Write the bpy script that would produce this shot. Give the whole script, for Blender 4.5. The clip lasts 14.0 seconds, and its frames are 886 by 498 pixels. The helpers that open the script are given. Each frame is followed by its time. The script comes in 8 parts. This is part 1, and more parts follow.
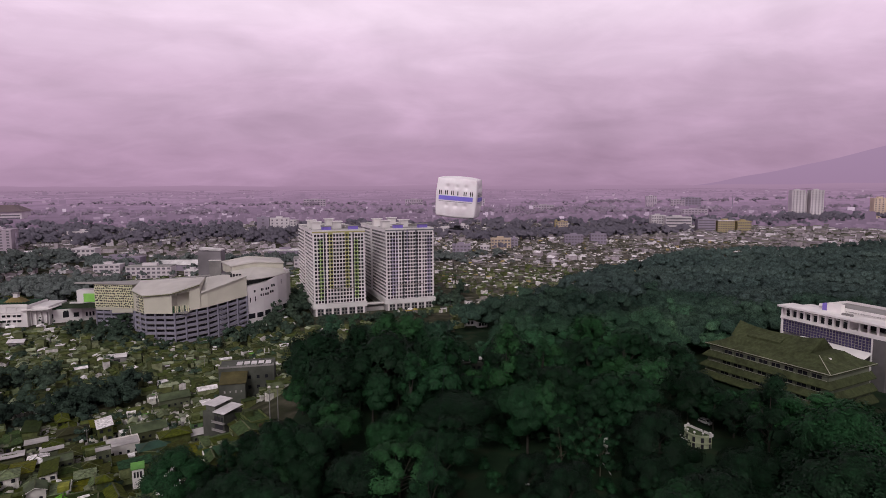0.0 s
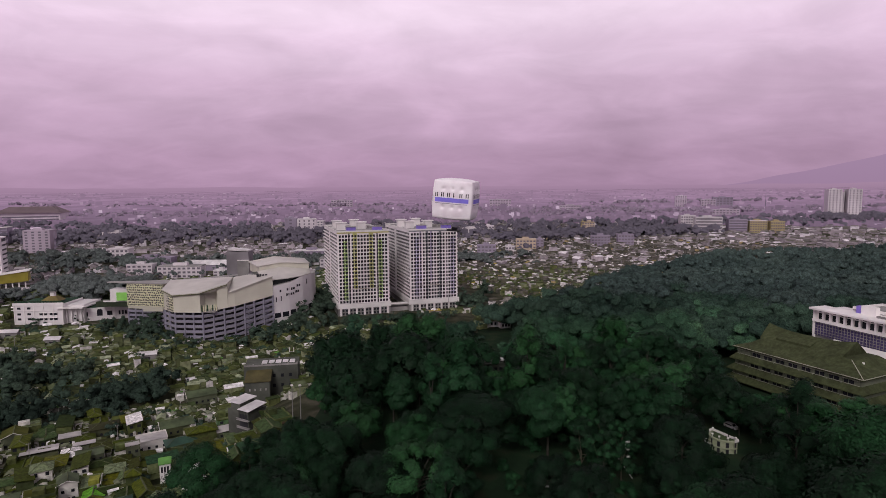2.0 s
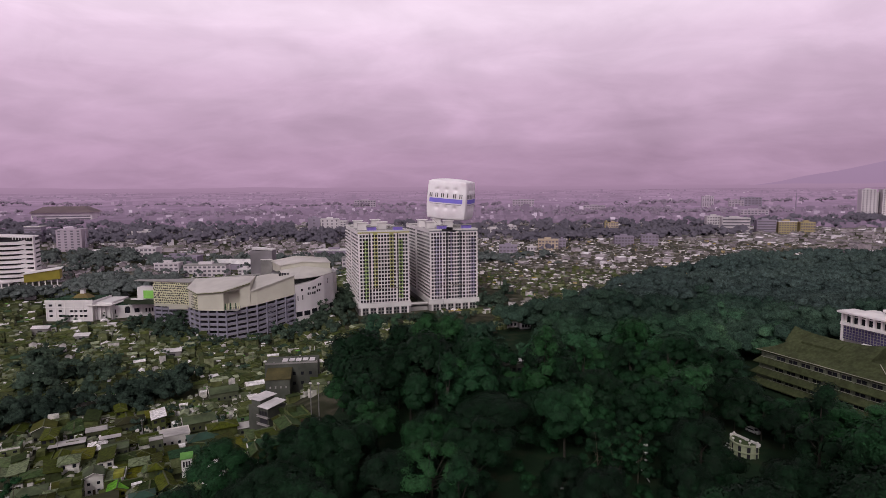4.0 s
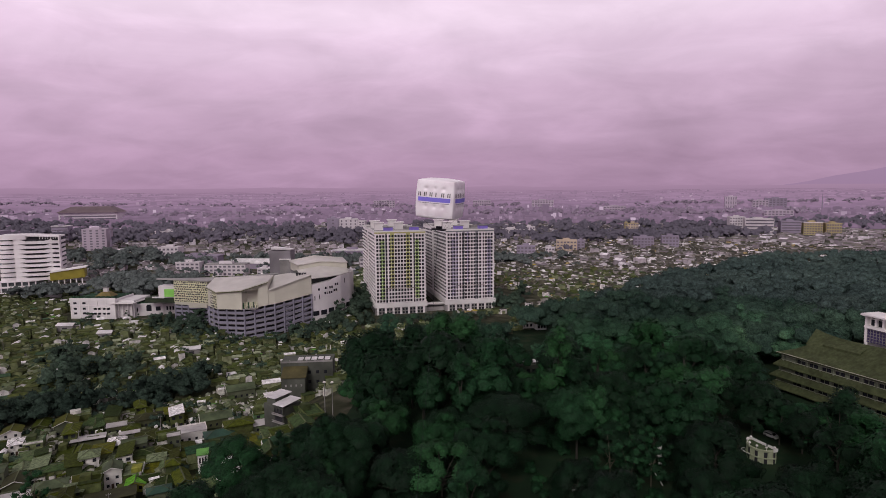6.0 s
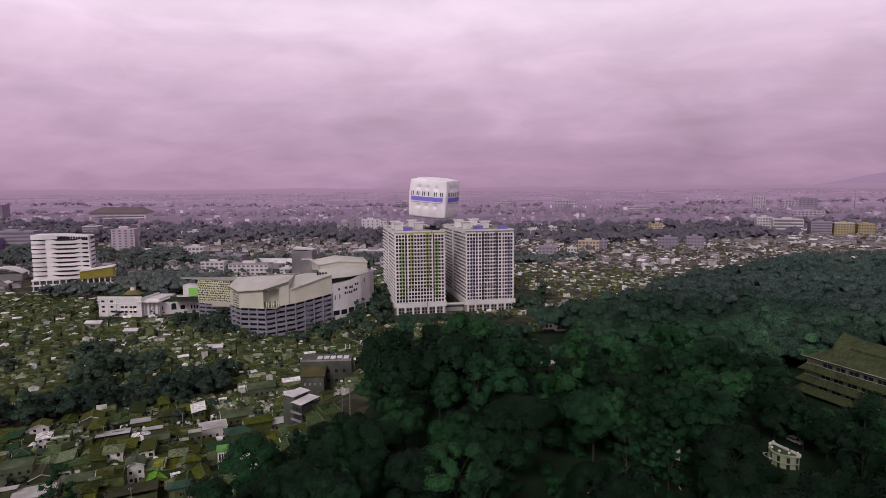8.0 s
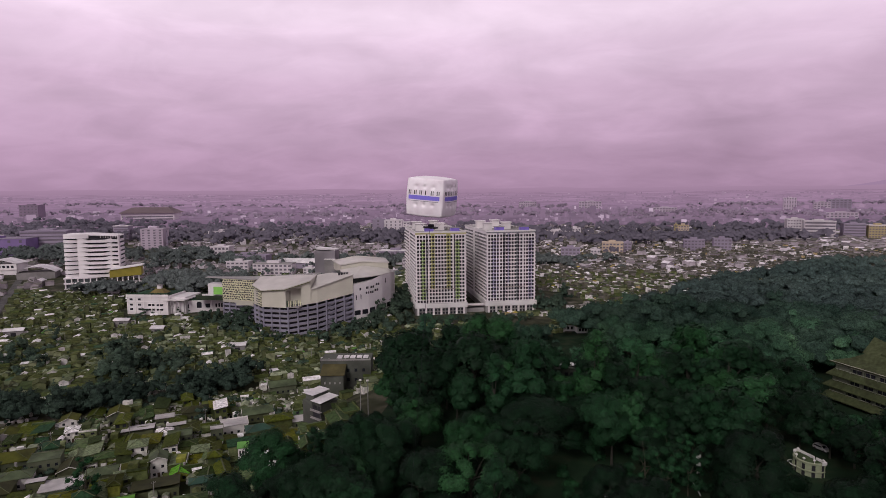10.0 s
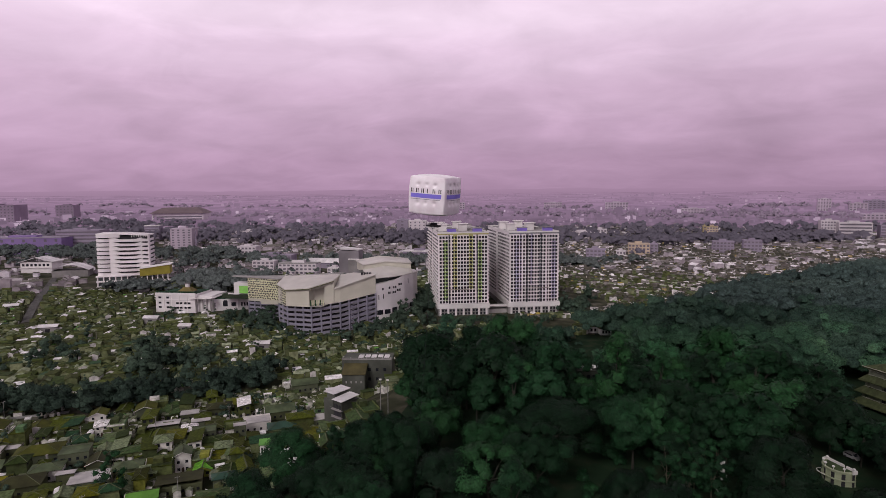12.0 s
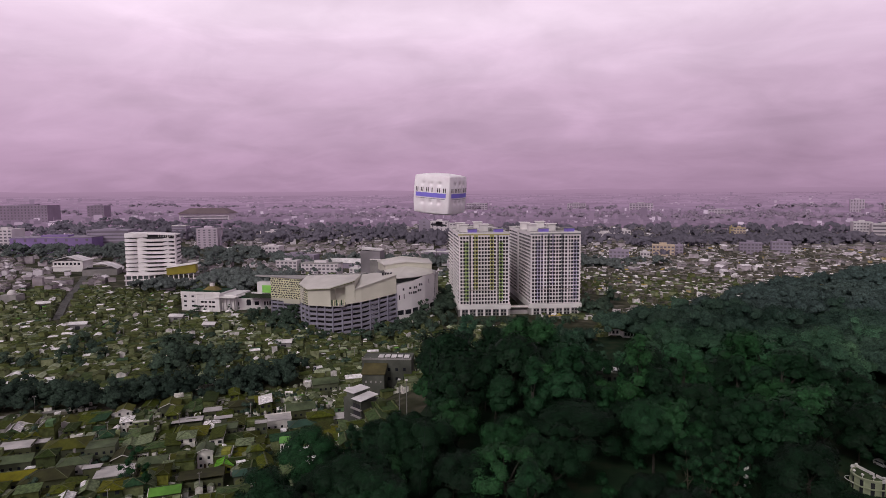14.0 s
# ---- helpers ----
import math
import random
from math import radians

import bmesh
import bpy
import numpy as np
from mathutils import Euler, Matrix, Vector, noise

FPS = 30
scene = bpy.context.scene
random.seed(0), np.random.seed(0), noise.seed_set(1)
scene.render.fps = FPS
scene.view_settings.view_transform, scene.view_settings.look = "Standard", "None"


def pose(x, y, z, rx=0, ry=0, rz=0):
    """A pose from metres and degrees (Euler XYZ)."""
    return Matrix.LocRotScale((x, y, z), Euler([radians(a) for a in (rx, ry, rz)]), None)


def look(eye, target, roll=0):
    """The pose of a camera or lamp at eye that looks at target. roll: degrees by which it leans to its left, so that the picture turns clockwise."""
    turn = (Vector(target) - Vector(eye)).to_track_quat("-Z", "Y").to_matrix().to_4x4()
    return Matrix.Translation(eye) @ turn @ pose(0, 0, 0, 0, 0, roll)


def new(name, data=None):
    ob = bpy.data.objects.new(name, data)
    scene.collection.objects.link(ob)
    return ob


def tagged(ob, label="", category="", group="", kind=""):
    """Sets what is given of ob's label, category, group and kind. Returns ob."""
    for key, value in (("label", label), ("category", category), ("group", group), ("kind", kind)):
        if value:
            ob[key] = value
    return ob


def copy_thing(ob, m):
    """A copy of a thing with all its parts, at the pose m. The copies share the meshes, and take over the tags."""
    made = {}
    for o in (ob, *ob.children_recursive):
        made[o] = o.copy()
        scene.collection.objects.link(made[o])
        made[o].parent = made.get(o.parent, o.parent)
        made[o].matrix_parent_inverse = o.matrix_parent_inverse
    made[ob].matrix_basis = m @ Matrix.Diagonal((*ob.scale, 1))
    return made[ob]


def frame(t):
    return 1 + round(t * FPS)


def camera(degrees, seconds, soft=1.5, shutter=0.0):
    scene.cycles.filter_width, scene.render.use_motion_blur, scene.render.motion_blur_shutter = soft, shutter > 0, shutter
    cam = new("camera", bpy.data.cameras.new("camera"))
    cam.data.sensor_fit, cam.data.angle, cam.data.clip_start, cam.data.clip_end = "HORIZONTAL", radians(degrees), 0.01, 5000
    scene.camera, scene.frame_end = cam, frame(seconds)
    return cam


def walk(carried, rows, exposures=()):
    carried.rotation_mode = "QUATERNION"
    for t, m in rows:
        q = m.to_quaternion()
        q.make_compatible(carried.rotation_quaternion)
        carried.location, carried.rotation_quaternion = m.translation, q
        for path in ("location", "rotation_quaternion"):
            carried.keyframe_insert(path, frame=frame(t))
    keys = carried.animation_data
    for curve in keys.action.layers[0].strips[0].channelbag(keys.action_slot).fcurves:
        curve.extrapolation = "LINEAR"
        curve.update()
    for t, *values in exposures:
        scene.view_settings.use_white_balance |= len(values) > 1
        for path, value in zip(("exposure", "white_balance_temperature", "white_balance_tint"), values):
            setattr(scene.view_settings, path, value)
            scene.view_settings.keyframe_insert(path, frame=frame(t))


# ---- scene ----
cam = camera(74.8, 14.0, soft=0.6)
PATH = [
    (0, (-3.831, 0.139, 92.151), (-3.788, 2.128, 91.95), -0.2),
    (0.5, (-3.243, 0.104, 92.18), (-3.221, 2.094, 91.979), -0.2),
    (1, (-2.635, 0.045, 92.212), (-2.636, 2.035, 92.012), -0.2),
    (1.5, (-2.017, -0.051, 92.24), (-2.044, 1.939, 92.04), -0.3),
    (2, (-1.445, -0.214, 92.259), (-1.494, 1.776, 92.06), -0.4),
    (2.5, (-0.86, -0.346, 92.281), (-0.931, 1.643, 92.082), -0.4),
    (3, (-0.291, -0.439, 92.298), (-0.382, 1.549, 92.099), -0.4),
    (5.5, (2.7, -0.528, 92.16), (2.519, 1.455, 91.964), -0.4),
    (6, (3.34, -0.518, 92.143), (3.144, 1.463, 91.947), -0.4),
    (6.5, (3.961, -0.472, 92.104), (3.75, 1.507, 91.909), -0.4),
    (7, (4.525, -0.441, 92.066), (4.295, 1.536, 91.872), -0.4),
    (7.5, (5.125, -0.394, 92.04), (4.874, 1.581, 91.846), -0.4),
    (8, (5.718, -0.301, 92.026), (5.444, 1.671, 91.832), -0.5),
    (10.5, (8.305, 0.093, 91.804), (7.93, 2.049, 91.615), -0.4),
    (11, (8.766, 0.251, 91.763), (8.37, 2.202, 91.575), -0.4),
    (11.5, (9.207, 0.449, 91.69), (8.79, 2.396, 91.502), -0.4),
    (12, (9.569, 0.623, 91.626), (9.13, 2.565, 91.439), -0.4),
    (12.5, (9.936, 0.785, 91.554), (9.473, 2.722, 91.369), -0.4),
    (13, (10.308, 0.98, 91.51), (9.824, 2.912, 91.324), -0.4),
    (13.5, (10.629, 1.118, 91.488), (10.128, 3.045, 91.303), -0.4),
    (14, (10.903, 1.151, 91.471), (10.388, 3.075, 91.287), -0.4),
]
walk(cam, [(t, look(eye, target, roll)) for t, eye, target, roll in PATH])

# ---- sky and light ----
SUN_EL, SUN_AZ = 40, 192          # degrees: height, and compass direction from +y clockwise
world = bpy.data.worlds.new("overcast_sky")
scene.world = world
world.use_nodes = True
wt = world.node_tree
wt.nodes.clear()


def wnode(kind, **settings):
    n = wt.nodes.new(kind)
    for key, value in settings.items():
        n.inputs[key].default_value = value
    return n


w_out = wt.nodes.new("ShaderNodeOutputWorld")
w_bg = wt.nodes.new("ShaderNodeBackground")
w_sky = wt.nodes.new("ShaderNodeTexSky")
w_sky.sky_type = "NISHITA"
w_sky.sun_disc = False
w_sky.sun_elevation, w_sky.sun_rotation = radians(SUN_EL), radians(SUN_AZ)
w_sky.dust_density = 6.0
w_geo = wt.nodes.new("ShaderNodeTexCoord")
w_sep = wt.nodes.new("ShaderNodeSeparateXYZ")
wt.links.new(w_geo.outputs["Generated"], w_sep.inputs[0])
# overcast colour by height over the horizon
w_ramp = wt.nodes.new("ShaderNodeValToRGB")
w_ramp.color_ramp.interpolation = "EASE"
el = w_ramp.color_ramp.elements
SKY = [(0.0, (0.372, 0.236, 0.352)), (0.05, (0.418, 0.27, 0.394)), (0.1, (0.475, 0.32, 0.45)), (0.16, (0.57, 0.4, 0.54)), (0.22, (0.7, 0.522, 0.67)), (0.29, (0.83, 0.66, 0.8)), (0.38, (0.76, 0.61, 0.74)), (0.55, (0.34, 0.29, 0.34)), (1.0, (0.22, 0.2, 0.22))]
el[0].position, el[0].color = SKY[0][0], (*SKY[0][1], 1)
el[1].position, el[1].color = SKY[-1][0], (*SKY[-1][1], 1)
for p, c in SKY[1:-1]:
    e = el.new(p)
    e.color = (*c, 1)
wt.links.new(w_sep.outputs["Z"], w_ramp.inputs[0])
# cloud banks, seen flat from below: the direction divided by its height
w_add = wt.nodes.new("ShaderNodeMath")
w_add.operation = "ADD"
w_add.inputs[1].default_value = 0.3
wt.links.new(w_sep.outputs["Z"], w_add.inputs[0])
w_div = wt.nodes.new("ShaderNodeVectorMath")
w_div.operation = "DIVIDE"
w_comb = wt.nodes.new("ShaderNodeCombineXYZ")
for k in range(3):
    wt.links.new(w_add.outputs[0], w_comb.inputs[k])
wt.links.new(w_geo.outputs["Generated"], w_div.inputs[0])
wt.links.new(w_comb.outputs[0], w_div.inputs[1])
w_noise = wnode("ShaderNodeTexNoise", Scale=2.2, Detail=5.0, Roughness=0.48, Distortion=0.4)
wt.links.new(w_div.outputs[0], w_noise.inputs["Vector"])
w_cl = wt.nodes.new("ShaderNodeMapRange")
for k, v in zip(("From Min", "From Max", "To Min", "To Max"), (0.3, 0.7, 0.89, 1.11)):
    w_cl.inputs[k].default_value = v
wt.links.new(w_noise.outputs[0], w_cl.inputs["Value"])
w_wisp = wnode("ShaderNodeTexNoise", Scale=4.5, Detail=8.0, Roughness=0.55, Distortion=0.8)
w_flat = wt.nodes.new("ShaderNodeVectorMath")
w_flat.operation = "MULTIPLY"
w_flat.inputs[1].default_value = (0.7, 1.1, 1.0)
wt.links.new(w_div.outputs[0], w_flat.inputs[0])
wt.links.new(w_flat.outputs[0], w_wisp.inputs["Vector"])
w_thin = wt.nodes.new("ShaderNodeMapRange")
for k, v in zip(("From Min", "From Max", "To Min", "To Max"), (0.35, 0.75, 0.97, 1.1)):
    w_thin.inputs[k].default_value = v
wt.links.new(w_wisp.outputs[0], w_thin.inputs["Value"])
w_both = wt.nodes.new("ShaderNodeMath")
w_both.operation = "MULTIPLY"
wt.links.new(w_cl.outputs[0], w_both.inputs[0])
wt.links.new(w_thin.outputs[0], w_both.inputs[1])
w_long = wt.nodes.new("ShaderNodeVectorMath")
w_long.operation = "MULTIPLY"
w_long.inputs[1].default_value = (3.2, 3.2, 15.0)
wt.links.new(w_geo.outputs["Generated"], w_long.inputs[0])
w_streak = wnode("ShaderNodeTexNoise", Scale=1.0, Detail=6.0, Roughness=0.6, Distortion=0.6)
wt.links.new(w_long.outputs[0], w_streak.inputs["Vector"])
w_crest = wt.nodes.new("ShaderNodeMapRange")
for k, v in zip(("From Min", "From Max", "To Min", "To Max"), (0.5, 0.75, 0.985, 1.09)):
    w_crest.inputs[k].default_value = v
wt.links.new(w_streak.outputs[0], w_crest.inputs["Value"])
w_all = wt.nodes.new("ShaderNodeMath")
w_all.operation = "MULTIPLY"
wt.links.new(w_both.outputs[0], w_all.inputs[0])
wt.links.new(w_crest.outputs[0], w_all.inputs[1])
w_mul = wt.nodes.new("ShaderNodeVectorMath")
w_mul.operation = "MULTIPLY"
wt.links.new(w_ramp.outputs[0], w_mul.inputs[0])
w_side = wt.nodes.new("ShaderNodeMapRange")        # the overcast is thinner, so brighter, to the left
for k, v in zip(("From Min", "From Max", "To Min", "To Max"), (-0.75, 0.25, 1.12, 1.0)):
    w_side.inputs[k].default_value = v
wt.links.new(w_sep.outputs["X"], w_side.inputs["Value"])
w_lit = wt.nodes.new("ShaderNodeMath")
w_lit.operation = "MULTIPLY"
wt.links.new(w_all.outputs[0], w_lit.inputs[0])
wt.links.new(w_side.outputs[0], w_lit.inputs[1])
wt.links.new(w_lit.outputs[0], w_mul.inputs[1])
w_scl = wt.nodes.new("ShaderNodeVectorMath")
w_scl.operation = "SCALE"
w_scl.inputs["Scale"].default_value = 0.003
wt.links.new(w_sky.outputs[0], w_scl.inputs[0])
w_sum = wt.nodes.new("ShaderNodeVectorMath")
w_sum.operation = "ADD"
wt.links.new(w_mul.outputs[0], w_sum.inputs[0])
wt.links.new(w_scl.outputs[0], w_sum.inputs[1])
wt.links.new(w_sum.outputs[0], w_bg.inputs[0])
w_bg.inputs[1].default_value = 1.0
wt.links.new(w_bg.outputs[0], w_out.inputs[0])

sun_data = bpy.data.lights.new("sun", "SUN")
sun_data.energy, sun_data.angle, sun_data.color = 1.5, radians(25), (1.0, 0.93, 0.92)
sun = new("sun", sun_data)
az, elv = radians(SUN_AZ), radians(SUN_EL)
sun.matrix_world = look((math.sin(az) * math.cos(elv) * 300, math.cos(az) * math.cos(elv) * 300, math.sin(elv) * 300), (0, 0, 0))


# ---- materials ----
def material(name, stops, rough=0.8, scale=1.0, detail=5.0, by="noise", bump=0.0, metal=0.0, flick=0.0, amount=0.35, spec=0.3, leafy=0.0):
    """A surface whose colour runs over stops [(place, rgb)]. by: noise (one skin), object (one colour for each object) or island
    (one for each loose piece). amount: how far a second, coarser noise lightens and darkens it, as dirt and weather do."""
    m = bpy.data.materials.new(name)
    m.use_nodes = True
    t = m.node_tree
    bsdf = t.nodes["Principled BSDF"]
    bsdf.inputs["Roughness"].default_value = rough
    bsdf.inputs["Metallic"].default_value = metal
    bsdf.inputs["Specular IOR Level"].default_value = spec
    ramp = t.nodes.new("ShaderNodeValToRGB")
    e = ramp.color_ramp.elements
    e[0].position, e[0].color = stops[0][0], (*stops[0][1], 1)
    e[1].position, e[1].color = stops[-1][0], (*stops[-1][1], 1)
    for p, c in stops[1:-1]:
        n = e.new(p)
        n.color = (*c, 1)
    where = t.nodes.new("ShaderNodeNewGeometry")
    grain = t.nodes.new("ShaderNodeTexNoise")
    grain.inputs["Scale"].default_value, grain.inputs["Detail"].default_value = scale, detail
    t.links.new(where.outputs["Position"], grain.inputs["Vector"])
    if by == "noise":
        spread = t.nodes.new("ShaderNodeMapRange")
        spread.inputs["From Min"].default_value, spread.inputs["From Max"].default_value = 0.3, 0.7
        t.links.new(grain.outputs[0], spread.inputs["Value"])
        t.links.new(spread.outputs[0], ramp.inputs[0])
    else:
        ramp.color_ramp.interpolation = "CONSTANT" if by != "blend" else "LINEAR"
        info = t.nodes.new("ShaderNodeObjectInfo")
        t.links.new(where.outputs["Random Per Island"] if by == "island" else info.outputs["Random"], ramp.inputs[0])
    coarse = t.nodes.new("ShaderNodeTexNoise")
    coarse.inputs["Scale"].default_value, coarse.inputs["Detail"].default_value = (scale * 0.22 if by == "noise" else scale), 6.0
    t.links.new(where.outputs["Position"], coarse.inputs["Vector"])
    weather = t.nodes.new("ShaderNodeMapRange")
    for k, v in zip(("From Min", "From Max", "To Min", "To Max"), (0.3, 0.7, 1 - amount, 1 + amount * 0.6)):
        weather.inputs[k].default_value = v
    t.links.new(coarse.outputs[0], weather.inputs["Value"])
    mul = t.nodes.new("ShaderNodeVectorMath")
    mul.operation = "MULTIPLY"
    t.links.new(ramp.outputs[0], mul.inputs[0])
    t.links.new(weather.outputs[0], mul.inputs[1])
    if flick:           # each leaf a little lighter or darker than the next
        each = t.nodes.new("ShaderNodeMapRange")
        each.inputs["To Min"].default_value, each.inputs["To Max"].default_value = 1 - flick, 1 + flick
        t.links.new(where.outputs["Random Per Island"], each.inputs["Value"])
        mul2 = t.nodes.new("ShaderNodeVectorMath")
        mul2.operation = "MULTIPLY"
        t.links.new(mul.outputs[0], mul2.inputs[0])
        t.links.new(each.outputs[0], mul2.inputs[1])
        mul = mul2
    if leafy:           # clumps of leaves: small light and dark spots with relief
        fine = t.nodes.new("ShaderNodeTexNoise")
        fine.inputs["Scale"].default_value, fine.inputs["Detail"].default_value, fine.inputs["Roughness"].default_value = leafy, 5.0, 0.65
        t.links.new(where.outputs["Position"], fine.inputs["Vector"])
        spots_of = t.nodes.new("ShaderNodeMapRange")
        for k, v in zip(("From Min", "From Max", "To Min", "To Max"), (0.34, 0.66, 0.42, 1.5)):
            spots_of.inputs[k].default_value = v
        t.links.new(fine.outputs[0], spots_of.inputs["Value"])
        mul3 = t.nodes.new("ShaderNodeVectorMath")
        mul3.operation = "MULTIPLY"
        t.links.new(mul.outputs[0], mul3.inputs[0])
        t.links.new(spots_of.outputs[0], mul3.inputs[1])
        mul = mul3
        rise = t.nodes.new("ShaderNodeBump")
        rise.inputs["Strength"].default_value, rise.inputs["Distance"].default_value = 0.5, 0.5 / leafy
        t.links.new(fine.outputs[0], rise.inputs["Height"])
        t.links.new(rise.outputs[0], bsdf.inputs["Normal"])
    t.links.new(mul.outputs[0], bsdf.inputs["Base Color"])
    if bump:
        rel = t.nodes.new("ShaderNodeBump")
        rel.inputs["Strength"].default_value, rel.inputs["Distance"].default_value = 0.6, bump
        t.links.new(grain.outputs[0], rel.inputs["Height"])
        t.links.new(rel.outputs[0], bsdf.inputs["Normal"])
    return m


def plain(name, rgb, rough=0.7, scale=0.4, amount=0.25, **more):
    r, g, b = rgb
    return material(name, [(0.0, (r * 0.88, g * 0.88, b * 0.88)), (1.0, (min(1, r * 1.08), min(1, g * 1.08), min(1, b * 1.08)))], rough, scale, amount=amount, **more)


LEAF = material("leaves", [(0.0, (0.006, 0.02235, 0.00924)), (0.35, (0.0085, 0.0327, 0.01271)), (0.65, (0.0125, 0.04905, 0.01848)), (0.87, (0.0155, 0.05995, 0.01995)), (1.0, (0.021, 0.07412, 0.0231))], 0.65, 0.3, by="blend", amount=0.4, spec=0.12, flick=0.22, leafy=1.7)
LEAF_PALE = material("pale_leaves", [(0.0, (0.018, 0.06976, 0.0231)), (1.0, (0.026, 0.09374, 0.0294))], 0.6, 0.3, by="blend", amount=0.4, spec=0.15, flick=0.25, leafy=1.7)
# LEAF_FAR, MID, OUTER, RIVER, HILL, TOWN, PLAIN: haze put into the colour, paler with distance
LEAF_FAR = material("hazed_woodland_leaves", [(0.0, (0.016, 0.042, 0.024)), (0.3, (0.026, 0.062, 0.036)), (0.7, (0.04, 0.088, 0.05)), (1.0, (0.056, 0.114, 0.06))], 0.8, 0.045, by="noise", amount=0.5, spec=0.06, flick=0.18, leafy=1.1)
LEAF_MID = material("hazed_middle_leaves", [(0.0, (0.022, 0.046, 0.034)), (0.4, (0.034, 0.063, 0.046)), (1.0, (0.047, 0.084, 0.057))], 0.85, 0.03, amount=0.45, spec=0.04, flick=0.12, leafy=0.8)
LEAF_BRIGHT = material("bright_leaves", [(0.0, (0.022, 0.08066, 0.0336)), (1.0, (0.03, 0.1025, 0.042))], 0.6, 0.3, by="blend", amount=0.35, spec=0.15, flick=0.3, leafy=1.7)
LEAF_OUTER = material("hazed_outer_leaves", [(0.0, (0.046, 0.07, 0.065)), (0.5, (0.057, 0.085, 0.077)), (1.0, (0.072, 0.103, 0.09))], 0.9, 0.02, amount=0.35, spec=0.03, flick=0.1, leafy=0.55)
LEAF_DARK = material("dark_leaves", [(0.0, (0.005, 0.01853, 0.007875)), (1.0, (0.008, 0.02943, 0.01155))], 0.6, 0.3, by="blend", amount=0.4, spec=0.12, flick=0.25, leafy=1.7)
LEAF_RIVER = material("hazed_riverside_leaves", [(0.0, (0.034, 0.056, 0.041)), (0.5, (0.05, 0.078, 0.055)), (1.0, (0.07, 0.1, 0.068))], 0.85, 0.05, amount=0.3, spec=0.05, flick=0.15, leafy=0.7)
LEAF_BANK = material("river_bank_leaves", [(0.0, (0.024, 0.041, 0.031)), (1.0, (0.041, 0.064, 0.047))], 0.85, 0.05, amount=0.35, spec=0.05, flick=0.15, leafy=0.8)
LEAF_HILL = material("hazed_hill_leaves", [(0.0, (0.092, 0.112, 0.107)), (1.0, (0.12, 0.138, 0.132))], 0.85, 0.02, amount=0.3, spec=0.04, flick=0.08, leafy=0.4)
LEAF_TOWN = material("hazed_town_leaves", [(0.0, (0.128, 0.12, 0.15)), (1.0, (0.168, 0.152, 0.188))], 0.85, 0.01, amount=0.2, spec=0.02)
LEAF_PLAIN = material("hazed_plain_leaves", [(0.0, (0.27, 0.218, 0.285)), (1.0, (0.31, 0.25, 0.325))], 0.85, 0.01, amount=0.2, spec=0.02)
BARK = plain("bark", (0.04, 0.038, 0.03), 0.9, 3.0, 0.4)
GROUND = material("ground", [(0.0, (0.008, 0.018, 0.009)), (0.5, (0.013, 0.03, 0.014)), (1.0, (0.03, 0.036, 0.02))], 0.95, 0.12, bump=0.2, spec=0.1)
CONCRETE = plain("weathered_concrete", (0.27, 0.26, 0.25), 0.85, 0.25, 0.4)
# near-black: painted shade in openings and recesses, and some dark parts
DARK_GAP = plain("shade_and_dark_parts", (0.025, 0.025, 0.03), 0.6, 0.3)
GLASS = plain("dark_window_glass", (0.02, 0.022, 0.028), 0.18, 0.2, 0.3, spec=0.5)
WHITE = plain("white_paint", (0.74, 0.72, 0.7), 0.65, 0.12, 0.22)


# ---- building blocks ----
def put_box(bm, x0, y0, z0, x1, y1, z1):
    """An axis-aligned box into bm."""
    v = [bm.verts.new((x, y, z)) for z in (z0, z1) for x, y in ((x0, y0), (x1, y0), (x1, y1), (x0, y1))]
    for f in ((3, 2, 1, 0), (4, 5, 6, 7), (0, 1, 5, 4), (1, 2, 6, 5), (2, 3, 7, 6), (3, 0, 4, 7)):
        bm.faces.new([v[i] for i in f])
    return v


def put_prism(bm, outline, z0, z1):
    """An upright prism over a counter-clockwise outline; z0 and z1 are numbers or one number for each corner."""
    n = len(outline)
    lo = z0 if isinstance(z0, (list, tuple)) else [z0] * n
    hi = z1 if isinstance(z1, (list, tuple)) else [z1] * n
    a = [bm.verts.new((p[0], p[1], z)) for p, z in zip(outline, lo)]
    b = [bm.verts.new((p[0], p[1], z)) for p, z in zip(outline, hi)]
    bm.faces.new(a[::-1])
    bm.faces.new(b)
    for i in range(n):
        j = (i + 1) % n
        bm.faces.new((a[i], a[j], b[j], b[i]))


def put_slab(bm, p, q, thick, z0, z1, lean=0.0):
    """An upright slab over the line p to q, thick towards its left side; lean raises its far end."""
    d = Vector((q[0] - p[0], q[1] - p[1]))
    nrm = Vector((-d.y, d.x)).normalized() * thick
    ring = [(p[0], p[1]), (q[0], q[1]), (q[0] + nrm.x, q[1] + nrm.y), (p[0] + nrm.x, p[1] + nrm.y)]
    put_prism(bm, ring, [z0, z0 + lean, z0 + lean, z0], [z1, z1 + lean, z1 + lean, z1])


def put_tube(bm, a, b, ra, rb, sides=6):
    a, b = Vector(a), Vector(b)
    turn = (b - a).to_track_quat("Z", "Y").to_matrix()
    ends = []
    for c, r in ((a, ra), (b, rb)):
        ends.append([bm.verts.new(c + turn @ Vector((math.cos(k * math.tau / sides) * r, math.sin(k * math.tau / sides) * r, 0))) for k in range(sides)])
    for k in range(sides):
        j = (k + 1) % sides
        bm.faces.new((ends[0][k], ends[0][j], ends[1][j], ends[1][k]))
    bm.faces.new(ends[0][::-1])
    bm.faces.new(ends[1])


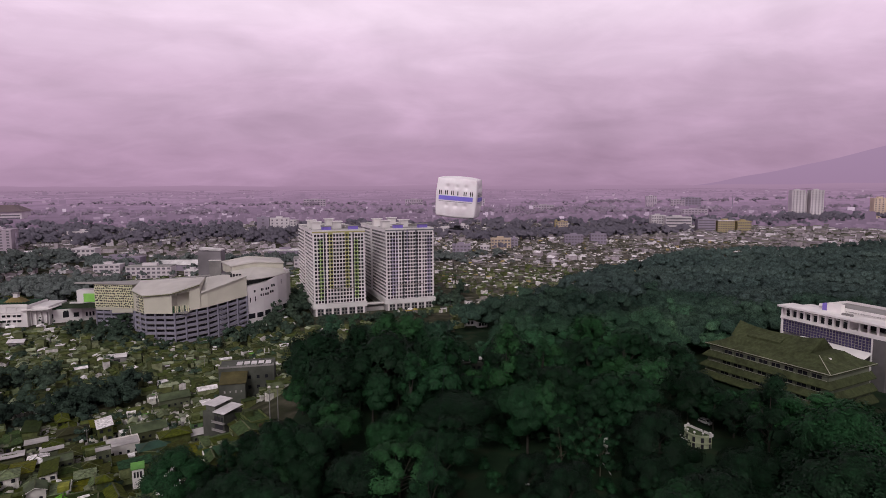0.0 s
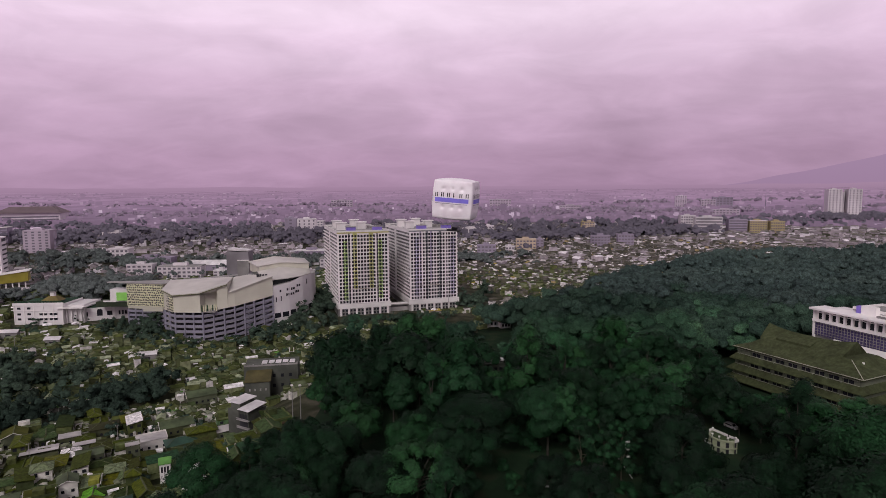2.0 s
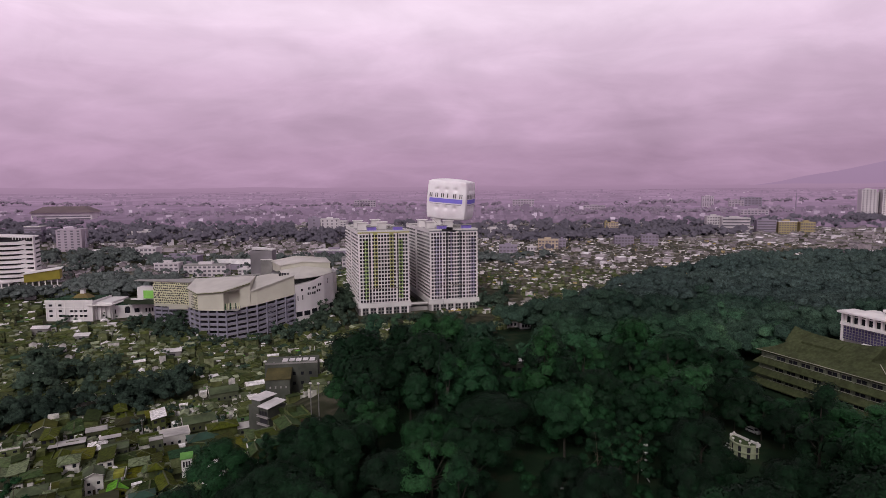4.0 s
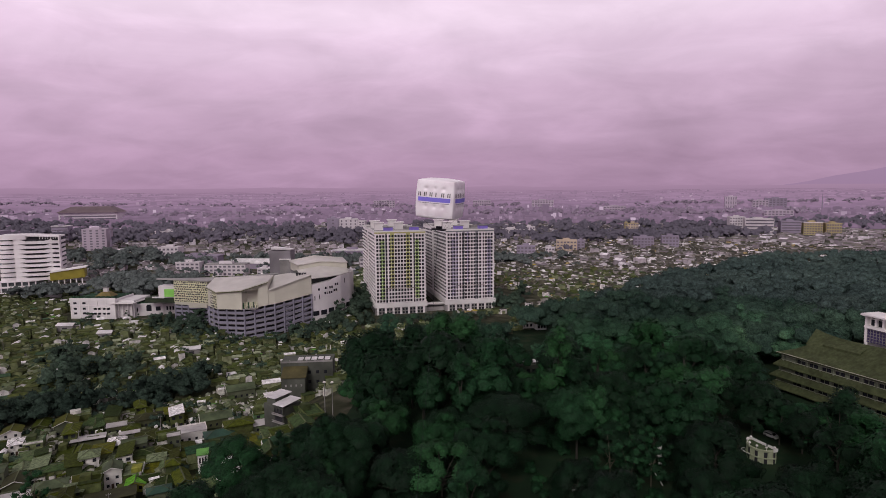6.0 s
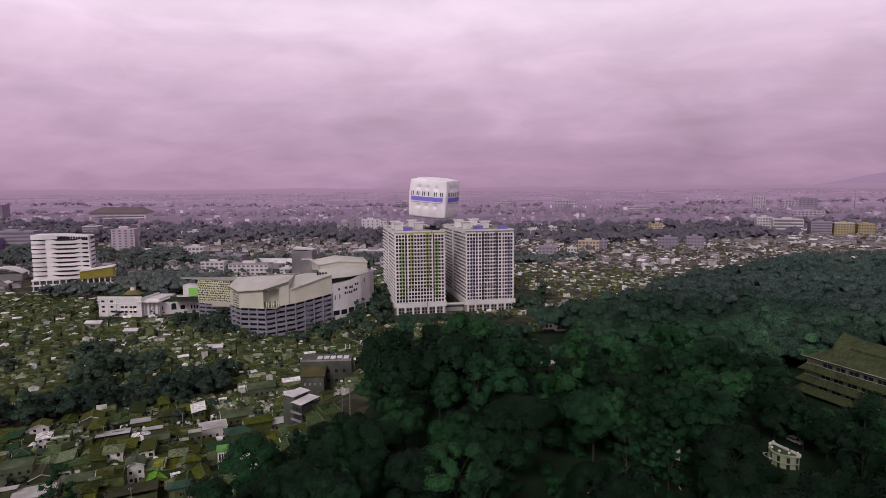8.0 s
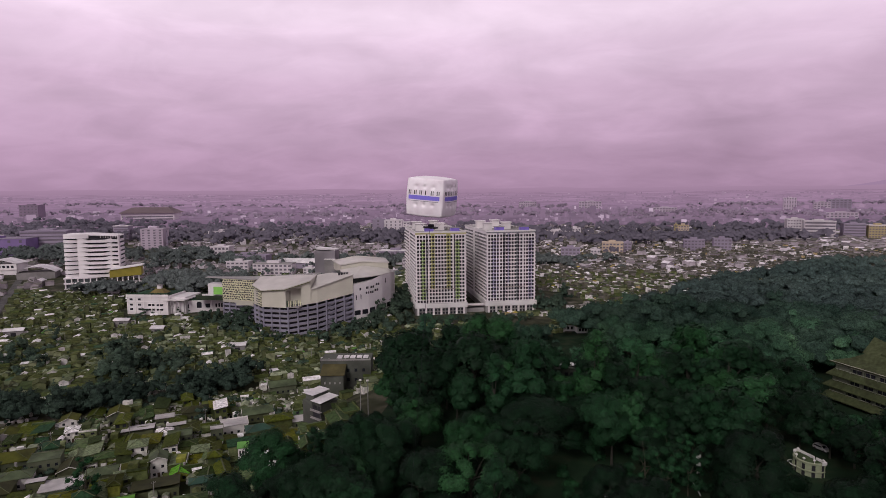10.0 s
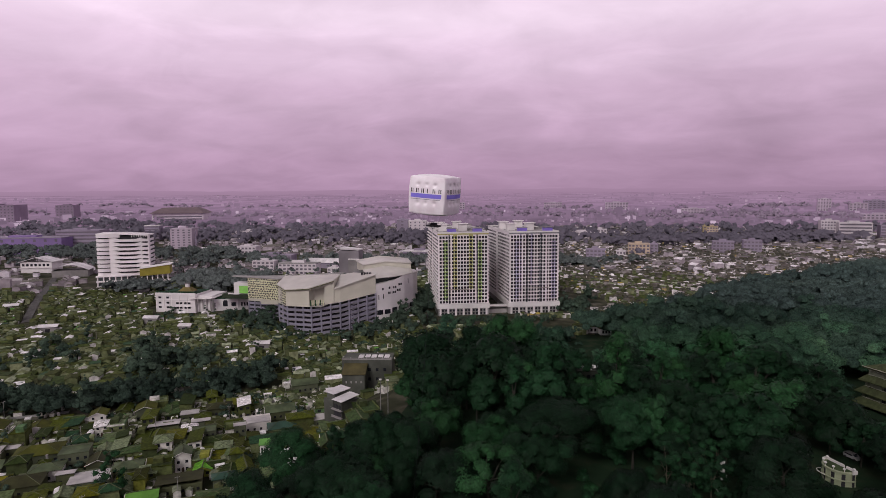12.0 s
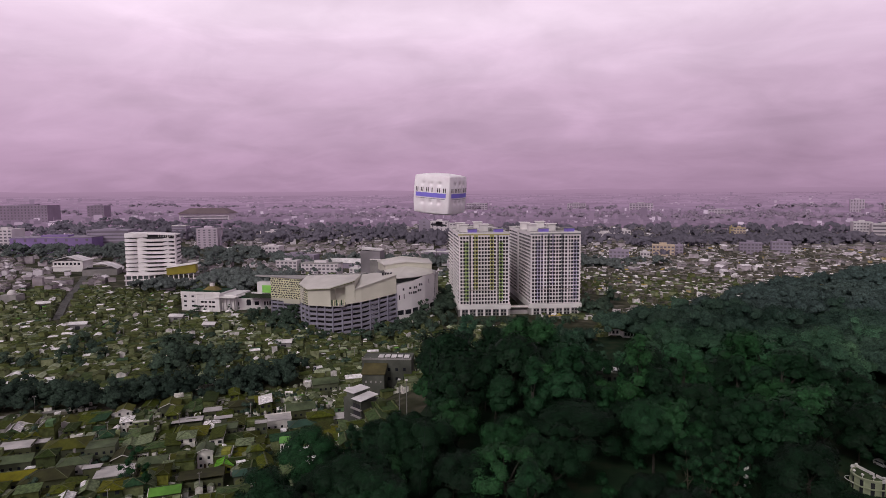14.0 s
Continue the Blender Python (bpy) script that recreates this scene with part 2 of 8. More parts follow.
def finish(name, bm, mat, bevel=0.0):
    me = bpy.data.meshes.new(name)
    if bevel:
        bmesh.ops.bevel(bm, geom=bm.edges[:], offset=bevel, segments=1, affect="EDGES")
    bm.to_mesh(me)
    bm.free()
    me.materials.append(mat)
    return me


def part(name, bm, mat, parent, label="", bevel=0.0):
    """Links a bmesh (or a mesh) as one mesh object under a thing or a part."""
    ob = new(name, bm if isinstance(bm, bpy.types.Mesh) else finish(name, bm, mat, bevel))
    ob.parent = parent
    return tagged(ob, label=label)


def box_part(name, size, mat, parent, label="", bevel=0.0):
    bm = bmesh.new()
    put_box(bm, *size)
    return part(name, bm, mat, parent, label, bevel)


def thing(name, m, label, category, group="", kind=""):
    ob = new(name)
    ob.empty_display_size = 0.5
    ob.matrix_basis = m
    return tagged(ob, label, category, group, kind)


def numpy_mesh(name, verts, faces, mat, smooth=False):
    me = bpy.data.meshes.new(name)
    me.from_pydata(verts.tolist() if hasattr(verts, "tolist") else verts, [], faces.tolist() if hasattr(faces, "tolist") else faces)
    me.materials.append(mat)
    if smooth:
        me.shade_smooth()
    me.update()
    return me


def step(a, b, v):
    t = min(1.0, max(0.0, (v - a) / (b - a)))
    return t * t * (3 - 2 * t)


def inside(px, py, ring):
    hit = False
    for (ax, ay), (bx, by) in zip(ring, ring[1:] + ring[:1]):
        if (ay > py) != (by > py) and px < (bx - ax) * (py - ay) / (by - ay) + ax:
            hit = not hit
    return hit


def settle(src, m, size):
    """Stands a first model on its own place, and copies of it on every later one."""
    if src.location.z < -400:
        src.matrix_basis = m
        return src
    return copy_thing(src, m @ Matrix.Diagonal((*size, 1)))


# ---- ground ----
PARK = [(-100, 40), (-91, 150), (-90, 171), (-87, 186), (-78, 198), (-66, 212), (-62, 240), (-65, 278), (-56, 318), (-36, 350), (-2, 368), (22, 388), (62, 425), (105, 470), (165, 565), (300, 690), (560, 730), (860, 740), (1000, 600), (760, 300), (420, 60), (120, 30)]
CLEAR = [  # open spots: middle and radius
    (17, 286, 8), (16.5, 276, 5), (22, 344, 7), (23, 364, 9), (91, 199, 15), (104, 186, 10), (83, 187, 7), (87, 180, 8), (80, 168, 6), (57, 186, 8), (48, 166, 10), (30, 160, 8), (20, 180, 11), (14, 168, 8), (-72, 214, 13), (-66, 217, 12), (-60, 206, 8)]
BUILT = [[(118, 246), (150, 300), (215, 262), (196, 218), (168, 214)], [(150, 285), (185, 330), (300, 300), (250, 240), (200, 235)]]


def ground_z(x, y):
    """The town lies in a river valley, the park on its bank, and the plain rises slowly towards the hills."""
    r = math.hypot(x, y)
    valley = -17 * step(-62, -112, x) * (1 - step(280, 455, y + 0.12 * abs(x)))
    plain_rise = 0.026 * max(0.0, r - 480) if r < 4200 else 0.026 * 3720
    bumps = 1.2 * noise.noise((x * 0.011, y * 0.011, 3.1)) if r < 900 else 0.0
    return valley + plain_rise + bumps


def axis(near, step_near, far, grow):
    out, v, s = [], 0.0, step_near
    while v < far:
        out.append(v)
        s = step_near if v < near else s * grow
        v += s
    out.append(far)
    return [-u for u in out[:0:-1]] + out


gx = axis(420, 12, 4900, 1.16)
gy = [v for v in axis(520, 12, 4900, 1.16)]
g_verts = [(x, y, ground_z(x, y)) for y in gy for x in gx]
g_faces = [(j * len(gx) + i, j * len(gx) + i + 1, (j + 1) * len(gx) + i + 1, (j + 1) * len(gx) + i) for j in range(len(gy) - 1) for i in range(len(gx) - 1)]
PLAIN = material("ground_soil_and_town", [(0.0, (0.02, 0.03, 0.01)), (0.45, (0.045, 0.048, 0.028)), (0.75, (0.085, 0.082, 0.055)), (1.0, (0.15, 0.14, 0.12))], 0.95, 0.09, bump=0.1, spec=0.1)
g_mesh = numpy_mesh("ground", g_verts, g_faces, PLAIN, True)
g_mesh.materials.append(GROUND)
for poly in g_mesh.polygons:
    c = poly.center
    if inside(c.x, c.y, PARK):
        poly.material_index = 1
ground = new("ground", g_mesh)
tagged(ground, "dark soil and grass of a river valley and plain", "ground", kind="structure")


# ---- the two apartment slabs ----
TOWER_W, TOWER_D, TOWER_H, FLOORS, POD = 38.5, 88.0, 62.5, 20, 6.5
STOREY = (TOWER_H - POD - 1.2) / FLOORS
TOWER_WALL = plain("cream_white_render", (0.8, 0.76, 0.76), 0.75, 0.1, 0.15)
GREEN_STRIP = plain("lime_green_render", (0.3, 0.42, 0.15), 0.75, 0.1)
YELLOW_STRIP = plain("yellow_render", (0.44, 0.44, 0.18), 0.75, 0.1)
MAUVE_STRIP = plain("lilac_grey_render", (0.38, 0.35, 0.46), 0.75, 0.1)
GREY_STRIP = plain("grey_render", (0.2, 0.2, 0.21), 0.75, 0.1)
PURPLE = plain("violet_cladding", (0.24, 0.18, 0.62), 0.5, 0.2)
BROWN = plain("brown_trim", (0.2, 0.16, 0.12), 0.7, 0.2)
ROOF_GREY = plain("grey_flat_roof", (0.32, 0.31, 0.3), 0.9, 0.15, 0.4)

bm = bmesh.new()
put_box(bm, -0.78, -0.05, -0.86, 0.78, 0.12, 0.86)
WINDOW_MESH = finish("window", bm, GLASS)


def apartment_tower(m, strips, trim, label):
    root = thing("apartment_tower", m, label, "apartment building", "pair of apartment towers")
    w, d, h = TOWER_W, TOWER_D, TOWER_H
    # front and rear blocks, joined by a narrow recessed core
    box_part("front_block", (0, 0, POD, w, d * 0.52, h), TOWER_WALL, root)
    box_part("core", (3.5, d * 0.52, POD, w - 3.5, d * 0.57, h - 0.6), GREY_STRIP, root, "grey recessed joint")
    box_part("rear_block", (0, d * 0.57, POD, w, d, h), TOWER_WALL, root)
    # podium
    box_part("podium_band", (-1.2, -1.2, POD - 1.4, w + 1.2, d + 1, POD + 2.0), WHITE, root, "white podium parapet band")
    box_part("podium_wall", (-0.6, -0.5, -3, w + 0.6, d + 0.5, POD - 1.4), CONCRETE, root, "grey ground floor wall")
    for k in range(7):
        x = 1.5 + k * (w - 3) / 6
        if k < 6:
            for zw in (0.2, 2.7):
                for xw in (1.1, 3.6):
                    box_part("shop_window", (x + xw, -0.62, zw, x + xw + 1.5, -0.45, zw + 1.6), GLASS, root)
        box_part("podium_column", (x - 0.7, -1.0, -3, x + 0.7, -0.5, POD - 1.4), WHITE, root)
    # floor ledges round the front block
    for f in range(FLOORS):
        z = POD + 2.0 + f * STOREY
        bm = bmesh.new()
        put_box(bm, 0.3, -0.28, z - 0.2, w - 0.3, 0.0, z)
        part("ledge", bm, TOWER_WALL, root)
    box_part("brown_ledge", (7.6, -0.7, POD + 2.0 + 4 * STOREY, w - 7.6, -0.28, POD + 2.35 + 4 * STOREY), BROWN, root, "dark brown ledge")
    # coloured strips between the window bays
    for x0, x1, f0, f1, mat in strips:
        box_part("facade_strip", (x0, -0.3, POD + 2.0 + f0 * STOREY, x1, 0.02, POD + 2.0 + f1 * STOREY), mat, root)
    box_part("cornice", (-0.3, -0.45, h - 1.1, w + 0.3, -0.03, h - 0.2), trim, root, "coloured cornice band")
    # bay pilasters give the front its relief
    for x in (0.0, 9.4, 28.2, w - 1.1):
        box_part("pilaster", (x, -0.5, POD + 2.0, x + 1.1, 0.02, h - 1.7), TOWER_WALL, root)
    # windows of the front
    for f in range(FLOORS - 1):
        z = POD + 2.0 + f * STOREY + STOREY * 0.55
        for c in range(16):
            ob = part("window", WINDOW_MESH, None, root)
            ob.location = (1.9 + c * (w - 3.8) / 15, -0.28, z)
    # sills, balconies and windows of the long sides
    bm = bmesh.new()
    for f in range(FLOORS - 1):
        z = POD + 2.0 + f * STOREY + STOREY * 0.15
        for k in range(26):
            y = 2.0 + k * (d - 4) / 25
            if abs(y - d * 0.545) < 3:
                continue
            for x0, x1 in ((-0.9, 0.02), (w - 0.02, w + 0.9)):
                put_box(bm, x0, y - 1.0, z, x1, y + 1.0, z + 0.75)
        for c in range(16):
            x = 1.9 + c * (w - 3.8) / 15
            put_box(bm, x + 0.85, -0.6, z - 0.1, x + 1.45, -0.2, z + 0.5)
    ob = part("balcony", bm, TOWER_WALL, root, "rows of white balconies")
    tagged(ob, kind="stuff")
    bm = bmesh.new()
    for f in range(FLOORS - 1):
        z = POD + 2.0 + f * STOREY + STOREY * 0.55
        for k in range(26):
            y = 2.0 + k * (d - 4) / 25
            if abs(y - d * 0.545) < 3:
                continue
            put_box(bm, -0.06, y - 1.15, z - 0.95, 0.03, y + 1.15, z + 1.1)
            put_box(bm, w - 0.03, y - 1.15, z - 0.95, w + 0.06, y + 1.15, z + 1.1)
    tagged(part("side_glazing", bm, GLASS, root), kind="stuff")
    # roof
    for x0, y0, x1, y1 in ((-0.2, -0.2, w + 0.2, 0.25), (-0.2, d * 0.52 - 0.3, w + 0.2, d * 0.52 + 0.1), (-0.2, d - 0.25, w + 0.2, d + 0.2), (-0.2, 0.25, 0.25, d - 0.25), (w - 0.25, 0.25, w + 0.2, d - 0.25)):
        box_part("parapet", (x0, y0, h - 0.2, x1, y1, h + 1.0), WHITE, root)
    box_part("roof_deck", (0.3, 0.3, h, w - 0.3, d - 0.3, h + 0.15), ROOF_GREY, root, "grey flat roof deck")
    for x in (7.5, 27.5):
        box_part("roof_room", (x, 1.2, h + 0.15, x + 6.5, 7.5, h + 3.4), PURPLE, root, "violet rooftop room")
        box_part("room_cap", (x - 0.5, 0.8, h + 3.4, x + 7.0, 8.0, h + 3.8), ROOF_GREY, root)
    for x, y in ((3.5, 52), (19.5, 26), (20, 66), (3, 22)):
        box_part("stair_head", (x, y, h + 0.15, x + 6.5, y + 6, h + 5.5), WHITE, root, "white lift and stair head")
        box_part("stair_cap", (x - 0.9, y - 0.9, h + 5.5, x + 7.4, y + 6.9, h + 6.1), TOWER_WALL, root)
    for k in range(4):
        box_part("water_tank", (26 + k * 2.6, 34, h + 0.15, 28 + k * 2.6, 36, h + 2.2), CONCRETE, root, bevel=0.15)
    return root


green_strips = [(4.2, 7.4, 1, 17.6, GREEN_STRIP), (30.6, 33.8, 1, 17.6, GREEN_STRIP), (11.4, 14.6, 4, 19.6, YELLOW_STRIP), (23.6, 26.8, 4, 19.6, YELLOW_STRIP), (8.0, 9.2, 0, 19.6, GREY_STRIP), (29.3, 30.4, 0, 19.6, GREY_STRIP)]
lilac_strips = [(4.2, 7.4, 1, 17.6, MAUVE_STRIP), (33.0, 36.4, 1, 17.6, MAUVE_STRIP), (16.4, 18.0, 5, 19.6, MAUVE_STRIP), (13.0, 14.8, 0, 19.6, GREY_STRIP), (23.4, 25.4, 0, 19.6, GREY_STRIP), (8.0, 9.2, 3, 19.6, MAUVE_STRIP)]
apartment_tower(pose(-90, 424, 0, 0, 0, 19), green_strips, plain("olive_yellow_trim", (0.42, 0.4, 0.16), 0.7, 0.2), "cream high-rise slab with lime green and yellow facade strips")
apartment_tower(pose(-38, 441.5, 0, 0, 0, 19), lilac_strips, GREY_STRIP, "cream high-rise slab with lilac and grey facade strips")
bridge = thing("link_bridge", pose(-90, 424, 0, 0, 0, 19), "grey concrete link between the two tower podiums", "bridge")
box_part("deck", (TOWER_W + 1.3, 3, 4.6, 53.6, 12, 5.4), CONCRETE, bridge)
box_part("railing", (TOWER_W + 1.3, 3, 5.4, 53.6, 3.3, 6.6), WHITE, bridge)
box_part("lower_wall", (TOWER_W + 1.3, 3.6, -2, 53.6, 11, 3.0), CONCRETE, bridge)


# ---- shopping centre with parking decks ----
MALL_CREAM = plain("pale_green_cream_render", (0.53, 0.52, 0.43), 0.7, 0.08, 0.15)
MALL_ROOF = plain("cream_metal_roof", (0.52, 0.5, 0.46), 0.55, 0.1, 0.2)
DECK = plain("grey_violet_deck_panel", (0.25, 0.245, 0.3), 0.7, 0.15, 0.25)
MALL_WHITE = plain("white_wall_render", (0.72, 0.7, 0.69), 0.7, 0.08, 0.18)
GREEN_TERRACE = plain("dark_green_planting", (0.035, 0.05, 0.028), 0.9, 0.8, 0.4)
EAVE_SHADE = plain("eave_shade_olive", (0.13, 0.14, 0.07), 0.7, 0.3, 0.2)
SCREEN = plain("pale_yellow_screen", (0.62, 0.62, 0.42), 0.6, 0.3, 0.15)
LIME = plain("bright_lime_panel", (0.26, 0.62, 0.12), 0.6, 0.3, 0.1)

mall = thing("shopping_centre", Matrix.Identity(4), "cream shopping centre over grey open parking decks", "shopping centre")
FRONT = [(-199, 381), (-187.5, 371), (-167.5, 367.5), (-150, 377), (-129.5, 393.5)]
BACK = [(-150, 440), (-215, 425)]
DECK_Z0, DECK_TOP, N_DECK = -10.0, 14.0, 7
LIFT = [0.0, 0.0, 0.6, 2.8, 7.0, 7.0, 0.0]      # the decks are tilted up at the far end to fit the camera's view


def shrink(ring, d):
    c = (sum(p[0] for p in ring) / len(ring), sum(p[1] for p in ring) / len(ring))
    return [(p[0] + (c[0] - p[0]) * d, p[1] + (c[1] - p[1]) * d) for p in ring]


ring = FRONT + BACK
# a solid near-black block paints the shade between the decks
bm = bmesh.new()
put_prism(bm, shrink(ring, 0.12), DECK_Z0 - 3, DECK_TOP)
part("parking_core", bm, DARK_GAP, mall, "near-black block standing for the shade inside the parking decks")
dh = (DECK_TOP - DECK_Z0) / N_DECK
for k in range(N_DECK + 1):
    z = DECK_Z0 + k * dh
    bm = bmesh.new()
    put_prism(bm, shrink(ring, 0.005), [z - 0.25 + u for u in LIFT], [z + 0.1 + u for u in LIFT])
    part("deck_slab", bm, CONCRETE, mall)
    if k == N_DECK:
        break
    for i in range(4):
        bm = bmesh.new()
        put_slab(bm, FRONT[i], FRONT[i + 1], 0.3, z + 0.1 + LIFT[i], z + 1.75 + LIFT[i], LIFT[i + 1] - LIFT[i])
        part("deck_panel", bm, DECK, mall, "grey violet deck parapet")
for i in range(4):
    p, q = Vector(FRONT[i]), Vector(FRONT[i + 1])
    n = max(2, round((q - p).length / 7.5))
    for k in range(n + (i == 3)):
        c = p.lerp(q, k / n)
        bm = bmesh.new()
        put_box(bm, c.x - 0.45, c.y - 0.35, DECK_Z0 - 3, c.x + 0.45, c.y + 0.75, DECK_TOP + LIFT[i] + (LIFT[i + 1] - LIFT[i]) * k / n)
        part("column", bm, DECK, mall)
# sloping stair ramps between the bays
for i, (a, b) in enumerate(((0.05, 0.45), (0.5, 0.9))):
    p, q = Vector(FRONT[3]), Vector(FRONT[4])
    for k in range(N_DECK - 1):
        s, e = p.lerp(q, a), p.lerp(q, b)
        bm = bmesh.new()
        put_slab(bm, (s.x, s.y + 0.9), (e.x, e.y + 0.9), 0.25, DECK_Z0 + k * dh + 0.6 + 4.2 * a + 2.8, DECK_Z0 + k * dh + 1.4 + 4.2 * a + 2.8, dh * 0.6 + 1.7)
        part("ramp", bm, DECK, mall)
# cream upper storeys: a corner volume under a roof that falls to the street, and a lower one whose roof rises from it
CORNER = [(-199.3, 380.6), (-187.7, 370.4), (-168.5, 366.8), (-153.5, 374.6), (-160, 402), (-204, 402)]
CORNER_TOP = [27.4, 25.7, 27.7, 32.4, 32.6, 30.2]
bm = bmesh.new()
put_prism(bm, [CORNER[0], CORNER[1], CORNER[2], (-168, 374), (-158.6, 378.4), (-159.3, 371.7), CORNER[3], CORNER[4], CORNER[5]], [14.0, 14.0, 14.6, 14.6, 15.6, 15.6, 16.4, 14.0, 14.0], [27.2, 25.5, 27.5, 29.2, 31.0, 30.4, 32.2, 32.4, 30.0])
part("corner_volume", bm, MALL_CREAM, mall, "cream corner volume with a recessed loggia")
bm = bmesh.new()
put_prism(bm, [(-200.3, 380.2), (-188, 369.4), (-168.3, 365.8), (-153.0, 373.8), CORNER[4], (-205, 402)], [v - 0.2 for v in CORNER_TOP], [v + 0.45 for v in CORNER_TOP])
part("corner_roof", bm, MALL_ROOF, mall, "cream roof falling to the street")
# dark tubes paint in the shadow line under the eaves
for p, q, zp, zq in (((-200.3, 380.2), (-188, 369.4), 27.4, 25.7), ((-188, 369.4), (-168.3, 365.8), 25.7, 27.7), ((-168.3, 365.8), (-153.0, 373.8), 27.7, 32.4)):
    bm = bmesh.new()
    put_tube(bm, (p[0], p[1] - 0.1, zp - 0.45), (q[0], q[1] - 0.1, zq - 0.45), 0.3, 0.3, 5)
    part("eave_shadow_gap", bm, EAVE_SHADE, mall, "dark olive tube painted as the shadow under the eave")
bm = bmesh.new()
put_slab(bm, (-168.4, 366.9), (-159.4, 371.6), 0.5, 26.2, 28.0, 1.9)
part("loggia_lintel", bm, MALL_CREAM, mall)
bm = bmesh.new()
put_slab(bm, (-168.2, 373.5), (-158.8, 378.0), 0.4, 14.6, 27.0, 1.2)
part("loggia_wall", bm, MALL_CREAM, mall)
box_part("loggia_floor", (-168.3, 367.6, DECK_TOP + 0.5, -159.4, 376, DECK_TOP + 1.0), CONCRETE, mall)
for k in range(9):
    box_part("loggia_plant_rail", (-168.2 + k * 0.98, 367.6 + k * 0.5, DECK_TOP + 1.0, -167.7 + k * 0.98, 367.9 + k * 0.5, DECK_TOP + 5.2), SCREEN if k % 3 else LEAF_BRIGHT, mall)
bm = bmesh.new()
put_prism(bm, [(-153.7, 375.2), (-149.8, 377.2), (-129.3, 393.7), (-150, 404), (-159.2, 401)], [16.4, 16.8, 21.0, 21.0, 16.4], [26.0, 27.2, 34.3, 33.6, 32.3])
part("long_volume", bm, MALL_CREAM, mall, "long cream upper storey")
bm = bmesh.new()
put_prism(bm, [(-153.2, 374.5), (-149.4, 376.4), (-128.6, 393.2), (-150, 405), (-159.4, 401.4)], [26.0, 27.2, 34.3, 33.6, 32.3], [26.6, 27.8, 34.9, 34.2, 32.9])
part("long_roof", bm, MALL_ROOF, mall, "rising cream roof")
# perforated screens
rnd = random.Random(5)


def perforated(name, p, q, z0, z1, cell=1.6):
    p, q = Vector(p), Vector(q)
    run = (q - p).length
    t = (q - p) / run
    out = Vector((t.y, -t.x))
    bm = bmesh.new()
    put_slab(bm, p, q, 0.4, z0, z1)
    screen = part(name, bm, SCREEN, mall, "pale yellow pierced screen")
    nx, nz = int(run / cell), int((z1 - z0) / cell)
    for i in range(nx):
        for k in range(nz):
            c = p + t * ((i + 0.5 + (0.25 if k % 2 else -0.1)) * run / nx + rnd.uniform(-0.3, 0.3)) + out * 0.06
            z = z0 + (k + 0.5) * (z1 - z0) / nz + rnd.uniform(-0.3, 0.3)
            a0, sides = rnd.uniform(0, 6), rnd.choice((5, 6, 6))
            bm = bmesh.new()
            rim = []
            for s in range(sides):
                a = a0 + s * math.tau / sides
                r = cell * rnd.uniform(0.3, 0.5)
                u = min(max((c - p).dot(t) + math.cos(a) * r, 0.15), run - 0.15)
                w = p + t * u + out * 0.06
                rim.append((w.x, w.y, min(max(z + math.sin(a) * r, z0 + 0.15), z1 - 0.15)))
            f = bm.faces.new([bm.verts.new(v) for v in rim])
            ext = bmesh.ops.extrude_face_region(bm, geom=[f])
            for v in ext["geom"]:
                if isinstance(v, bmesh.types.BMVert):
                    v.co.x += out.x * -0.1
                    v.co.y += out.y * -0.1
            bmesh.ops.recalc_face_normals(bm, faces=bm.faces[:])
            part("opening", bm, DARK_GAP, screen)


perforated("screen", (-199.9, 381.3), (-188.2, 370.7), DECK_TOP + 0.4, 26.4)
perforated("screen", (-237, 402), (-208, 396.4), 12.6, 28.4)
# left wing behind the long screen
bm = bmesh.new()
put_prism(bm, [(-237, 402.5), (-208, 396.9), (-204, 412), (-234, 414)], 10.5, 28.4)
part("left_volume", bm, MALL_CREAM, mall)
bm = bmesh.new()
put_prism(bm, [(-252, 404), (-238, 401.4), (-207.5, 395.8), (-198, 400), (-160, 410), (-161, 413), (-200, 405), (-236, 407), (-252, 408)], [28.6] * 3 + [30.0, 32.4, 32.5, 30.2, 28.8, 28.6], [29.2] * 3 + [30.6, 33.0, 33.1, 30.8, 29.4, 29.2])
part("left_roof", bm, ROOF_GREY, mall, "grey flat roof")
for k in range(6):
    z = -6.0 + k * 3.0
    bm = bmesh.new()
    put_slab(bm, (-237, 402.2), (-208, 396.6), 0.3, z - 1, z + 0.6)
    part("deck_panel", bm, DECK, mall)
# near-black filler for the shade behind the left decks
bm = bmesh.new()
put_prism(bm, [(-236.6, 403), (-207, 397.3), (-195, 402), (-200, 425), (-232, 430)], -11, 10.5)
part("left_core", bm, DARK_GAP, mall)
for k in range(6):
    x, y = -236.5 + k * 5.7, 402.0 - k * 1.1
    box_part("column", (x - 0.4, y - 0.25, -11, x + 0.4, y + 0.6, 10.5), DECK, mall)
box_part("terrace_parapet", (-222, 395.2, 9.6, -208, 395.9, 11.6), MALL_CREAM, mall)
# right wing: a white curved wall under a cream double roof
ARC = [(-129.4, 394.2), (-121, 404), (-114.5, 416), (-111.5, 430), (-112.5, 446), (-118, 458)]
bm = bmesh.new()
put_prism(bm, ARC[:3] + [(-114.2, 417.2)] + ARC[3:] + [(-150, 462), (-150, 420)], -6, [27.1, 28.4, 29.3, 31.8, 31.4, 30.5, 30.5, 30.0, 27.0])
part("curved_wall", bm, MALL_WHITE, mall, "white curved wall")
bm = bmesh.new()
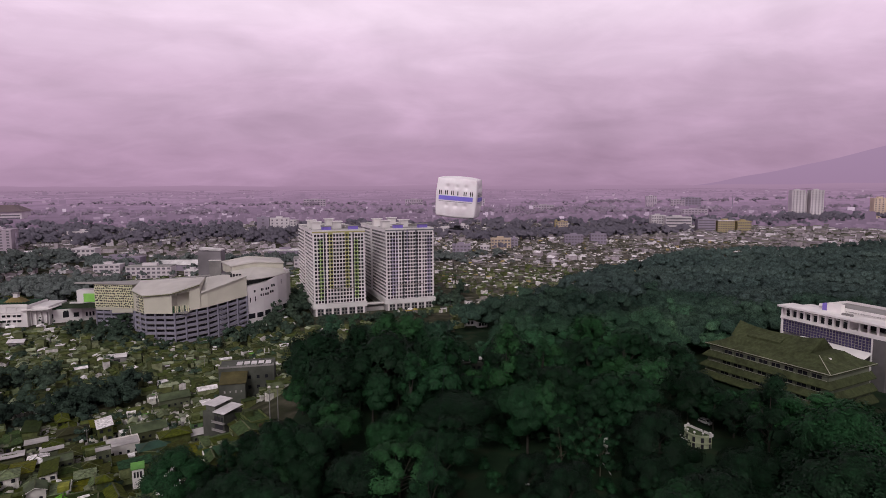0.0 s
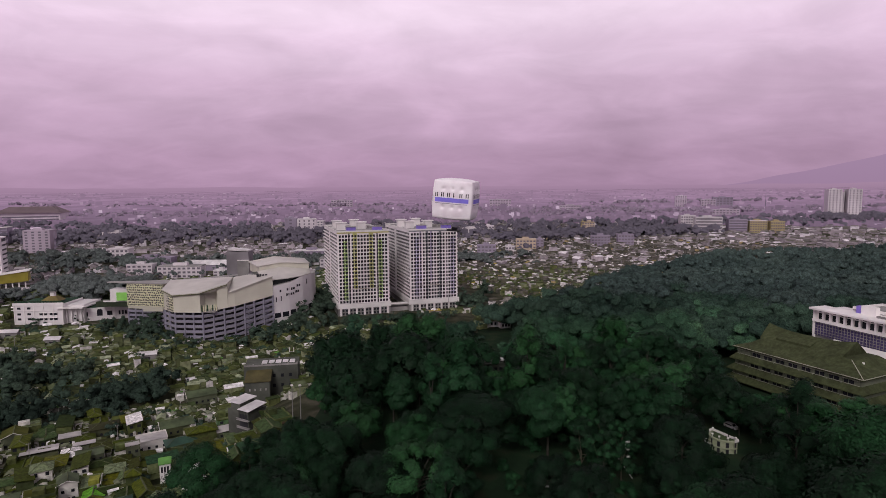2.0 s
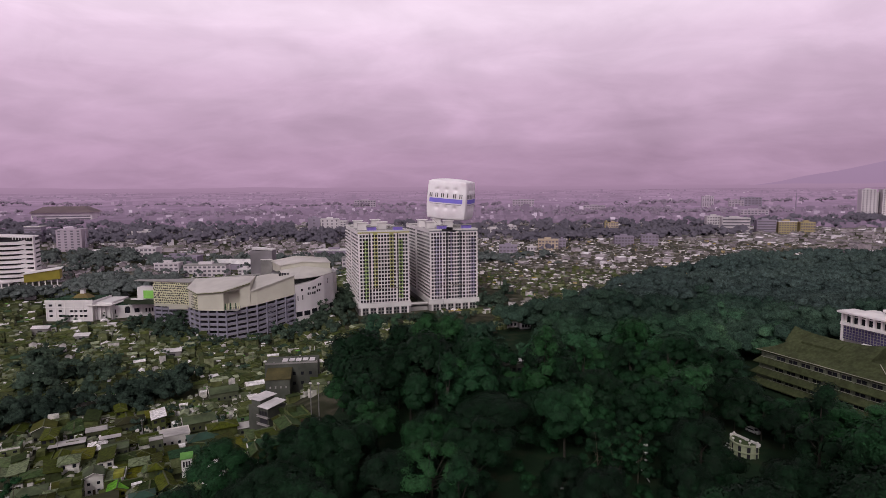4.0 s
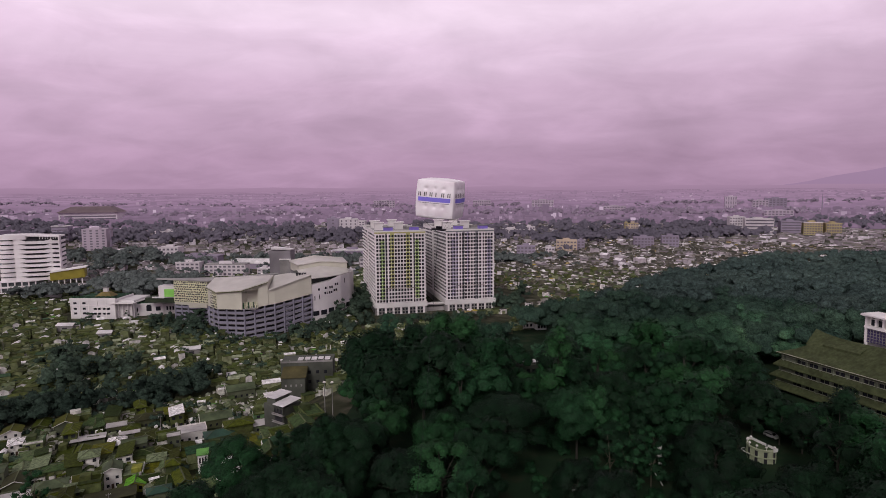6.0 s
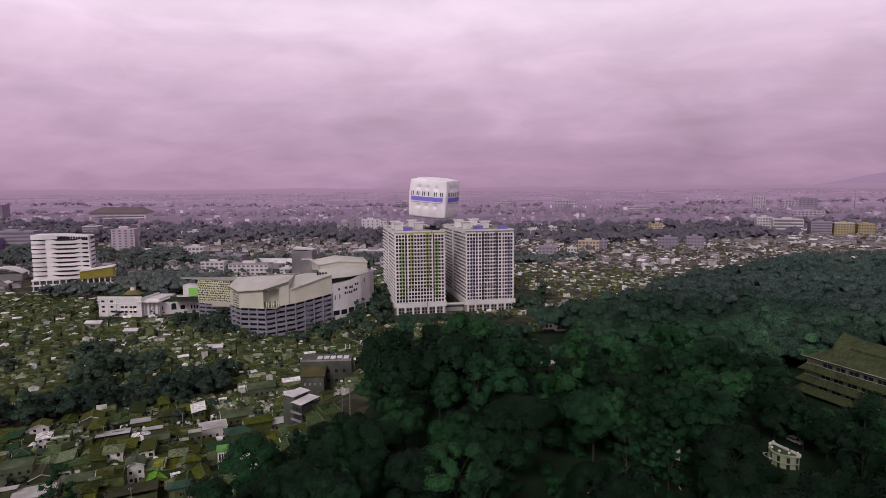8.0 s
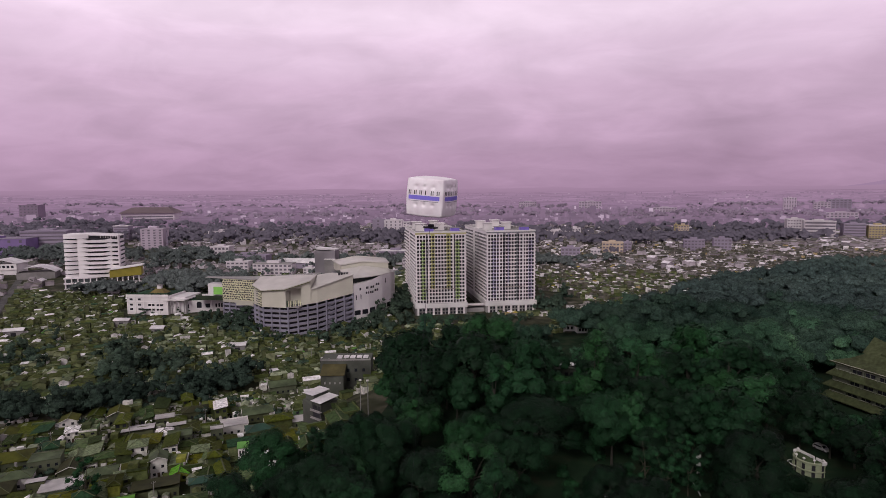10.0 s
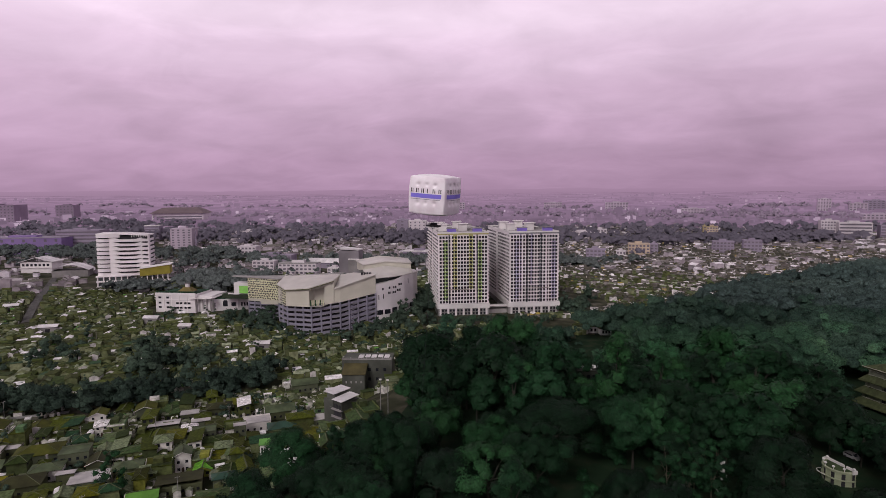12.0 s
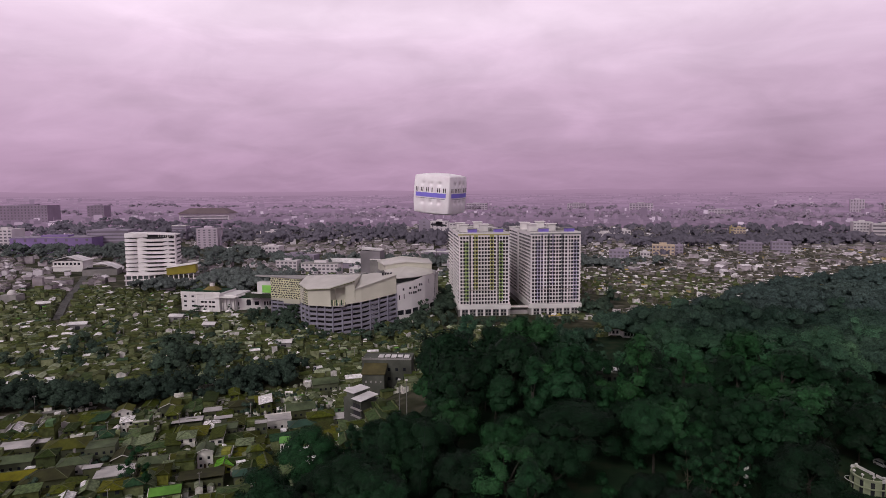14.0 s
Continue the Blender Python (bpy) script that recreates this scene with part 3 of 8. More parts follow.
put_prism(bm, [(-132, 398), (-123.5, 408), (-118, 420), (-119, 452), (-150, 458), (-158, 424), (-140, 404)], 24.0, [31.6, 31.5, 31.6, 31.6, 32, 32, 31.8])
part("dark_clerestory", bm, plain("dark_green_terrace_glass", (0.03, 0.04, 0.035), 0.4, 0.3), mall, "dark green recessed terrace band")
bm = bmesh.new()
FOOT = [(-151.7, 428, 33.4), (-135, 432, 36.2), (-114.4, 436, 34.0)]
EAVE = [(-141.8, 407, 32.0), (-128.9, 394.6, 32.0), (-121, 404, 31.8), (-114.4, 416, 31.8), (-111.4, 430, 31.8)]
lo = [bm.verts.new((v[0], v[1], v[2] - 0.5)) for v in EAVE + FOOT[::-1]]
hi = [bm.verts.new(v) for v in EAVE + FOOT[::-1]]
for ring_ in ((0, 1, 6, 7), (1, 2, 6), (2, 3, 6), (3, 4, 5, 6)):
    bm.faces.new([hi[i] for i in ring_]), bm.faces.new([lo[i] for i in ring_[::-1]])
for i in range(8):
    bm.faces.new((lo[i], lo[(i + 1) % 8], hi[(i + 1) % 8], hi[i]))
part("lower_roof", bm, MALL_ROOF, mall, "cream folded roof")
GABLE = [(-151.6, 428), (-135, 432), (-114.1, 436), (-126, 466), (-149.7, 462), (-169.5, 458)]
bm = bmesh.new()
put_prism(bm, [(-150.8, 429), (-135, 432.8), (-115, 436.8), (-127, 465), (-149.5, 461), (-168, 457.4)], 30, [36.4, 39.1, 37.9, 38.0, 40.0, 36.4])
part("upper_wall", bm, MALL_CREAM, mall, "cream gabled attic")
bm = bmesh.new()
put_prism(bm, GABLE, [36.5, 39.2, 38.0, 38.1, 40.2, 36.4], [37.2, 39.9, 38.7, 38.8, 40.9, 37.1])
part("upper_roof", bm, MALL_ROOF, mall, "cream low gabled roof")
for s, z, n in ((0.4, 22.4, 1.5), (0.84, 22.9, 4), (0.8, 19.2, 4), (1.45, 20.2, 2), (0.16, 15.8, 1), (0.46, 16.2, 1), (1.55, 24.4, 2), (2.4, 24.8, 1)):
    for k in range(int(n)):
        u = s + k * 0.15
        i = min(4, int(u))
        p, q = Vector(ARC[i]), Vector(ARC[i + 1])
        a, b = p.lerp(q, u - i), p.lerp(q, min(1, u - i + (0.1 if n > 1 else 0.05)))
        o = Vector((q.y - p.y, p.x - q.x)).normalized() * 0.12
        bm = bmesh.new()
        put_slab(bm, (a.x + o.x, a.y + o.y), (b.x + o.x, b.y + o.y), 0.3, z, z + (1.7 if n > 1 else 3.4))
        part("window", bm, GLASS, mall)
for k in range(4):
    p, q = Vector(ARC[k]), Vector(ARC[k + 1])
    o = Vector((q.y - p.y, p.x - q.x)).normalized() * 0.1
    for j in range(2):
        a, b = p.lerp(q, 0.06 + j * 0.5), p.lerp(q, 0.44 + j * 0.5)
        bm = bmesh.new()
        put_slab(bm, (a.x + o.x, a.y + o.y), (b.x + o.x, b.y + o.y), 0.3, 4.6 + 0.6 * k, 8.0 + 0.6 * k)
        part("ground_opening", bm, GLASS, mall)
bm = bmesh.new()
for k in range(4):
    put_box(bm, -141 + k * 1.9, 395.5 + k * 0.3, 33.6, -139.9 + k * 1.9, 397 + k * 0.3, 35.6)
part("roof_units", bm, DARK_GAP, mall, "dark rooftop machines")
box_part("lime_panel", (-246.2, 404.6, 15.6, -238.6, 405.1, 21.4), LIME, mall, "bright lime green wall panel")
box_part("service_block", (-252, 406.5, 14.5, -237.2, 414, 23.5), MALL_WHITE, mall)
box_part("service_base", (-262, 405.2, 11.0, -237.2, 416, 14.5), GREEN_TERRACE, mall, "dark planted terrace block")
box_part("service_parapet", (-256, 404.4, 14.5, -246.6, 405.0, 15.6), MALL_WHITE, mall)


PALE_SHEET = plain("pale_metal_sheet", (0.68, 0.66, 0.66), 0.5, 0.5, 0.25)

# ---- the white hotel ----
HOTEL_WHITE = plain("white_balcony_render", (0.78, 0.75, 0.75), 0.6, 0.06, 0.12)
OLIVE = plain("olive_gold_cladding", (0.3, 0.26, 0.04), 0.5, 0.3, 0.2)


def rounded(x0, y0, x1, y1, bulge, n=7):
    """An outline whose front is bowed outwards."""
    front = [(x0 + (x1 - x0) * k / n, y0 - bulge * math.sin(math.pi * k / n)) for k in range(n + 1)]
    return front + [(x1, y1), (x0, y1)]


hotel = thing("hotel", pose(-441, 471, ground_z(-430, 480) - 7.0, 0, 0, 27) @ Matrix.Diagonal((0.8, 1, 1, 1)), "white hotel tower with curved balcony bands", "hotel")
H0, HB, HF = 17.5, 4.15, 9
# the balconies' shade is put into this near-black core
box_part("core", (1.5, 4, H0, 57, 26, H0 + HB * HF + 1.5), DARK_GAP, hotel, "near-black block standing for the shade behind the balconies")
for f in range(HF):
    z = H0 + f * HB
    for x0, x1, bulge, y0, high in ((0, 14.5, 2.2, 1.8, 3.0), (15.5, 58, 2.6, 0.6, 2.35)):
        bm = bmesh.new()
        put_prism(bm, rounded(x0, y0, x1, 26, bulge, 12), z, z + high)
        part("balcony", bm, HOTEL_WHITE, hotel)
    # the band sweeps up to the next one at its left end and again near the right corner
    front = rounded(15.5, 0.6, 58, 26, 2.6, 12)[:13]
    for k, rise in ((0, (1.8, 1.7)), (1, (1.7, 1.0)), (2, (1.0, 0.3)), (8, (0.2, 0.9)), (9, (0.9, 1.75)), (10, (0.5, 0.2))):
        a, b = front[k], front[k + 1]
        bm = bmesh.new()
        put_prism(bm, [a, b, (b[0], b[1] + 2.5), (a[0], a[1] + 2.5)], z + 2.3, [z + 2.35 + rise[0], z + 2.35 + rise[1], z + 2.35 + rise[1], z + 2.35 + rise[0]])
        part("parapet_sweep", bm, HOTEL_WHITE, hotel)
for x in (14.4, 57.4):
    box_part("fin", (x, 0.6, H0, x + 1.1, 7, H0 + HB * HF + 3), HOTEL_WHITE, hotel)
for k in range(7):
    x = 39 + k * 2.6
    box_part("roof_column", (x, 2, H0 + HB * HF, x + 0.5, 2.6, H0 + HB * HF + 2.2), HOTEL_WHITE, hotel)
bm = bmesh.new()
put_prism(bm, rounded(0, 1.6, 26, 26, 2.2), H0 + HB * HF, [H0 + HB * HF + 4.2] * 10)
part("roof_volume", bm, HOTEL_WHITE, hotel)
bm = bmesh.new()
put_prism(bm, [(26, 1), (58, 1), (58, 26), (26, 26)], [H0 + HB * HF + 2.9, H0 + HB * HF + 1.2, H0 + HB * HF + 1.2, H0 + HB * HF + 2.9], [H0 + HB * HF + 4.2, H0 + HB * HF + 2.2, H0 + HB * HF + 2.2, H0 + HB * HF + 4.2])
part("roof_slab", bm, HOTEL_WHITE, hotel, "sloping white roof slab")
box_part("podium_glass", (-0.5, 1.5, -3, 34, 24, H0), plain("grey_green_glazing", (0.11, 0.13, 0.13), 0.25, 0.2, 0.3, spec=0.5), hotel, "grey glazed podium")
for z in (0.8, 6.2, 11.6, 16.6):
    box_part("podium_slab", (-1.8, -0.6 if z > 5 else -3, z, 36 if z > 5 else 30, 24, z + 1.3), HOTEL_WHITE, hotel)
for k in range(6):
    box_part("podium_column", (-0.8 + k * 6.6, -0.2, -3, 0.3 + k * 6.6, 1.0, H0), HOTEL_WHITE, hotel)
box_part("entrance_block", (26, -6, -3, 44, 6, 8.5), HOTEL_WHITE, hotel)
hall = thing("olive_pavilion", pose(-399, 478, ground_z(-400, 478), 0, 0, 30), "olive gold box hall on white columns beside the hotel", "hall")
bm = bmesh.new()
put_prism(bm, [(0, 0), (27, 0), (27, 14), (0, 14)], [11.0, 12.6, 12.6, 11.0], [18.2, 21.5, 21.5, 18.2])
part("box", bm, OLIVE, hall, bevel=0.3)
bm = bmesh.new()
put_prism(bm, [(-0.8, -0.8), (28.2, -0.8), (28.2, 15), (-0.8, 15)], [18.2, 21.6, 21.6, 18.2], [18.9, 22.4, 22.4, 18.9])
part("roof", bm, WHITE, hall, "white roof edge")
for k in range(6):
    box_part("column", (1 + k * 4.6, 1, 5.5, 1.9 + k * 4.6, 2, 12), WHITE, hall)
box_part("terrace", (-2, -2, 4.0, 28, 15, 5.6), WHITE, hall)
box_part("ground_floor", (0, 1, -3, 26, 13, 4.0), GLASS, hall)

# ---- the low white buildings beside the shopping centre ----
OLIVE_TILE = material("olive_brown_tiles", [(0.0, (0.038, 0.048, 0.02)), (0.5, (0.052, 0.064, 0.028)), (1.0, (0.072, 0.086, 0.04))], 0.85, 0.7, amount=0.35, spec=0.15)
GOLD_TILE = plain("ochre_roof", (0.16, 0.125, 0.04), 0.7, 0.5)
low = thing("white_office", pose(-317, 398, ground_z(-310, 400) - 1, 0, 0, 5), "low white office with roof garden and ochre lantern roof", "office building")
box_part("main_block", (0, 0, -3, 34, 26, 15.5), MALL_WHITE, low)
box_part("side_block", (34, 4, -3, 46, 28, 14.0), MALL_WHITE, low)
for x0, x1 in ((-0.4, 34.4),):
    box_part("parapet", (x0, -0.4, 14.6, x1, 0.2, 16.6), WHITE, low)
box_part("canopy", (30, -1.5, 12.2, 48, 24, 12.8), WHITE, low)
for k in range(4):
    box_part("corner_column", (34.2 + k * 3.4, 2.5, -3, 34.9 + k * 3.4, 3.3, 12.2), WHITE, low)
for z in (4.0, 7.6):
    for x in (17.5, 24.5):
        box_part("window", (x, -0.12, z, x + 5.2, 0.1, z + 1.5), GLASS, low)
        box_part("awning", (x - 0.3, -1.2, z + 1.7, x + 5.5, 0.0, z + 2.0), WHITE, low)
for k in range(6):
    box_part("pilaster", (0.2 + k * 6.6, -0.35, -3, 0.9 + k * 6.6, 0.0, 14.6), WHITE, low)
box_part("storey_band", (0.0, -0.5, 10.9, 34.0, 0.0, 11.4), WHITE, low)
for z in (4.2, 7.8, 12.0):
    for x in (2.4, 9.2):
        box_part("window", (x, -0.1, z, x + 2.4, 0.1, z + 1.5), GLASS, low)
for k in range(18):
    bm = bmesh.new()
    put_tube(bm, (0.8 + k * 1.9, 0.9, 15.4), (0.8 + k * 1.9, 0.9, 17.8), 0.6, 0.8, 6)
    part("planter", bm, LEAF_FAR, low, "clipped green rooftop shrub")
box_part("garden_bed", (1, 1.5, 15.4, 33, 25, 15.8), LEAF_FAR, low, "green roof planting")
bm = bmesh.new()
for (sx, z0, z1, s1) in ((6.5, 17.0, 20.2, 2.6),):
    lo = [bm.verts.new((23 + a * sx, 8 + b * sx * 0.7, z0)) for a, b in ((-1, -1), (1, -1), (1, 1), (-1, 1))]
    hi = [bm.verts.new((23 + a * s1, 8 + b * s1 * 0.7, z1)) for a, b in ((-1, -1), (1, -1), (1, 1), (-1, 1))]
    bm.faces.new(lo[::-1]), bm.faces.new(hi)
    for i in range(4):
        bm.faces.new((lo[i], lo[(i + 1) % 4], hi[(i + 1) % 4], hi[i]))
part("lantern_roof", bm, GOLD_TILE, low, "ochre hipped lantern roof")
box_part("lantern", (21.5, 6.8, 20.2, 24.5, 9.2, 23.0), MALL_WHITE, low)
box_part("lantern_cap", (20.9, 6.3, 23.0, 25.1, 9.7, 23.5), CONCRETE, low)

side = thing("white_annex", pose(-275, 408, ground_z(-262, 412) - 1, 0, 0, 22), "low white annex with dark arched windows and a planted roof", "office building")
box_part("block", (0, 0, -3, 31, 16, 10.5), MALL_WHITE, side)
box_part("roof_garden", (0.6, 0.6, 10.5, 30.4, 15.4, 11.2), LEAF_FAR, side, "dark planted flat roof")
for x, w, h in ((10, 3.6, 4.2), (16.5, 3.4, 3.2), (24, 1.2, 3.0), (26.2, 1.2, 3.0), (28.2, 1.2, 3.0), (3, 1.2, 3.2)):
    bm = bmesh.new()
    put_box(bm, x, -0.15, 4.4, x + w, 0.1, 4.4 + h)
    if w > 3.5:
        put_prism(bm, [(x + w * 0.15, -0.14), (x + w * 0.85, -0.14), (x + w * 0.85, 0.1), (x + w * 0.15, 0.1)], 4.4 + h - 0.02, 4.4 + h + 0.8)
    part("window", bm, GLASS, side)
box_part("portal", (20.5, -1.0, -3, 22, 0, 11.5), MALL_WHITE, side)

# ---- the tiered hall and the modern white block in the park ----
hall2 = thing("tiered_auditorium", pose(132, 273, 0, 0, 0, -63.9), "large hall with olive tiled saddle roof and tiered eaves", "auditorium")
AL, AD = 55.0, 31.0
CREAM = plain("cream_wall", (0.14, 0.16, 0.11), 0.8, 0.3, 0.3)
RAIL_CREAM = plain("pale_cream_rail", (0.34, 0.35, 0.27), 0.7, 0.4, 0.3)
for k, (z, out) in enumerate(((13.0, 1.4), (8.0, 2.2), (3.2, 3.0))):
    # wall band with windows above each skirt roof
    box_part("storey_wall", (1.2 - out * 0.8, 1.0 - out * 0.8, z - 0.3, AL - 1.2 + out * 0.8, AD - 1.6, z + 4.6), CREAM, hall2)
    bm = bmesh.new()
    x0, x1, y0, y1 = -out - 1.0, AL + out + 1.0, -out - 1.1, AD
    i0, i1, j0 = 0.9 - out * 0.8, AL - 0.9 + out * 0.8, 0.9 - out * 0.8
    a = [(x0, y0, z - 0.6), (x1, y0, z - 0.6), (i1, j0, z + 1.9), (i0, j0, z + 1.9)]
    b = [(x0, y0, z - 0.6), (i0, j0, z + 1.9), (i0, y1, z + 1.9), (x0, y1, z - 0.6)]
    c = [(x1, y0, z - 0.6), (x1, y1, z - 0.6), (i1, y1, z + 1.9), (i1, j0, z + 1.9)]
    for quad in (a, b, c):
        lo = [bm.verts.new((v[0], v[1], v[2] - 0.35)) for v in quad]
        hi = [bm.verts.new(v) for v in quad]
        bm.faces.new(lo[::-1]), bm.faces.new(hi)
        for i in range(4):
            bm.faces.new((lo[i], lo[(i + 1) % 4], hi[(i + 1) % 4], hi[i]))
    part("skirt_roof", bm, OLIVE_TILE, hall2, "olive tiled skirt roof")
    for j in range(9):
        x = 2.0 - out * 0.4 + j * (AL - 4 + out * 0.8) / 9
        if j not in (0,):
            box_part("window", (x + 0.9, 0.8 - out * 0.8, z + 2.15, x + 4.6, 1.15 - out * 0.8, z + 3.7), GLASS, hall2)
            box_part("mullion", (x + 2.6, 0.7 - out * 0.8, z + 2.15, x + 2.85, 0.8 - out * 0.8, z + 3.7), CREAM, hall2)
        box_part("pier", (x - 0.25, 0.5 - out * 0.8, z + 0.8, x + 0.25, 1.05 - out * 0.8, z + 4.4), CREAM, hall2)
    for y, w in ((0.45, 0.16), (0.4, 0.1)):
        box_part("sill_rail", (1.4 - out * 0.8, y - out * 0.8, z + 1.95 + (0.45 - y) * 38, AL - 1.4 + out * 0.8, y + w - out * 0.8, z + 2.13 + (0.45 - y) * 37), RAIL_CREAM, hall2, "pale cream rail")
box_part("ground_wall", (-1, -1, -4, AL + 1, AD - 1, 2.9), CREAM, hall2)
bm = bmesh.new()
rings = []
for inset, z in ((-1.6, 17.6), (-1.6, 18.1), (3.5, 20.0), (7.2, 22.6)):
    rings.append([bm.verts.new(v) for v in ((inset, inset, z), (AL - inset, inset, z), (AL - inset, AD - inset, z), (inset, AD - inset, z))])
bm.faces.new(rings[0][::-1])
for lo, hi in zip(rings, rings[1:]):
    for i in range(4):
        bm.faces.new((lo[i], lo[(i + 1) % 4], hi[(i + 1) % 4], hi[i]))
bm.faces.new(rings[-1])
part("lower_roof", bm, OLIVE_TILE, hall2, "olive tiled hipped roof")
bm = bmesh.new()
n = 10
lo_f, lo_b, top = [], [], []
for k in range(n + 1):
    t = k / n
    kick = 1.9 * abs(2 * t - 1) ** 3
    lo_f.append(bm.verts.new((6.0 + 37 * t, 7.0, 22.3 + kick * 0.15)))
    lo_b.append(bm.verts.new((6.0 + 37 * t, 24.0, 22.3 + kick * 0.15)))
    top.append(bm.verts.new((4.4 + 39.5 * t, 15.5, 26.6 + kick)))
for k in range(n):
    bm.faces.new((lo_f[k], lo_f[k + 1], top[k + 1], top[k]))
    bm.faces.new((lo_b[k + 1], lo_b[k], top[k], top[k + 1]))
    bm.faces.new((lo_f[k], lo_b[k], lo_b[k + 1], lo_f[k + 1]))
bm.faces.new((lo_f[0], top[0], lo_b[0]))
bm.faces.new((lo_f[n], lo_b[n], top[n]))
part("saddle_roof", bm, OLIVE_TILE, hall2, "olive saddle roof with upturned ridge ends")
bm = bmesh.new()
put_prism(bm, [(13, 8.2), (29, 8.2), (29, 12.2), (13, 12.2)], [22.9, 22.9, 24.6, 24.6], [23.9, 23.9, 25.4, 25.4])
part("roof_vent", bm, OLIVE_TILE, hall2)
for a, b in (((-1.6, -1.65, 18.15), (AL + 1.6, -1.65, 18.15)), ((AL + 1.6, -1.6, 18.2), (46.8, 7.2, 22.7)), ((AL + 1.6, -1.6, 18.2), (AL + 1.6, AD + 1.4, 18.2))):
    bm = bmesh.new()
    put_tube(bm, a, b, 0.16, 0.16, 5)
    part("gutter", bm, RAIL_CREAM, hall2, "pale gutter line")
for k in range(2):
    box_part("roof_fan", (47.5 + k * 1.4, 9 + k, 20.6, 48.5 + k * 1.4, 10 + k, 21.8), WHITE, hall2, bevel=0.15)

VIOLET_GLASS = plain("violet_grey_glazing", (0.085, 0.07, 0.16), 0.22, 0.3, 0.3, spec=0.5)
block = thing("modern_white_block", pose(185.3, 301.8, 1.6, 0, 0, -70.7) @ Matrix.Diagonal((0.8, 1, 1, 1)), "white flat-roofed block with violet glazing and roof terrace", "university building")
box_part("roof_slab", (-2.5, -2.5, 28.0, 68, 9, 29.1), WHITE, block, "white projecting roof slab", 0.1)
box_part("upper_wall", (0, 0.8, 23.2, 44, 20, 28.0), WHITE, block)
for k in range(9):
    x = 1.8 + k * 4.75
    box_part("window", (x, 0.55, 23.35, x + 2.9, 0.9, 26.5), GLASS, block)
    box_part("top_light", (x + 0.2, 0.6, 27.0, x + 2.7, 0.9, 27.6), GLASS, block)
    box_part("transom", (x - 0.1, 0.2, 26.55, x + 3.0, 0.9, 26.85), WHITE, block)
    box_part("fin", (x + 3.2, -0.4, 23.2, x + 4.4, 0.8, 28.0), WHITE, block)
box_part("band", (-1.0, -1.2, 21.9, 67, 20, 23.2), WHITE, block, "white storey band")
box_part("glazing", (0.2, 0.0, 14.8, 58, 20, 21.9), VIOLET_GLASS, block, "violet grey glazed wall")
for k in range(30):
    box_part("mullion", (0.2 + k * 1.98, -0.18, 14.8, 0.42 + k * 1.98, 0.0, 21.9), CONCRETE, block)
for k in range(5):
    box_part("glazing_rail", (0.2, -0.22, 15.6 + k * 1.4, 58, -0.02, 15.76 + k * 1.4), CONCRETE, block)
box_part("edge_frame", (-0.9, -0.8, 0, 0.2, 2, 28.0), WHITE, block)
box_part("edge_frame", (57.6, -0.9, -3, 58.6, 1.5, 21.9), WHITE, block)
bm = bmesh.new()
put_prism(bm, [(14, -14), (58, -10), (58, -0.25), (14, -0.25)], [9.4, 9.8, 14.4, 14.4], [9.9, 10.3, 14.8, 14.8])
part("canopy", bm, WHITE, block, "white sloping canopy")
for k in range(8):
    box_part("louvre", (50.5 + k * 0.9, -6, -3, 50.9 + k * 0.9, -5.6, 10.6), WHITE, block)
box_part("ground_block", (0, 0.5, -6, 58, 20, 14.8), CONCRETE, block)
box_part("stair_shaft", (58.6, -1.0, -4, 66.5, 14, 21.9), plain("dark_grey_cladding", (0.13, 0.125, 0.125), 0.6, 0.3), block, "dark grey stair shaft", 0.15)
for k in range(4):
    for y in (0.2, 6.5):
        box_part("terrace_column", (49 + k * 5.2, y, 23.2, 49.9 + k * 5.2, y + 0.9, 28.0), WHITE, block)
box_part("terrace_glazing", (44.5, 9.3, 23.2, 67, 9.9, 28.0), GLASS, block, "dark glazing behind the roof terrace")
box_part("terrace_rail", (44.2, -1.2, 23.2, 67, -0.95, 24.0), WHITE, block)
box_part("rear_roof", (16, 9, 29.6, 66, 30, 30.2), CONCRETE, block, "grey rear roof deck")
for s in ((16, 9, 29.2, 66, 9.8, 31.4), (16, 29.2, 29.2, 66, 30, 31.4), (16, 9.8, 29.2, 16.8, 29.2, 31.4)):
    box_part("rear_parapet", s, WHITE, block)
box_part("rear_wall", (17, 10, -4, 65, 29, 29.6), WHITE, block)
box_part("plant_room", (24, 6.0, 29.1, 33, 8.8, 33.2), WHITE, block)
box_part("plant_room_violet", (20.8, 6.2, 29.1, 23.6, 8.6, 32.6), PURPLE, block, "violet plant room wall")
for k in range(3):
    box_part("air_unit", (36 + k * 2.4, 3, 29.1, 37.6 + k * 2.4, 4.4, 30.1), CONCRETE, block, bevel=0.1)

# ---- the round terrace with its lamps, and the car behind it ----
terrace = thing("round_terrace", pose(93.5, 201, ground_z(93, 200) - 0.3, 0, 0, -63) @ Matrix.Diagonal((1.12, 1.12, 0.86, 1)), "round cream park terrace with pilasters and globe lamps", "pavilion")


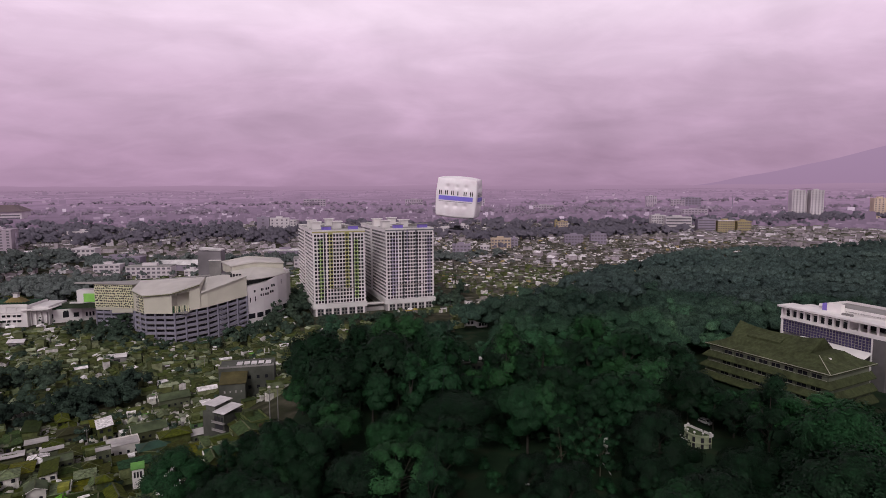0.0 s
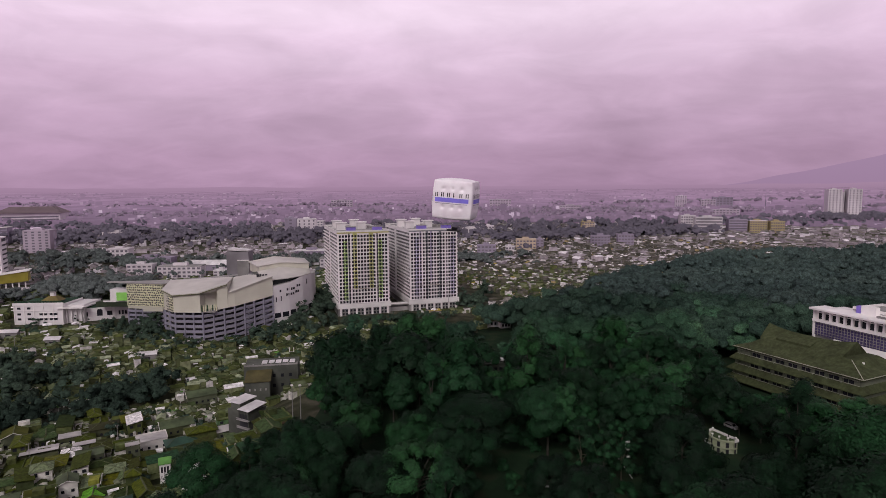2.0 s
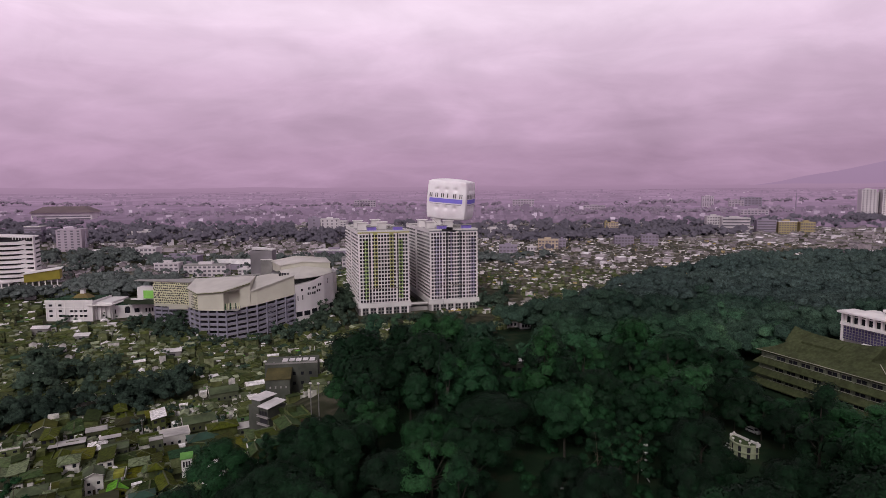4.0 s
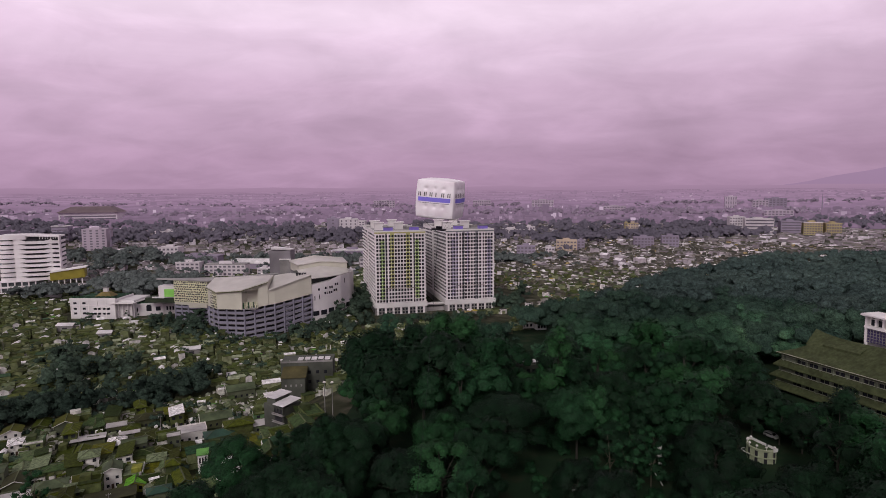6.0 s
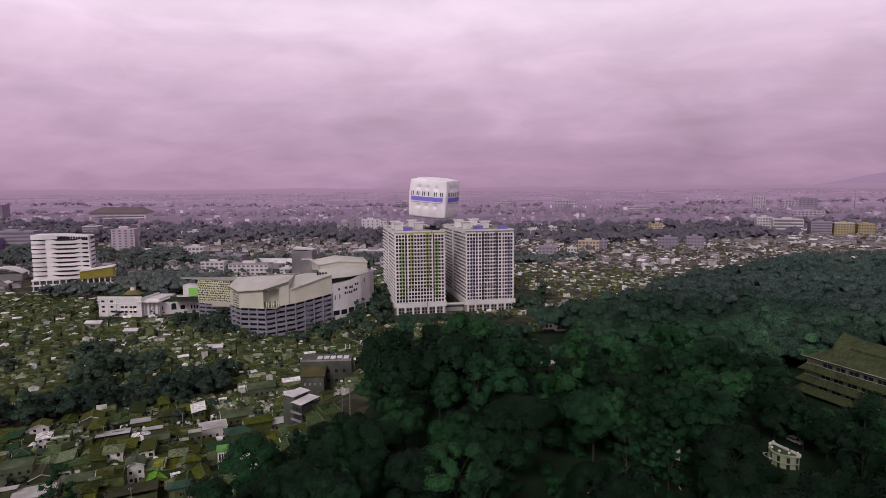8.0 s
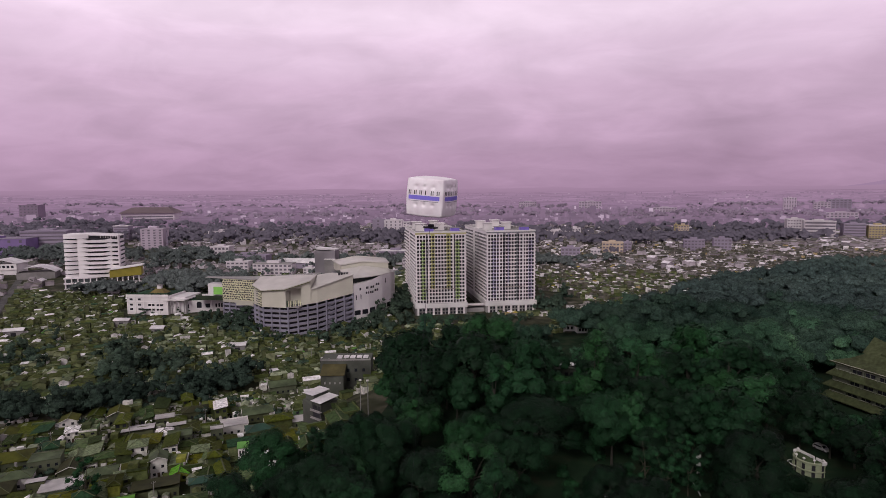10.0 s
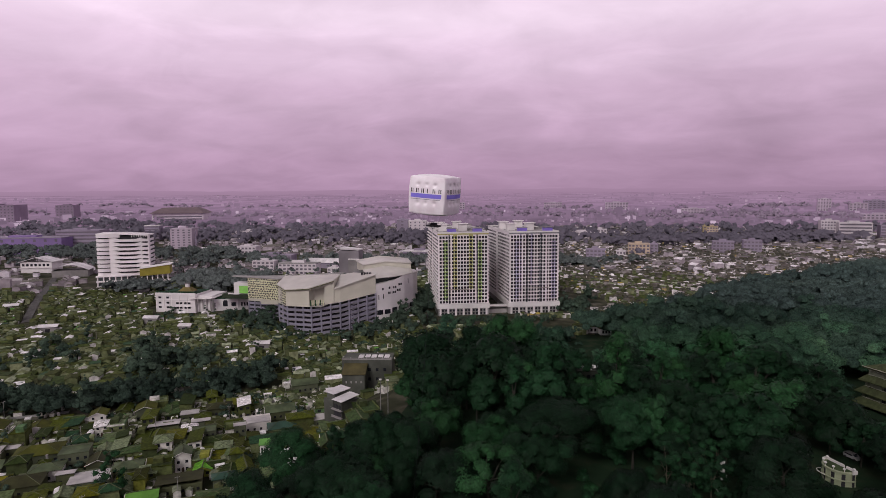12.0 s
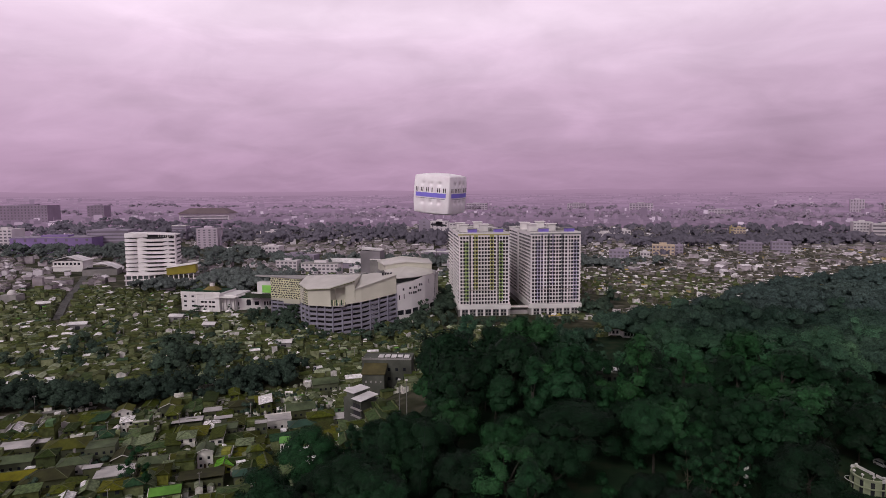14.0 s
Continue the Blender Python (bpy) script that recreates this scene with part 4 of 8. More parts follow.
def arc_wall(bm, r0, r1, a0, a1, z0, z1, n=20):
    pts = [radians(a0 + (a1 - a0) * k / n) for k in range(n + 1)]
    put = [(r1 * math.cos(a), r1 * math.sin(a)) for a in pts] + [(r0 * math.cos(a), r0 * math.sin(a)) for a in reversed(pts)]
    lo = [bm.verts.new((*p, z0)) for p in put]
    hi = [bm.verts.new((*p, z1)) for p in put]
    m = len(put)
    for i in range(m):
        bm.faces.new((lo[i], lo[(i + 1) % m], hi[(i + 1) % m], hi[i]))
    for i in range(n):
        bm.faces.new((hi[i], hi[i + 1], hi[m - 2 - i], hi[m - 1 - i]))
    bmesh.ops.recalc_face_normals(bm, faces=bm.faces[:])


TERRACE_CREAM = plain("cream_stucco", (0.3, 0.33, 0.22), 0.7, 0.5, 0.3)
R_T = 4.3
bm = bmesh.new()
arc_wall(bm, 0.4, R_T, 180, 360, -1, 5.4)
part("drum", bm, TERRACE_CREAM, terrace)
for k in range(6):
    a = 186 + k * 33.6
    bm = bmesh.new()
    arc_wall(bm, R_T, R_T + 0.05, a - 6, a + 6, -1, 4.8, 3)
    part("slot", bm, DARK_GAP, terrace, "dark slot between the wall panels")
    for s in (-7.6, 7.6):
        bm = bmesh.new()
        arc_wall(bm, R_T, R_T + 0.22, a + s - 1.4, a + s + 1.4, -1, 5.2, 2)
        part("pilaster", bm, TERRACE_CREAM, terrace)
bm = bmesh.new()
arc_wall(bm, R_T - 0.35, R_T + 0.3, 179, 361, 5.2, 5.7)
part("cornice", bm, TERRACE_CREAM, terrace, "cream cornice ring")
bm = bmesh.new()
arc_wall(bm, R_T + 0.02, R_T + 0.4, 179, 361, 2.3, 2.7)
part("belt", bm, TERRACE_CREAM, terrace)
bm = bmesh.new()
arc_wall(bm, 0.3, R_T - 0.36, 180, 360, 5.4, 5.65)
part("planting", bm, plain("olive_planting", (0.05, 0.075, 0.028), 0.9, 1.2, 0.5), terrace, "green planted terrace top")
for x0, x1 in ((-R_T - 0.2, 0.9), (1.5, R_T + 0.2)):
    box_part("bench_wall", (x0, 0.1, 5.0, x1, 0.4, 6.5), WHITE, terrace, "white straight back wall")
for x0 in (-R_T - 0.55, R_T + 0.25):
    box_part("wing_wall", (x0, -1.2, 5.3, x0 + 0.3, 0.4, 6.5), WHITE, terrace)
box_part("back_wall", (-R_T - 0.1, 0.02, -1, R_T + 0.1, 0.36, 4.99), TERRACE_CREAM, terrace)
bm = bmesh.new()
ramp = []
for k in range(13):
    a = radians(262 - k * 7)
    ramp.append(((R_T + 0.35 + k * 0.16) * math.cos(a), (R_T + 0.35 + k * 0.16) * math.sin(a), 2.6 - 0.02 * k * k * 0.6))
for p, q in zip(ramp, ramp[1:]):
    put_tube(bm, p, q, 0.14, 0.14, 5)
part("ramp_rail", bm, WHITE, terrace, "pale curved rail of the outer ramp")
bm = bmesh.new()
arc_wall(bm, R_T + 0.45, 6.3, 180, 290, -0.6, 0.2)
part("walk", bm, GROUND, terrace, "dark paved ring")
for k in range(6):
    a = radians(182 + k * 35)
    x, y = (R_T - 0.1) * math.cos(a), (R_T - 0.1) * math.sin(a)
    bm = bmesh.new()
    put_tube(bm, (x, y, 5.6), (x, y, 6.6), 0.08, 0.08, 5)
    post = part("lamp_post", bm, WHITE, terrace)
    bm = bmesh.new()
    bmesh.ops.create_icosphere(bm, subdivisions=2, radius=0.4, matrix=pose(x, y, 6.9))
    part("globe", bm, WHITE, post, "white lamp globe")

CAR_PAINT = plain("silver_car_paint", (0.55, 0.55, 0.55), 0.3, 0.4, 0.1, metal=0.3)
RUBBER = plain("black_rubber", (0.02, 0.02, 0.02), 0.8, 1.0)


def car(m, label, paint):
    root = thing("car", m, label, "car")
    bm = bmesh.new()
    prof = [(-2.1, 0.35), (2.1, 0.35), (2.15, 0.85), (1.25, 1.05), (0.55, 1.6), (-1.7, 1.62), (-2.1, 1.05)]
    a = [bm.verts.new((x, -0.85, z)) for x, z in prof]
    b = [bm.verts.new((x, 0.85, z)) for x, z in prof]
    bm.faces.new(a), bm.faces.new(b[::-1])
    for i in range(7):
        bm.faces.new((a[(i + 1) % 7], a[i], b[i], b[(i + 1) % 7]))
    part("body", bm, paint, root, bevel=0.06)
    for s in (-1, 1):
        bm = bmesh.new()
        put_prism(bm, [(-1.6, s * 0.87 - 0.02), (0.7, s * 0.87 - 0.02), (0.7, s * 0.87 + 0.02), (-1.6, s * 0.87 + 0.02)], 1.08, 1.48)
        part("side_window", bm, GLASS, root)
        for x in (-1.35, 1.35):
            bm = bmesh.new()
            put_tube(bm, (x, s * 0.72, 0.33), (x, s * 0.92, 0.33), 0.33, 0.33, 10)
            part("wheel", bm, RUBBER, root)
    bm = bmesh.new()
    put_prism(bm, [(0.62, -0.7), (1.2, -0.7), (1.2, 0.7), (0.62, 0.7)], [1.55, 1.06, 1.06, 1.55], [1.6, 1.12, 1.12, 1.6])
    part("windscreen", bm, GLASS, root)
    return root


car(pose(103.5, 217, ground_z(103, 217) + 0.3, 0, 0, -62) @ Matrix.Diagonal((1.25, 1.25, 1.25, 1)), "silver parked van behind the round terrace", CAR_PAINT)

# ---- white markers and light masts in the park ----
marker = thing("white_marker", pose(57, 193.5, ground_z(57, 194), 0, 0, 15), "tall weathered white stone marker on a plinth", "monument")
box_part("plinth", (-1.1, -0.9, -1, 1.1, 0.9, 1.6), WHITE, marker, bevel=0.15)
bm = bmesh.new()
put_prism(bm, [(-0.9, -0.5), (0.5, -0.55), (0.9, 0.4), (-0.6, 0.6)], 1.6, [5.6, 6.4, 5.9, 5.2])
part("slab", bm, WHITE, marker, bevel=0.12)
boom = thing("barrier_pole", pose(53.2, 183.5, ground_z(53, 183), 0, 0, 0), "long thin white pole lying on the grass", "pole")
bm = bmesh.new()
put_tube(bm, (0.6, -6.5, 0.6), (-0.4, 6.0, 1.4), 0.12, 0.12, 6)
part("pole", bm, WHITE, boom)
for x, y, s in ((47, 187, 1.0), (44, 181, 0.7), (30, 176, 0.6), (26, 172, 0.5), (22, 170, 0.6), (33, 178, 0.5), (78, 187, 0.5), (84, 178, 0.4), (50, 172, 0.6)):
    seat = thing("park_bench", pose(x, y, ground_z(x, y), 0, 0, x * 7 % 90), "small white concrete park bench on the grass", "bench", "park benches")
    box_part("seat", (-1.2 * s, -0.4 * s, 0.4, 1.2 * s, 0.4 * s, 0.6), WHITE, seat)
    box_part("leg", (-1.0 * s, -0.3 * s, -0.5, -0.7 * s, 0.3 * s, 0.4), WHITE, seat)
    box_part("leg", (0.7 * s, -0.3 * s, -0.5, 1.0 * s, 0.3 * s, 0.4), WHITE, seat)
MAST_GREY = plain("galvanised_pole", (0.2, 0.2, 0.19), 0.6, 1.0, 0.3)
for x, y in ((-67.4, 222), (-64.2, 222)):
    mast = thing("light_mast", pose(x, y, ground_z(x, y), 0, 0, 8), "tall pale floodlight mast beside the park", "light mast", "floodlight masts")
    zt = 15.6 - ground_z(x, y)
    bm = bmesh.new()
    put_tube(bm, (0, 0, -1), (0, 0, zt), 0.22, 0.13, 7)
    part("pole", bm, MAST_GREY, mast)
    box_part("head", (-0.55, -0.3, zt, 0.55, 0.3, zt + 0.25), WHITE, mast, "white lamp head")
    box_part("lamp", (-0.45, -0.35, zt + 0.25, 0.45, 0.2, zt + 0.6), WHITE, mast)

# ---- houses that stand out by the park ----
GREY_ROUGH = plain("raw_grey_render", (0.085, 0.092, 0.076), 0.9, 0.4, 0.4)
stack = thing("stacked_house", pose(-93, 241, ground_z(-93, 241) - 0.5, 0, 0, -28), "tall grey house with two pale sheet roofs", "house")
zb = ground_z(-93, 241)
box_part("body", (-6, -5, -4, 6.5, 5, 0.2 - zb), GREY_ROUGH, stack)
box_part("loft", (-5.6, -3.6, 0.2 - zb, 0, 4.5, 2.4 - zb), GREY_ROUGH, stack)
bm = bmesh.new()
put_prism(bm, [(-6.6, -4.6), (0.6, -4.6), (0.6, 5.4), (-6.6, 5.4)], [2.9 - zb] * 2 + [3.3 - zb] * 2, [3.1 - zb] * 2 + [3.5 - zb] * 2)
part("upper_roof", bm, PALE_SHEET, stack, "pale sheet roof")
bm = bmesh.new()
put_prism(bm, [(0.7, -6), (7.4, -6), (7.4, 4.6), (0.7, 4.6)], [1.1 - zb] * 2 + [1.9 - zb] * 2, [1.3 - zb] * 2 + [2.1 - zb] * 2)
part("lower_roof", bm, PALE_SHEET, stack, "pale sheet roof")
for k in range(4):
    box_part("post", (0.9 + k * 1.9, -5.4, -4 - zb, 1.1 + k * 1.9, -5.2, 1.2 - zb), GREY_ROUGH, stack)
for z in (-3.2, -6.6):
    box_part("balcony", (0.5, -6.4, z - zb, 7.2, -5.0, z + 0.3 - zb), CONCRETE, stack)
    box_part("opening", (1.2, -5.1, z + 0.4 - zb, 5.8, -4.95, z + 2.4 - zb), DARK_GAP, stack)
    box_part("rail", (0.5, -6.4, z + 0.9 - zb, 7.2, -6.3, z + 1.1 - zb), CONCRETE, stack)
MOSS_ROOF = plain("mossy_brown_roof", (0.085, 0.075, 0.03), 0.85, 0.6, 0.4)
greyb = thing("grey_row_house", pose(-107, 276, ground_z(-100, 280) - 1, 0, 0, 12), "long raw grey house with a terrace of sheets", "house")
zb = ground_z(-100, 280) - 1
box_part("body", (0, 0, -3, 26, 14, 6.4 - zb), GREY_ROUGH, greyb)
for k in range(7):
    box_part("parapet_pier", (k * 4.2, -0.1, 6.4 - zb, k * 4.2 + 0.6, 0.6, 7.6 - zb), CONCRETE, greyb)
box_part("parapet", (0, 0, 6.4 - zb, 26, 0.3, 7.1 - zb), CONCRETE, greyb)
for k in range(5):
    box_part("roof_sheet", (8 + k * 3.4, 4 + (k % 2), 6.4 - zb, 10.6 + k * 3.4, 9, 6.8 - zb), PALE_SHEET, greyb, "pale corrugated sheet")
for k in range(6):
    for z in (-4.5, 0.5):
        box_part("window", (1.6 + k * 4.0, -0.1, z - zb, 3.0 + k * 4.0, 0.1, z + 1.6 - zb), GLASS, greyb)
box_part("front_wing", (2, -9, -3, 13, 0, 1.4 - zb), GREY_ROUGH, greyb)
bm = bmesh.new()
put_prism(bm, [(1.4, -9.6), (13.6, -9.6), (13.6, -0.1), (1.4, -0.1)], [1.4 - zb] * 2 + [4.4 - zb] * 2, [1.7 - zb] * 2 + [4.7 - zb] * 2)
part("wing_roof", bm, MOSS_ROOF, greyb, "mossy brown roof")
for k in range(4):
    box_part("window", (3.4 + k * 2.5, -9.1, -3.0 - zb, 4.1 + k * 2.5, -8.9, -1.9 - zb), CONCRETE, greyb)
hut = thing("green_roofed_hut", pose(-112.5, 207.5, ground_z(-112, 207), 0, 0, 26) @ Matrix.Diagonal((0.72, 0.72, 1, 1)), "small white hut with a bright green roof", "hut")
zb = ground_z(-112, 207)
box_part("wall", (-2.6, -2.4, -2, 2.6, 2.4, -9.0 - zb), MALL_WHITE, hut)
bm = bmesh.new()
put_prism(bm, [(-3.2, -3), (3.2, -3), (3.2, 3), (-3.2, 3)], [-9.2 - zb, -9.2 - zb, -8.2 - zb, -8.2 - zb], [-9.0 - zb, -9.0 - zb, -8.0 - zb, -8.0 - zb])
part("roof", bm, plain("green_hut_sheet", (0.13, 0.33, 0.07), 0.7, 0.8, 0.3), hut, "bright green sheet roof")
for k in range(3):
    box_part("window", (-1.9 + k * 1.4, -2.5, -12.4 - zb, -1.0 + k * 1.4, -2.35, -10.2 - zb), DARK_GAP, hut)
spot = thing("park_lodge", pose(17, 287, ground_z(17, 287), 0, 0, 12), "low lodge with worn white roof sheets between trees", "lodge")
box_part("wall", (-5, -3.4, -1, 5, 3.4, 6.4), GREY_ROUGH, spot)
box_part("dark_roof", (-5.6, -4, 6.4, 5.6, 4, 6.7), GREY_ROUGH, spot, "dark flat roof")
for x0, y0, x1, y1, h in ((-5.2, -2.2, -1.4, 2.8, 0.5), (-1.0, 0.2, 2.6, 3.6, 1.3), (-2.0, -3.8, 1.2, -1.0, 0.3), (1.6, -2.8, 5.2, -0.4, 0.8), (3.0, 0.8, 5.6, 3.6, 0.4)):
    box_part("roof_sheet", (x0, y0, 6.75 + h, x1, y1, 6.9 + h), PALE_SHEET, spot, "worn white roof sheet")
    box_part("sheet_prop", ((x0 + x1) / 2 - 0.2, (y0 + y1) / 2 - 0.2, 6.7, (x0 + x1) / 2 + 0.2, (y0 + y1) / 2 + 0.2, 6.75 + h), DARK_GAP, spot)
for k in range(3):
    box_part("window", (-3.8 + k * 2.8, -3.5, 2.2, -2.2 + k * 2.8, -3.35, 4.4), GLASS, spot)
for x, y, w, rz in ((21, 392, 9, 12), (30, 388, 7, 14)):
    lod = thing("park_house", pose(x, y, ground_z(x, y), 0, 0, rz), "low dark-roofed house at the edge of the park", "house", "houses at the park")
    box_part("wall", (-w / 2, -4, -2, w / 2, 4, 4.5), MALL_WHITE, lod)
    bm = bmesh.new()
    lo = [bm.verts.new((a * (w / 2 + 1.2), b * 5.4, 4.4)) for a, b in ((-1, -1), (1, -1), (1, 1), (-1, 1))]
    hi = [bm.verts.new((a * w * 0.22, 0, 8.0)) for a in (-1, 1)]
    bm.faces.new(lo[::-1])
    for f in ((lo[0], lo[1], hi[1], hi[0]), (lo[1], lo[2], hi[1]), (lo[2], lo[3], hi[0], hi[1]), (lo[3], lo[0], hi[0])):
        bm.faces.new(f)
    part("roof", bm, OLIVE_TILE, lod, "dark olive hipped roof")
    for k in range(3):
        box_part("window", (-w * 0.35 + k * w * 0.28, -4.1, 1.2, -w * 0.35 + k * w * 0.28 + 1.4, -3.95, 3.2), GLASS, lod)

# ---- larger buildings of the town ----
PALE_WALL = plain("pale_town_wall", (0.62, 0.58, 0.6), 0.8, 0.05, 0.2)
OCHRE_WALL = plain("ochre_town_wall", (0.38, 0.32, 0.17), 0.8, 0.05, 0.2)
CREAM_WALL = plain("cream_town_wall", (0.55, 0.45, 0.34), 0.8, 0.05, 0.2)
MAUVE_WALL = plain("grey_mauve_wall", (0.3, 0.26, 0.33), 0.8, 0.05, 0.2)
# haze is put into the next two wall colours, for far buildings
HAZE_WALL = plain("hazed_mauve_wall", (0.27, 0.215, 0.28), 0.85, 0.05, 0.15)
FAR_WALL = plain("hazed_lilac_wall", (0.44, 0.38, 0.44), 0.85, 0.05, 0.2)
VIOLET_WALL = plain("violet_town_wall", (0.27, 0.19, 0.4), 0.8, 0.05, 0.2)
# window tone lifted by painted haze
TOWN_GLASS = plain("hazed_town_glazing", (0.16, 0.14, 0.17), 0.4, 0.1, 0.2)
bm = bmesh.new()
put_box(bm, -0.5, -0.06, -0.5, 0.5, 0.1, 0.5)
PANE = finish("window", bm, TOWN_GLASS)
BIG = [(-165, 408, 44), (-225, 412, 32), (-70, 475, 58), (-15, 490, 55), (-425, 490, 44), (-300, 420, 34), (-262, 425, 30), (-330, 465, 30)]


def mid_rise(x, y, w, d, h, rz, wall, floors, cols, label, roof=None, fill=0.6, bands=False):
    root = thing("town_building", pose(x, y, ground_z(x, y), 0, 0, rz), label, "building", "larger town buildings")
    BIG.append((x, y + d * 0.4, max(w, d) * 0.6))
    box_part("body", (-w / 2, 0, -6, w / 2, d, h), wall, root)
    box_part("parapet", (-w / 2 - 0.3, -0.3, h, w / 2 + 0.3, d + 0.3, h + 0.9), roof or wall, root)
    box_part("roof_room", (-w * 0.18, d * 0.3, h + 0.9, w * 0.15, d * 0.7, h + 3.4), wall, root)
    sh = h / floors
    for f in range(floors):
        if bands:
            box_part("window_band", (-w / 2 + 0.8, -0.12, f * sh + sh * 0.35, w / 2 - 0.8, 0.05, f * sh + sh * 0.8), TOWN_GLASS, root)
            continue
        for c in range(cols):
            ob = part("window", PANE, None, root)
            ob.location = (-w / 2 + (c + 0.5) * w / cols, -0.05, f * sh + sh * 0.55)
            ob.scale = (w / cols * fill, 1, sh * 0.5)
    return root


mid_rise(93, 793, 27, 18, 17, -4, CREAM_WALL, 4, 6, "cream five-storey house with dark windows")
mid_rise(114, 808, 10, 16, 15, -5, MAUVE_WALL, 4, 2, "narrow grey house beside the cream one")
mid_rise(70, 782, 12, 10, 9, -4, PALE_WALL, 2, 3, "small pale house before the cream one")
mid_rise(231, 1022, 17, 14, 21, -6, CREAM_WALL, 5, 4, "cream block with ochre side wall", OCHRE_WALL)
mid_rise(220, 1024, 5, 14, 22, -6, OCHRE_WALL, 5, 1, "ochre stair tower of a block")
mid_rise(205, 835, 26, 14, 16, -6, MAUVE_WALL, 4, 6, "grey terrace block in the town")
mid_rise(240, 832, 22, 14, 18, -6, MAUVE_WALL, 4, 5, "grey mauve block in the town")
mid_rise(413, 1049, 25, 22, 28, -9, PALE_WALL, 6, 6, "white office block with window rows")
mid_rise(440, 1026, 44, 24, 26, -10, PALE_WALL, 5, 1, "glazed grey office block with pale bands", bands=True)
mid_rise(487, 1018, 30, 20, 22, -10, MAUVE_WALL, 5, 1, "mauve glazed office block", bands=True)
mid_rise(518, 1010, 28, 20, 20, -10, OCHRE_WALL, 5, 7, "ochre yellow office block with dark windows", PALE_WALL)
mid_rise(545, 1000, 22, 20, 19, -10, OCHRE_WALL, 4, 6, "lower ochre yellow office wing")
for x, y in ((786, 1230), (803, 1240), (821, 1221)):
    mid_rise(x, y, 15 if y == 1240 else 25, 25, 58 if y == 1240 else 64, -15, PALE_WALL, 18, 4, "pale twin tower far off on the plain", None, 0.4)
mid_rise(803, 1212, 66, 12, 8, -15, PALE_WALL, 2, 10, "low pale podium of the far towers")
mid_rise(935, 1189, 26, 20, 46, -16, CREAM_WALL, 12, 4, "pale tower far off on the plain", None, 0.4)
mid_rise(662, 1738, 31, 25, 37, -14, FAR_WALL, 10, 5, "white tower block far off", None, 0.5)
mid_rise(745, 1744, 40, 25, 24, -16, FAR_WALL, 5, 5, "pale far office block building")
mid_rise(790, 1750, 55, 25, 30, -16, MAUVE_WALL, 6, 6, "large far office block in hazy mauve")
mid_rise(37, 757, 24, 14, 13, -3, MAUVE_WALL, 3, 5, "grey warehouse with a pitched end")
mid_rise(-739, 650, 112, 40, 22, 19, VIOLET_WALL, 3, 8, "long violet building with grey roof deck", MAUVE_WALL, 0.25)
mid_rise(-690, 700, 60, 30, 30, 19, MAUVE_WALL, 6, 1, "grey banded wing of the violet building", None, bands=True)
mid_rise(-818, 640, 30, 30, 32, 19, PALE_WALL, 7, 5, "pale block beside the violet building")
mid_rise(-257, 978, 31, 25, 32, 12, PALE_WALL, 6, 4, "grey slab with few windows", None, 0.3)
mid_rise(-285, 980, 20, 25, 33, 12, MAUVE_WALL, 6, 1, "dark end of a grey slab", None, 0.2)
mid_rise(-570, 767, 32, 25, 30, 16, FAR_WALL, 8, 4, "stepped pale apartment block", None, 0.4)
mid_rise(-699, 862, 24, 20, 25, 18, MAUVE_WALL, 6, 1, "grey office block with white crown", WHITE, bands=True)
mid_rise(-1316, 1083, 106, 60, 42, 22, HAZE_WALL, 6, 14, "large far office block in hazy mauve", None, 0.4)
mid_rise(-1284, 1258, 43, 40, 36, 22, HAZE_WALL, 5, 5, "far hall with a tall centre in hazy mauve", None, 0.4)
mid_rise(-356, 652, 52, 16, 11, 2, MAUVE_WALL, 2, 10, "long low grey building")
mid_rise(-270, 1067, 41, 20, 22, 1, PALE_WALL, 5, 7, "white block beyond the trees")
mid_rise(25, 1032, 34, 16, 11, 1, PALE_WALL, 2, 6, "low white house group beyond the towers")
mid_rise(55, 1034, 20, 16, 15, 1, PALE_WALL, 3, 4, "white house beyond the towers")
mid_rise(40, 1080, 50, 16, 9, 7, PALE_WALL, 2, 8, "long low white house")
mid_rise(-540, 900, 40, 20, 16, 12, PALE_WALL, 3, 6, "pale house between trees")
mid_rise(-420, 700, 26, 16, 15, 6, PALE_WALL, 3, 5, "pale house with terraces")
mid_rise(-180, 700, 40, 20, 14, 6, MAUVE_WALL, 2, 6, "grey workshop with pale roof", PALE_SHEET)
mid_rise(-140, 760, 36, 20, 12, 6, MAUVE_WALL, 2, 6, "grey workshop between trees", PALE_SHEET)
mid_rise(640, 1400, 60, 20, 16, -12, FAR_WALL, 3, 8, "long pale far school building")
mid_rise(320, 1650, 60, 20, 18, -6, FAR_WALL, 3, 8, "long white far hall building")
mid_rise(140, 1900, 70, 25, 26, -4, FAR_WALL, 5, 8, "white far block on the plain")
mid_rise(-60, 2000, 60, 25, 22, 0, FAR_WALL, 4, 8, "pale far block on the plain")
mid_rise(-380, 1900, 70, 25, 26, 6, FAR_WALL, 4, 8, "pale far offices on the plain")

mid_rise(-287, 583, 44, 14, 12, 4, PALE_WALL, 3, 9, "long pale block behind the shopping centre", ROOF_GREY)
mid_rise(-338, 600, 26, 14, 11, 6, PALE_WALL, 3, 5, "pale terraced house behind the office", None)
mid_rise(-250, 596, 14, 12, 6, 3, PALE_WALL, 2, 3, "small white house behind the shops", PALE_SHEET)
mid_rise(-180, 600, 30, 14, 9, 8, MAUVE_WALL, 2, 6, "grey flat-roofed house behind the shops", PALE_SHEET)
mid_rise(-140, 640, 30, 16, 13, 8, PALE_WALL, 3, 6, "pale house with roof terrace behind the shops", ROOF_GREY)

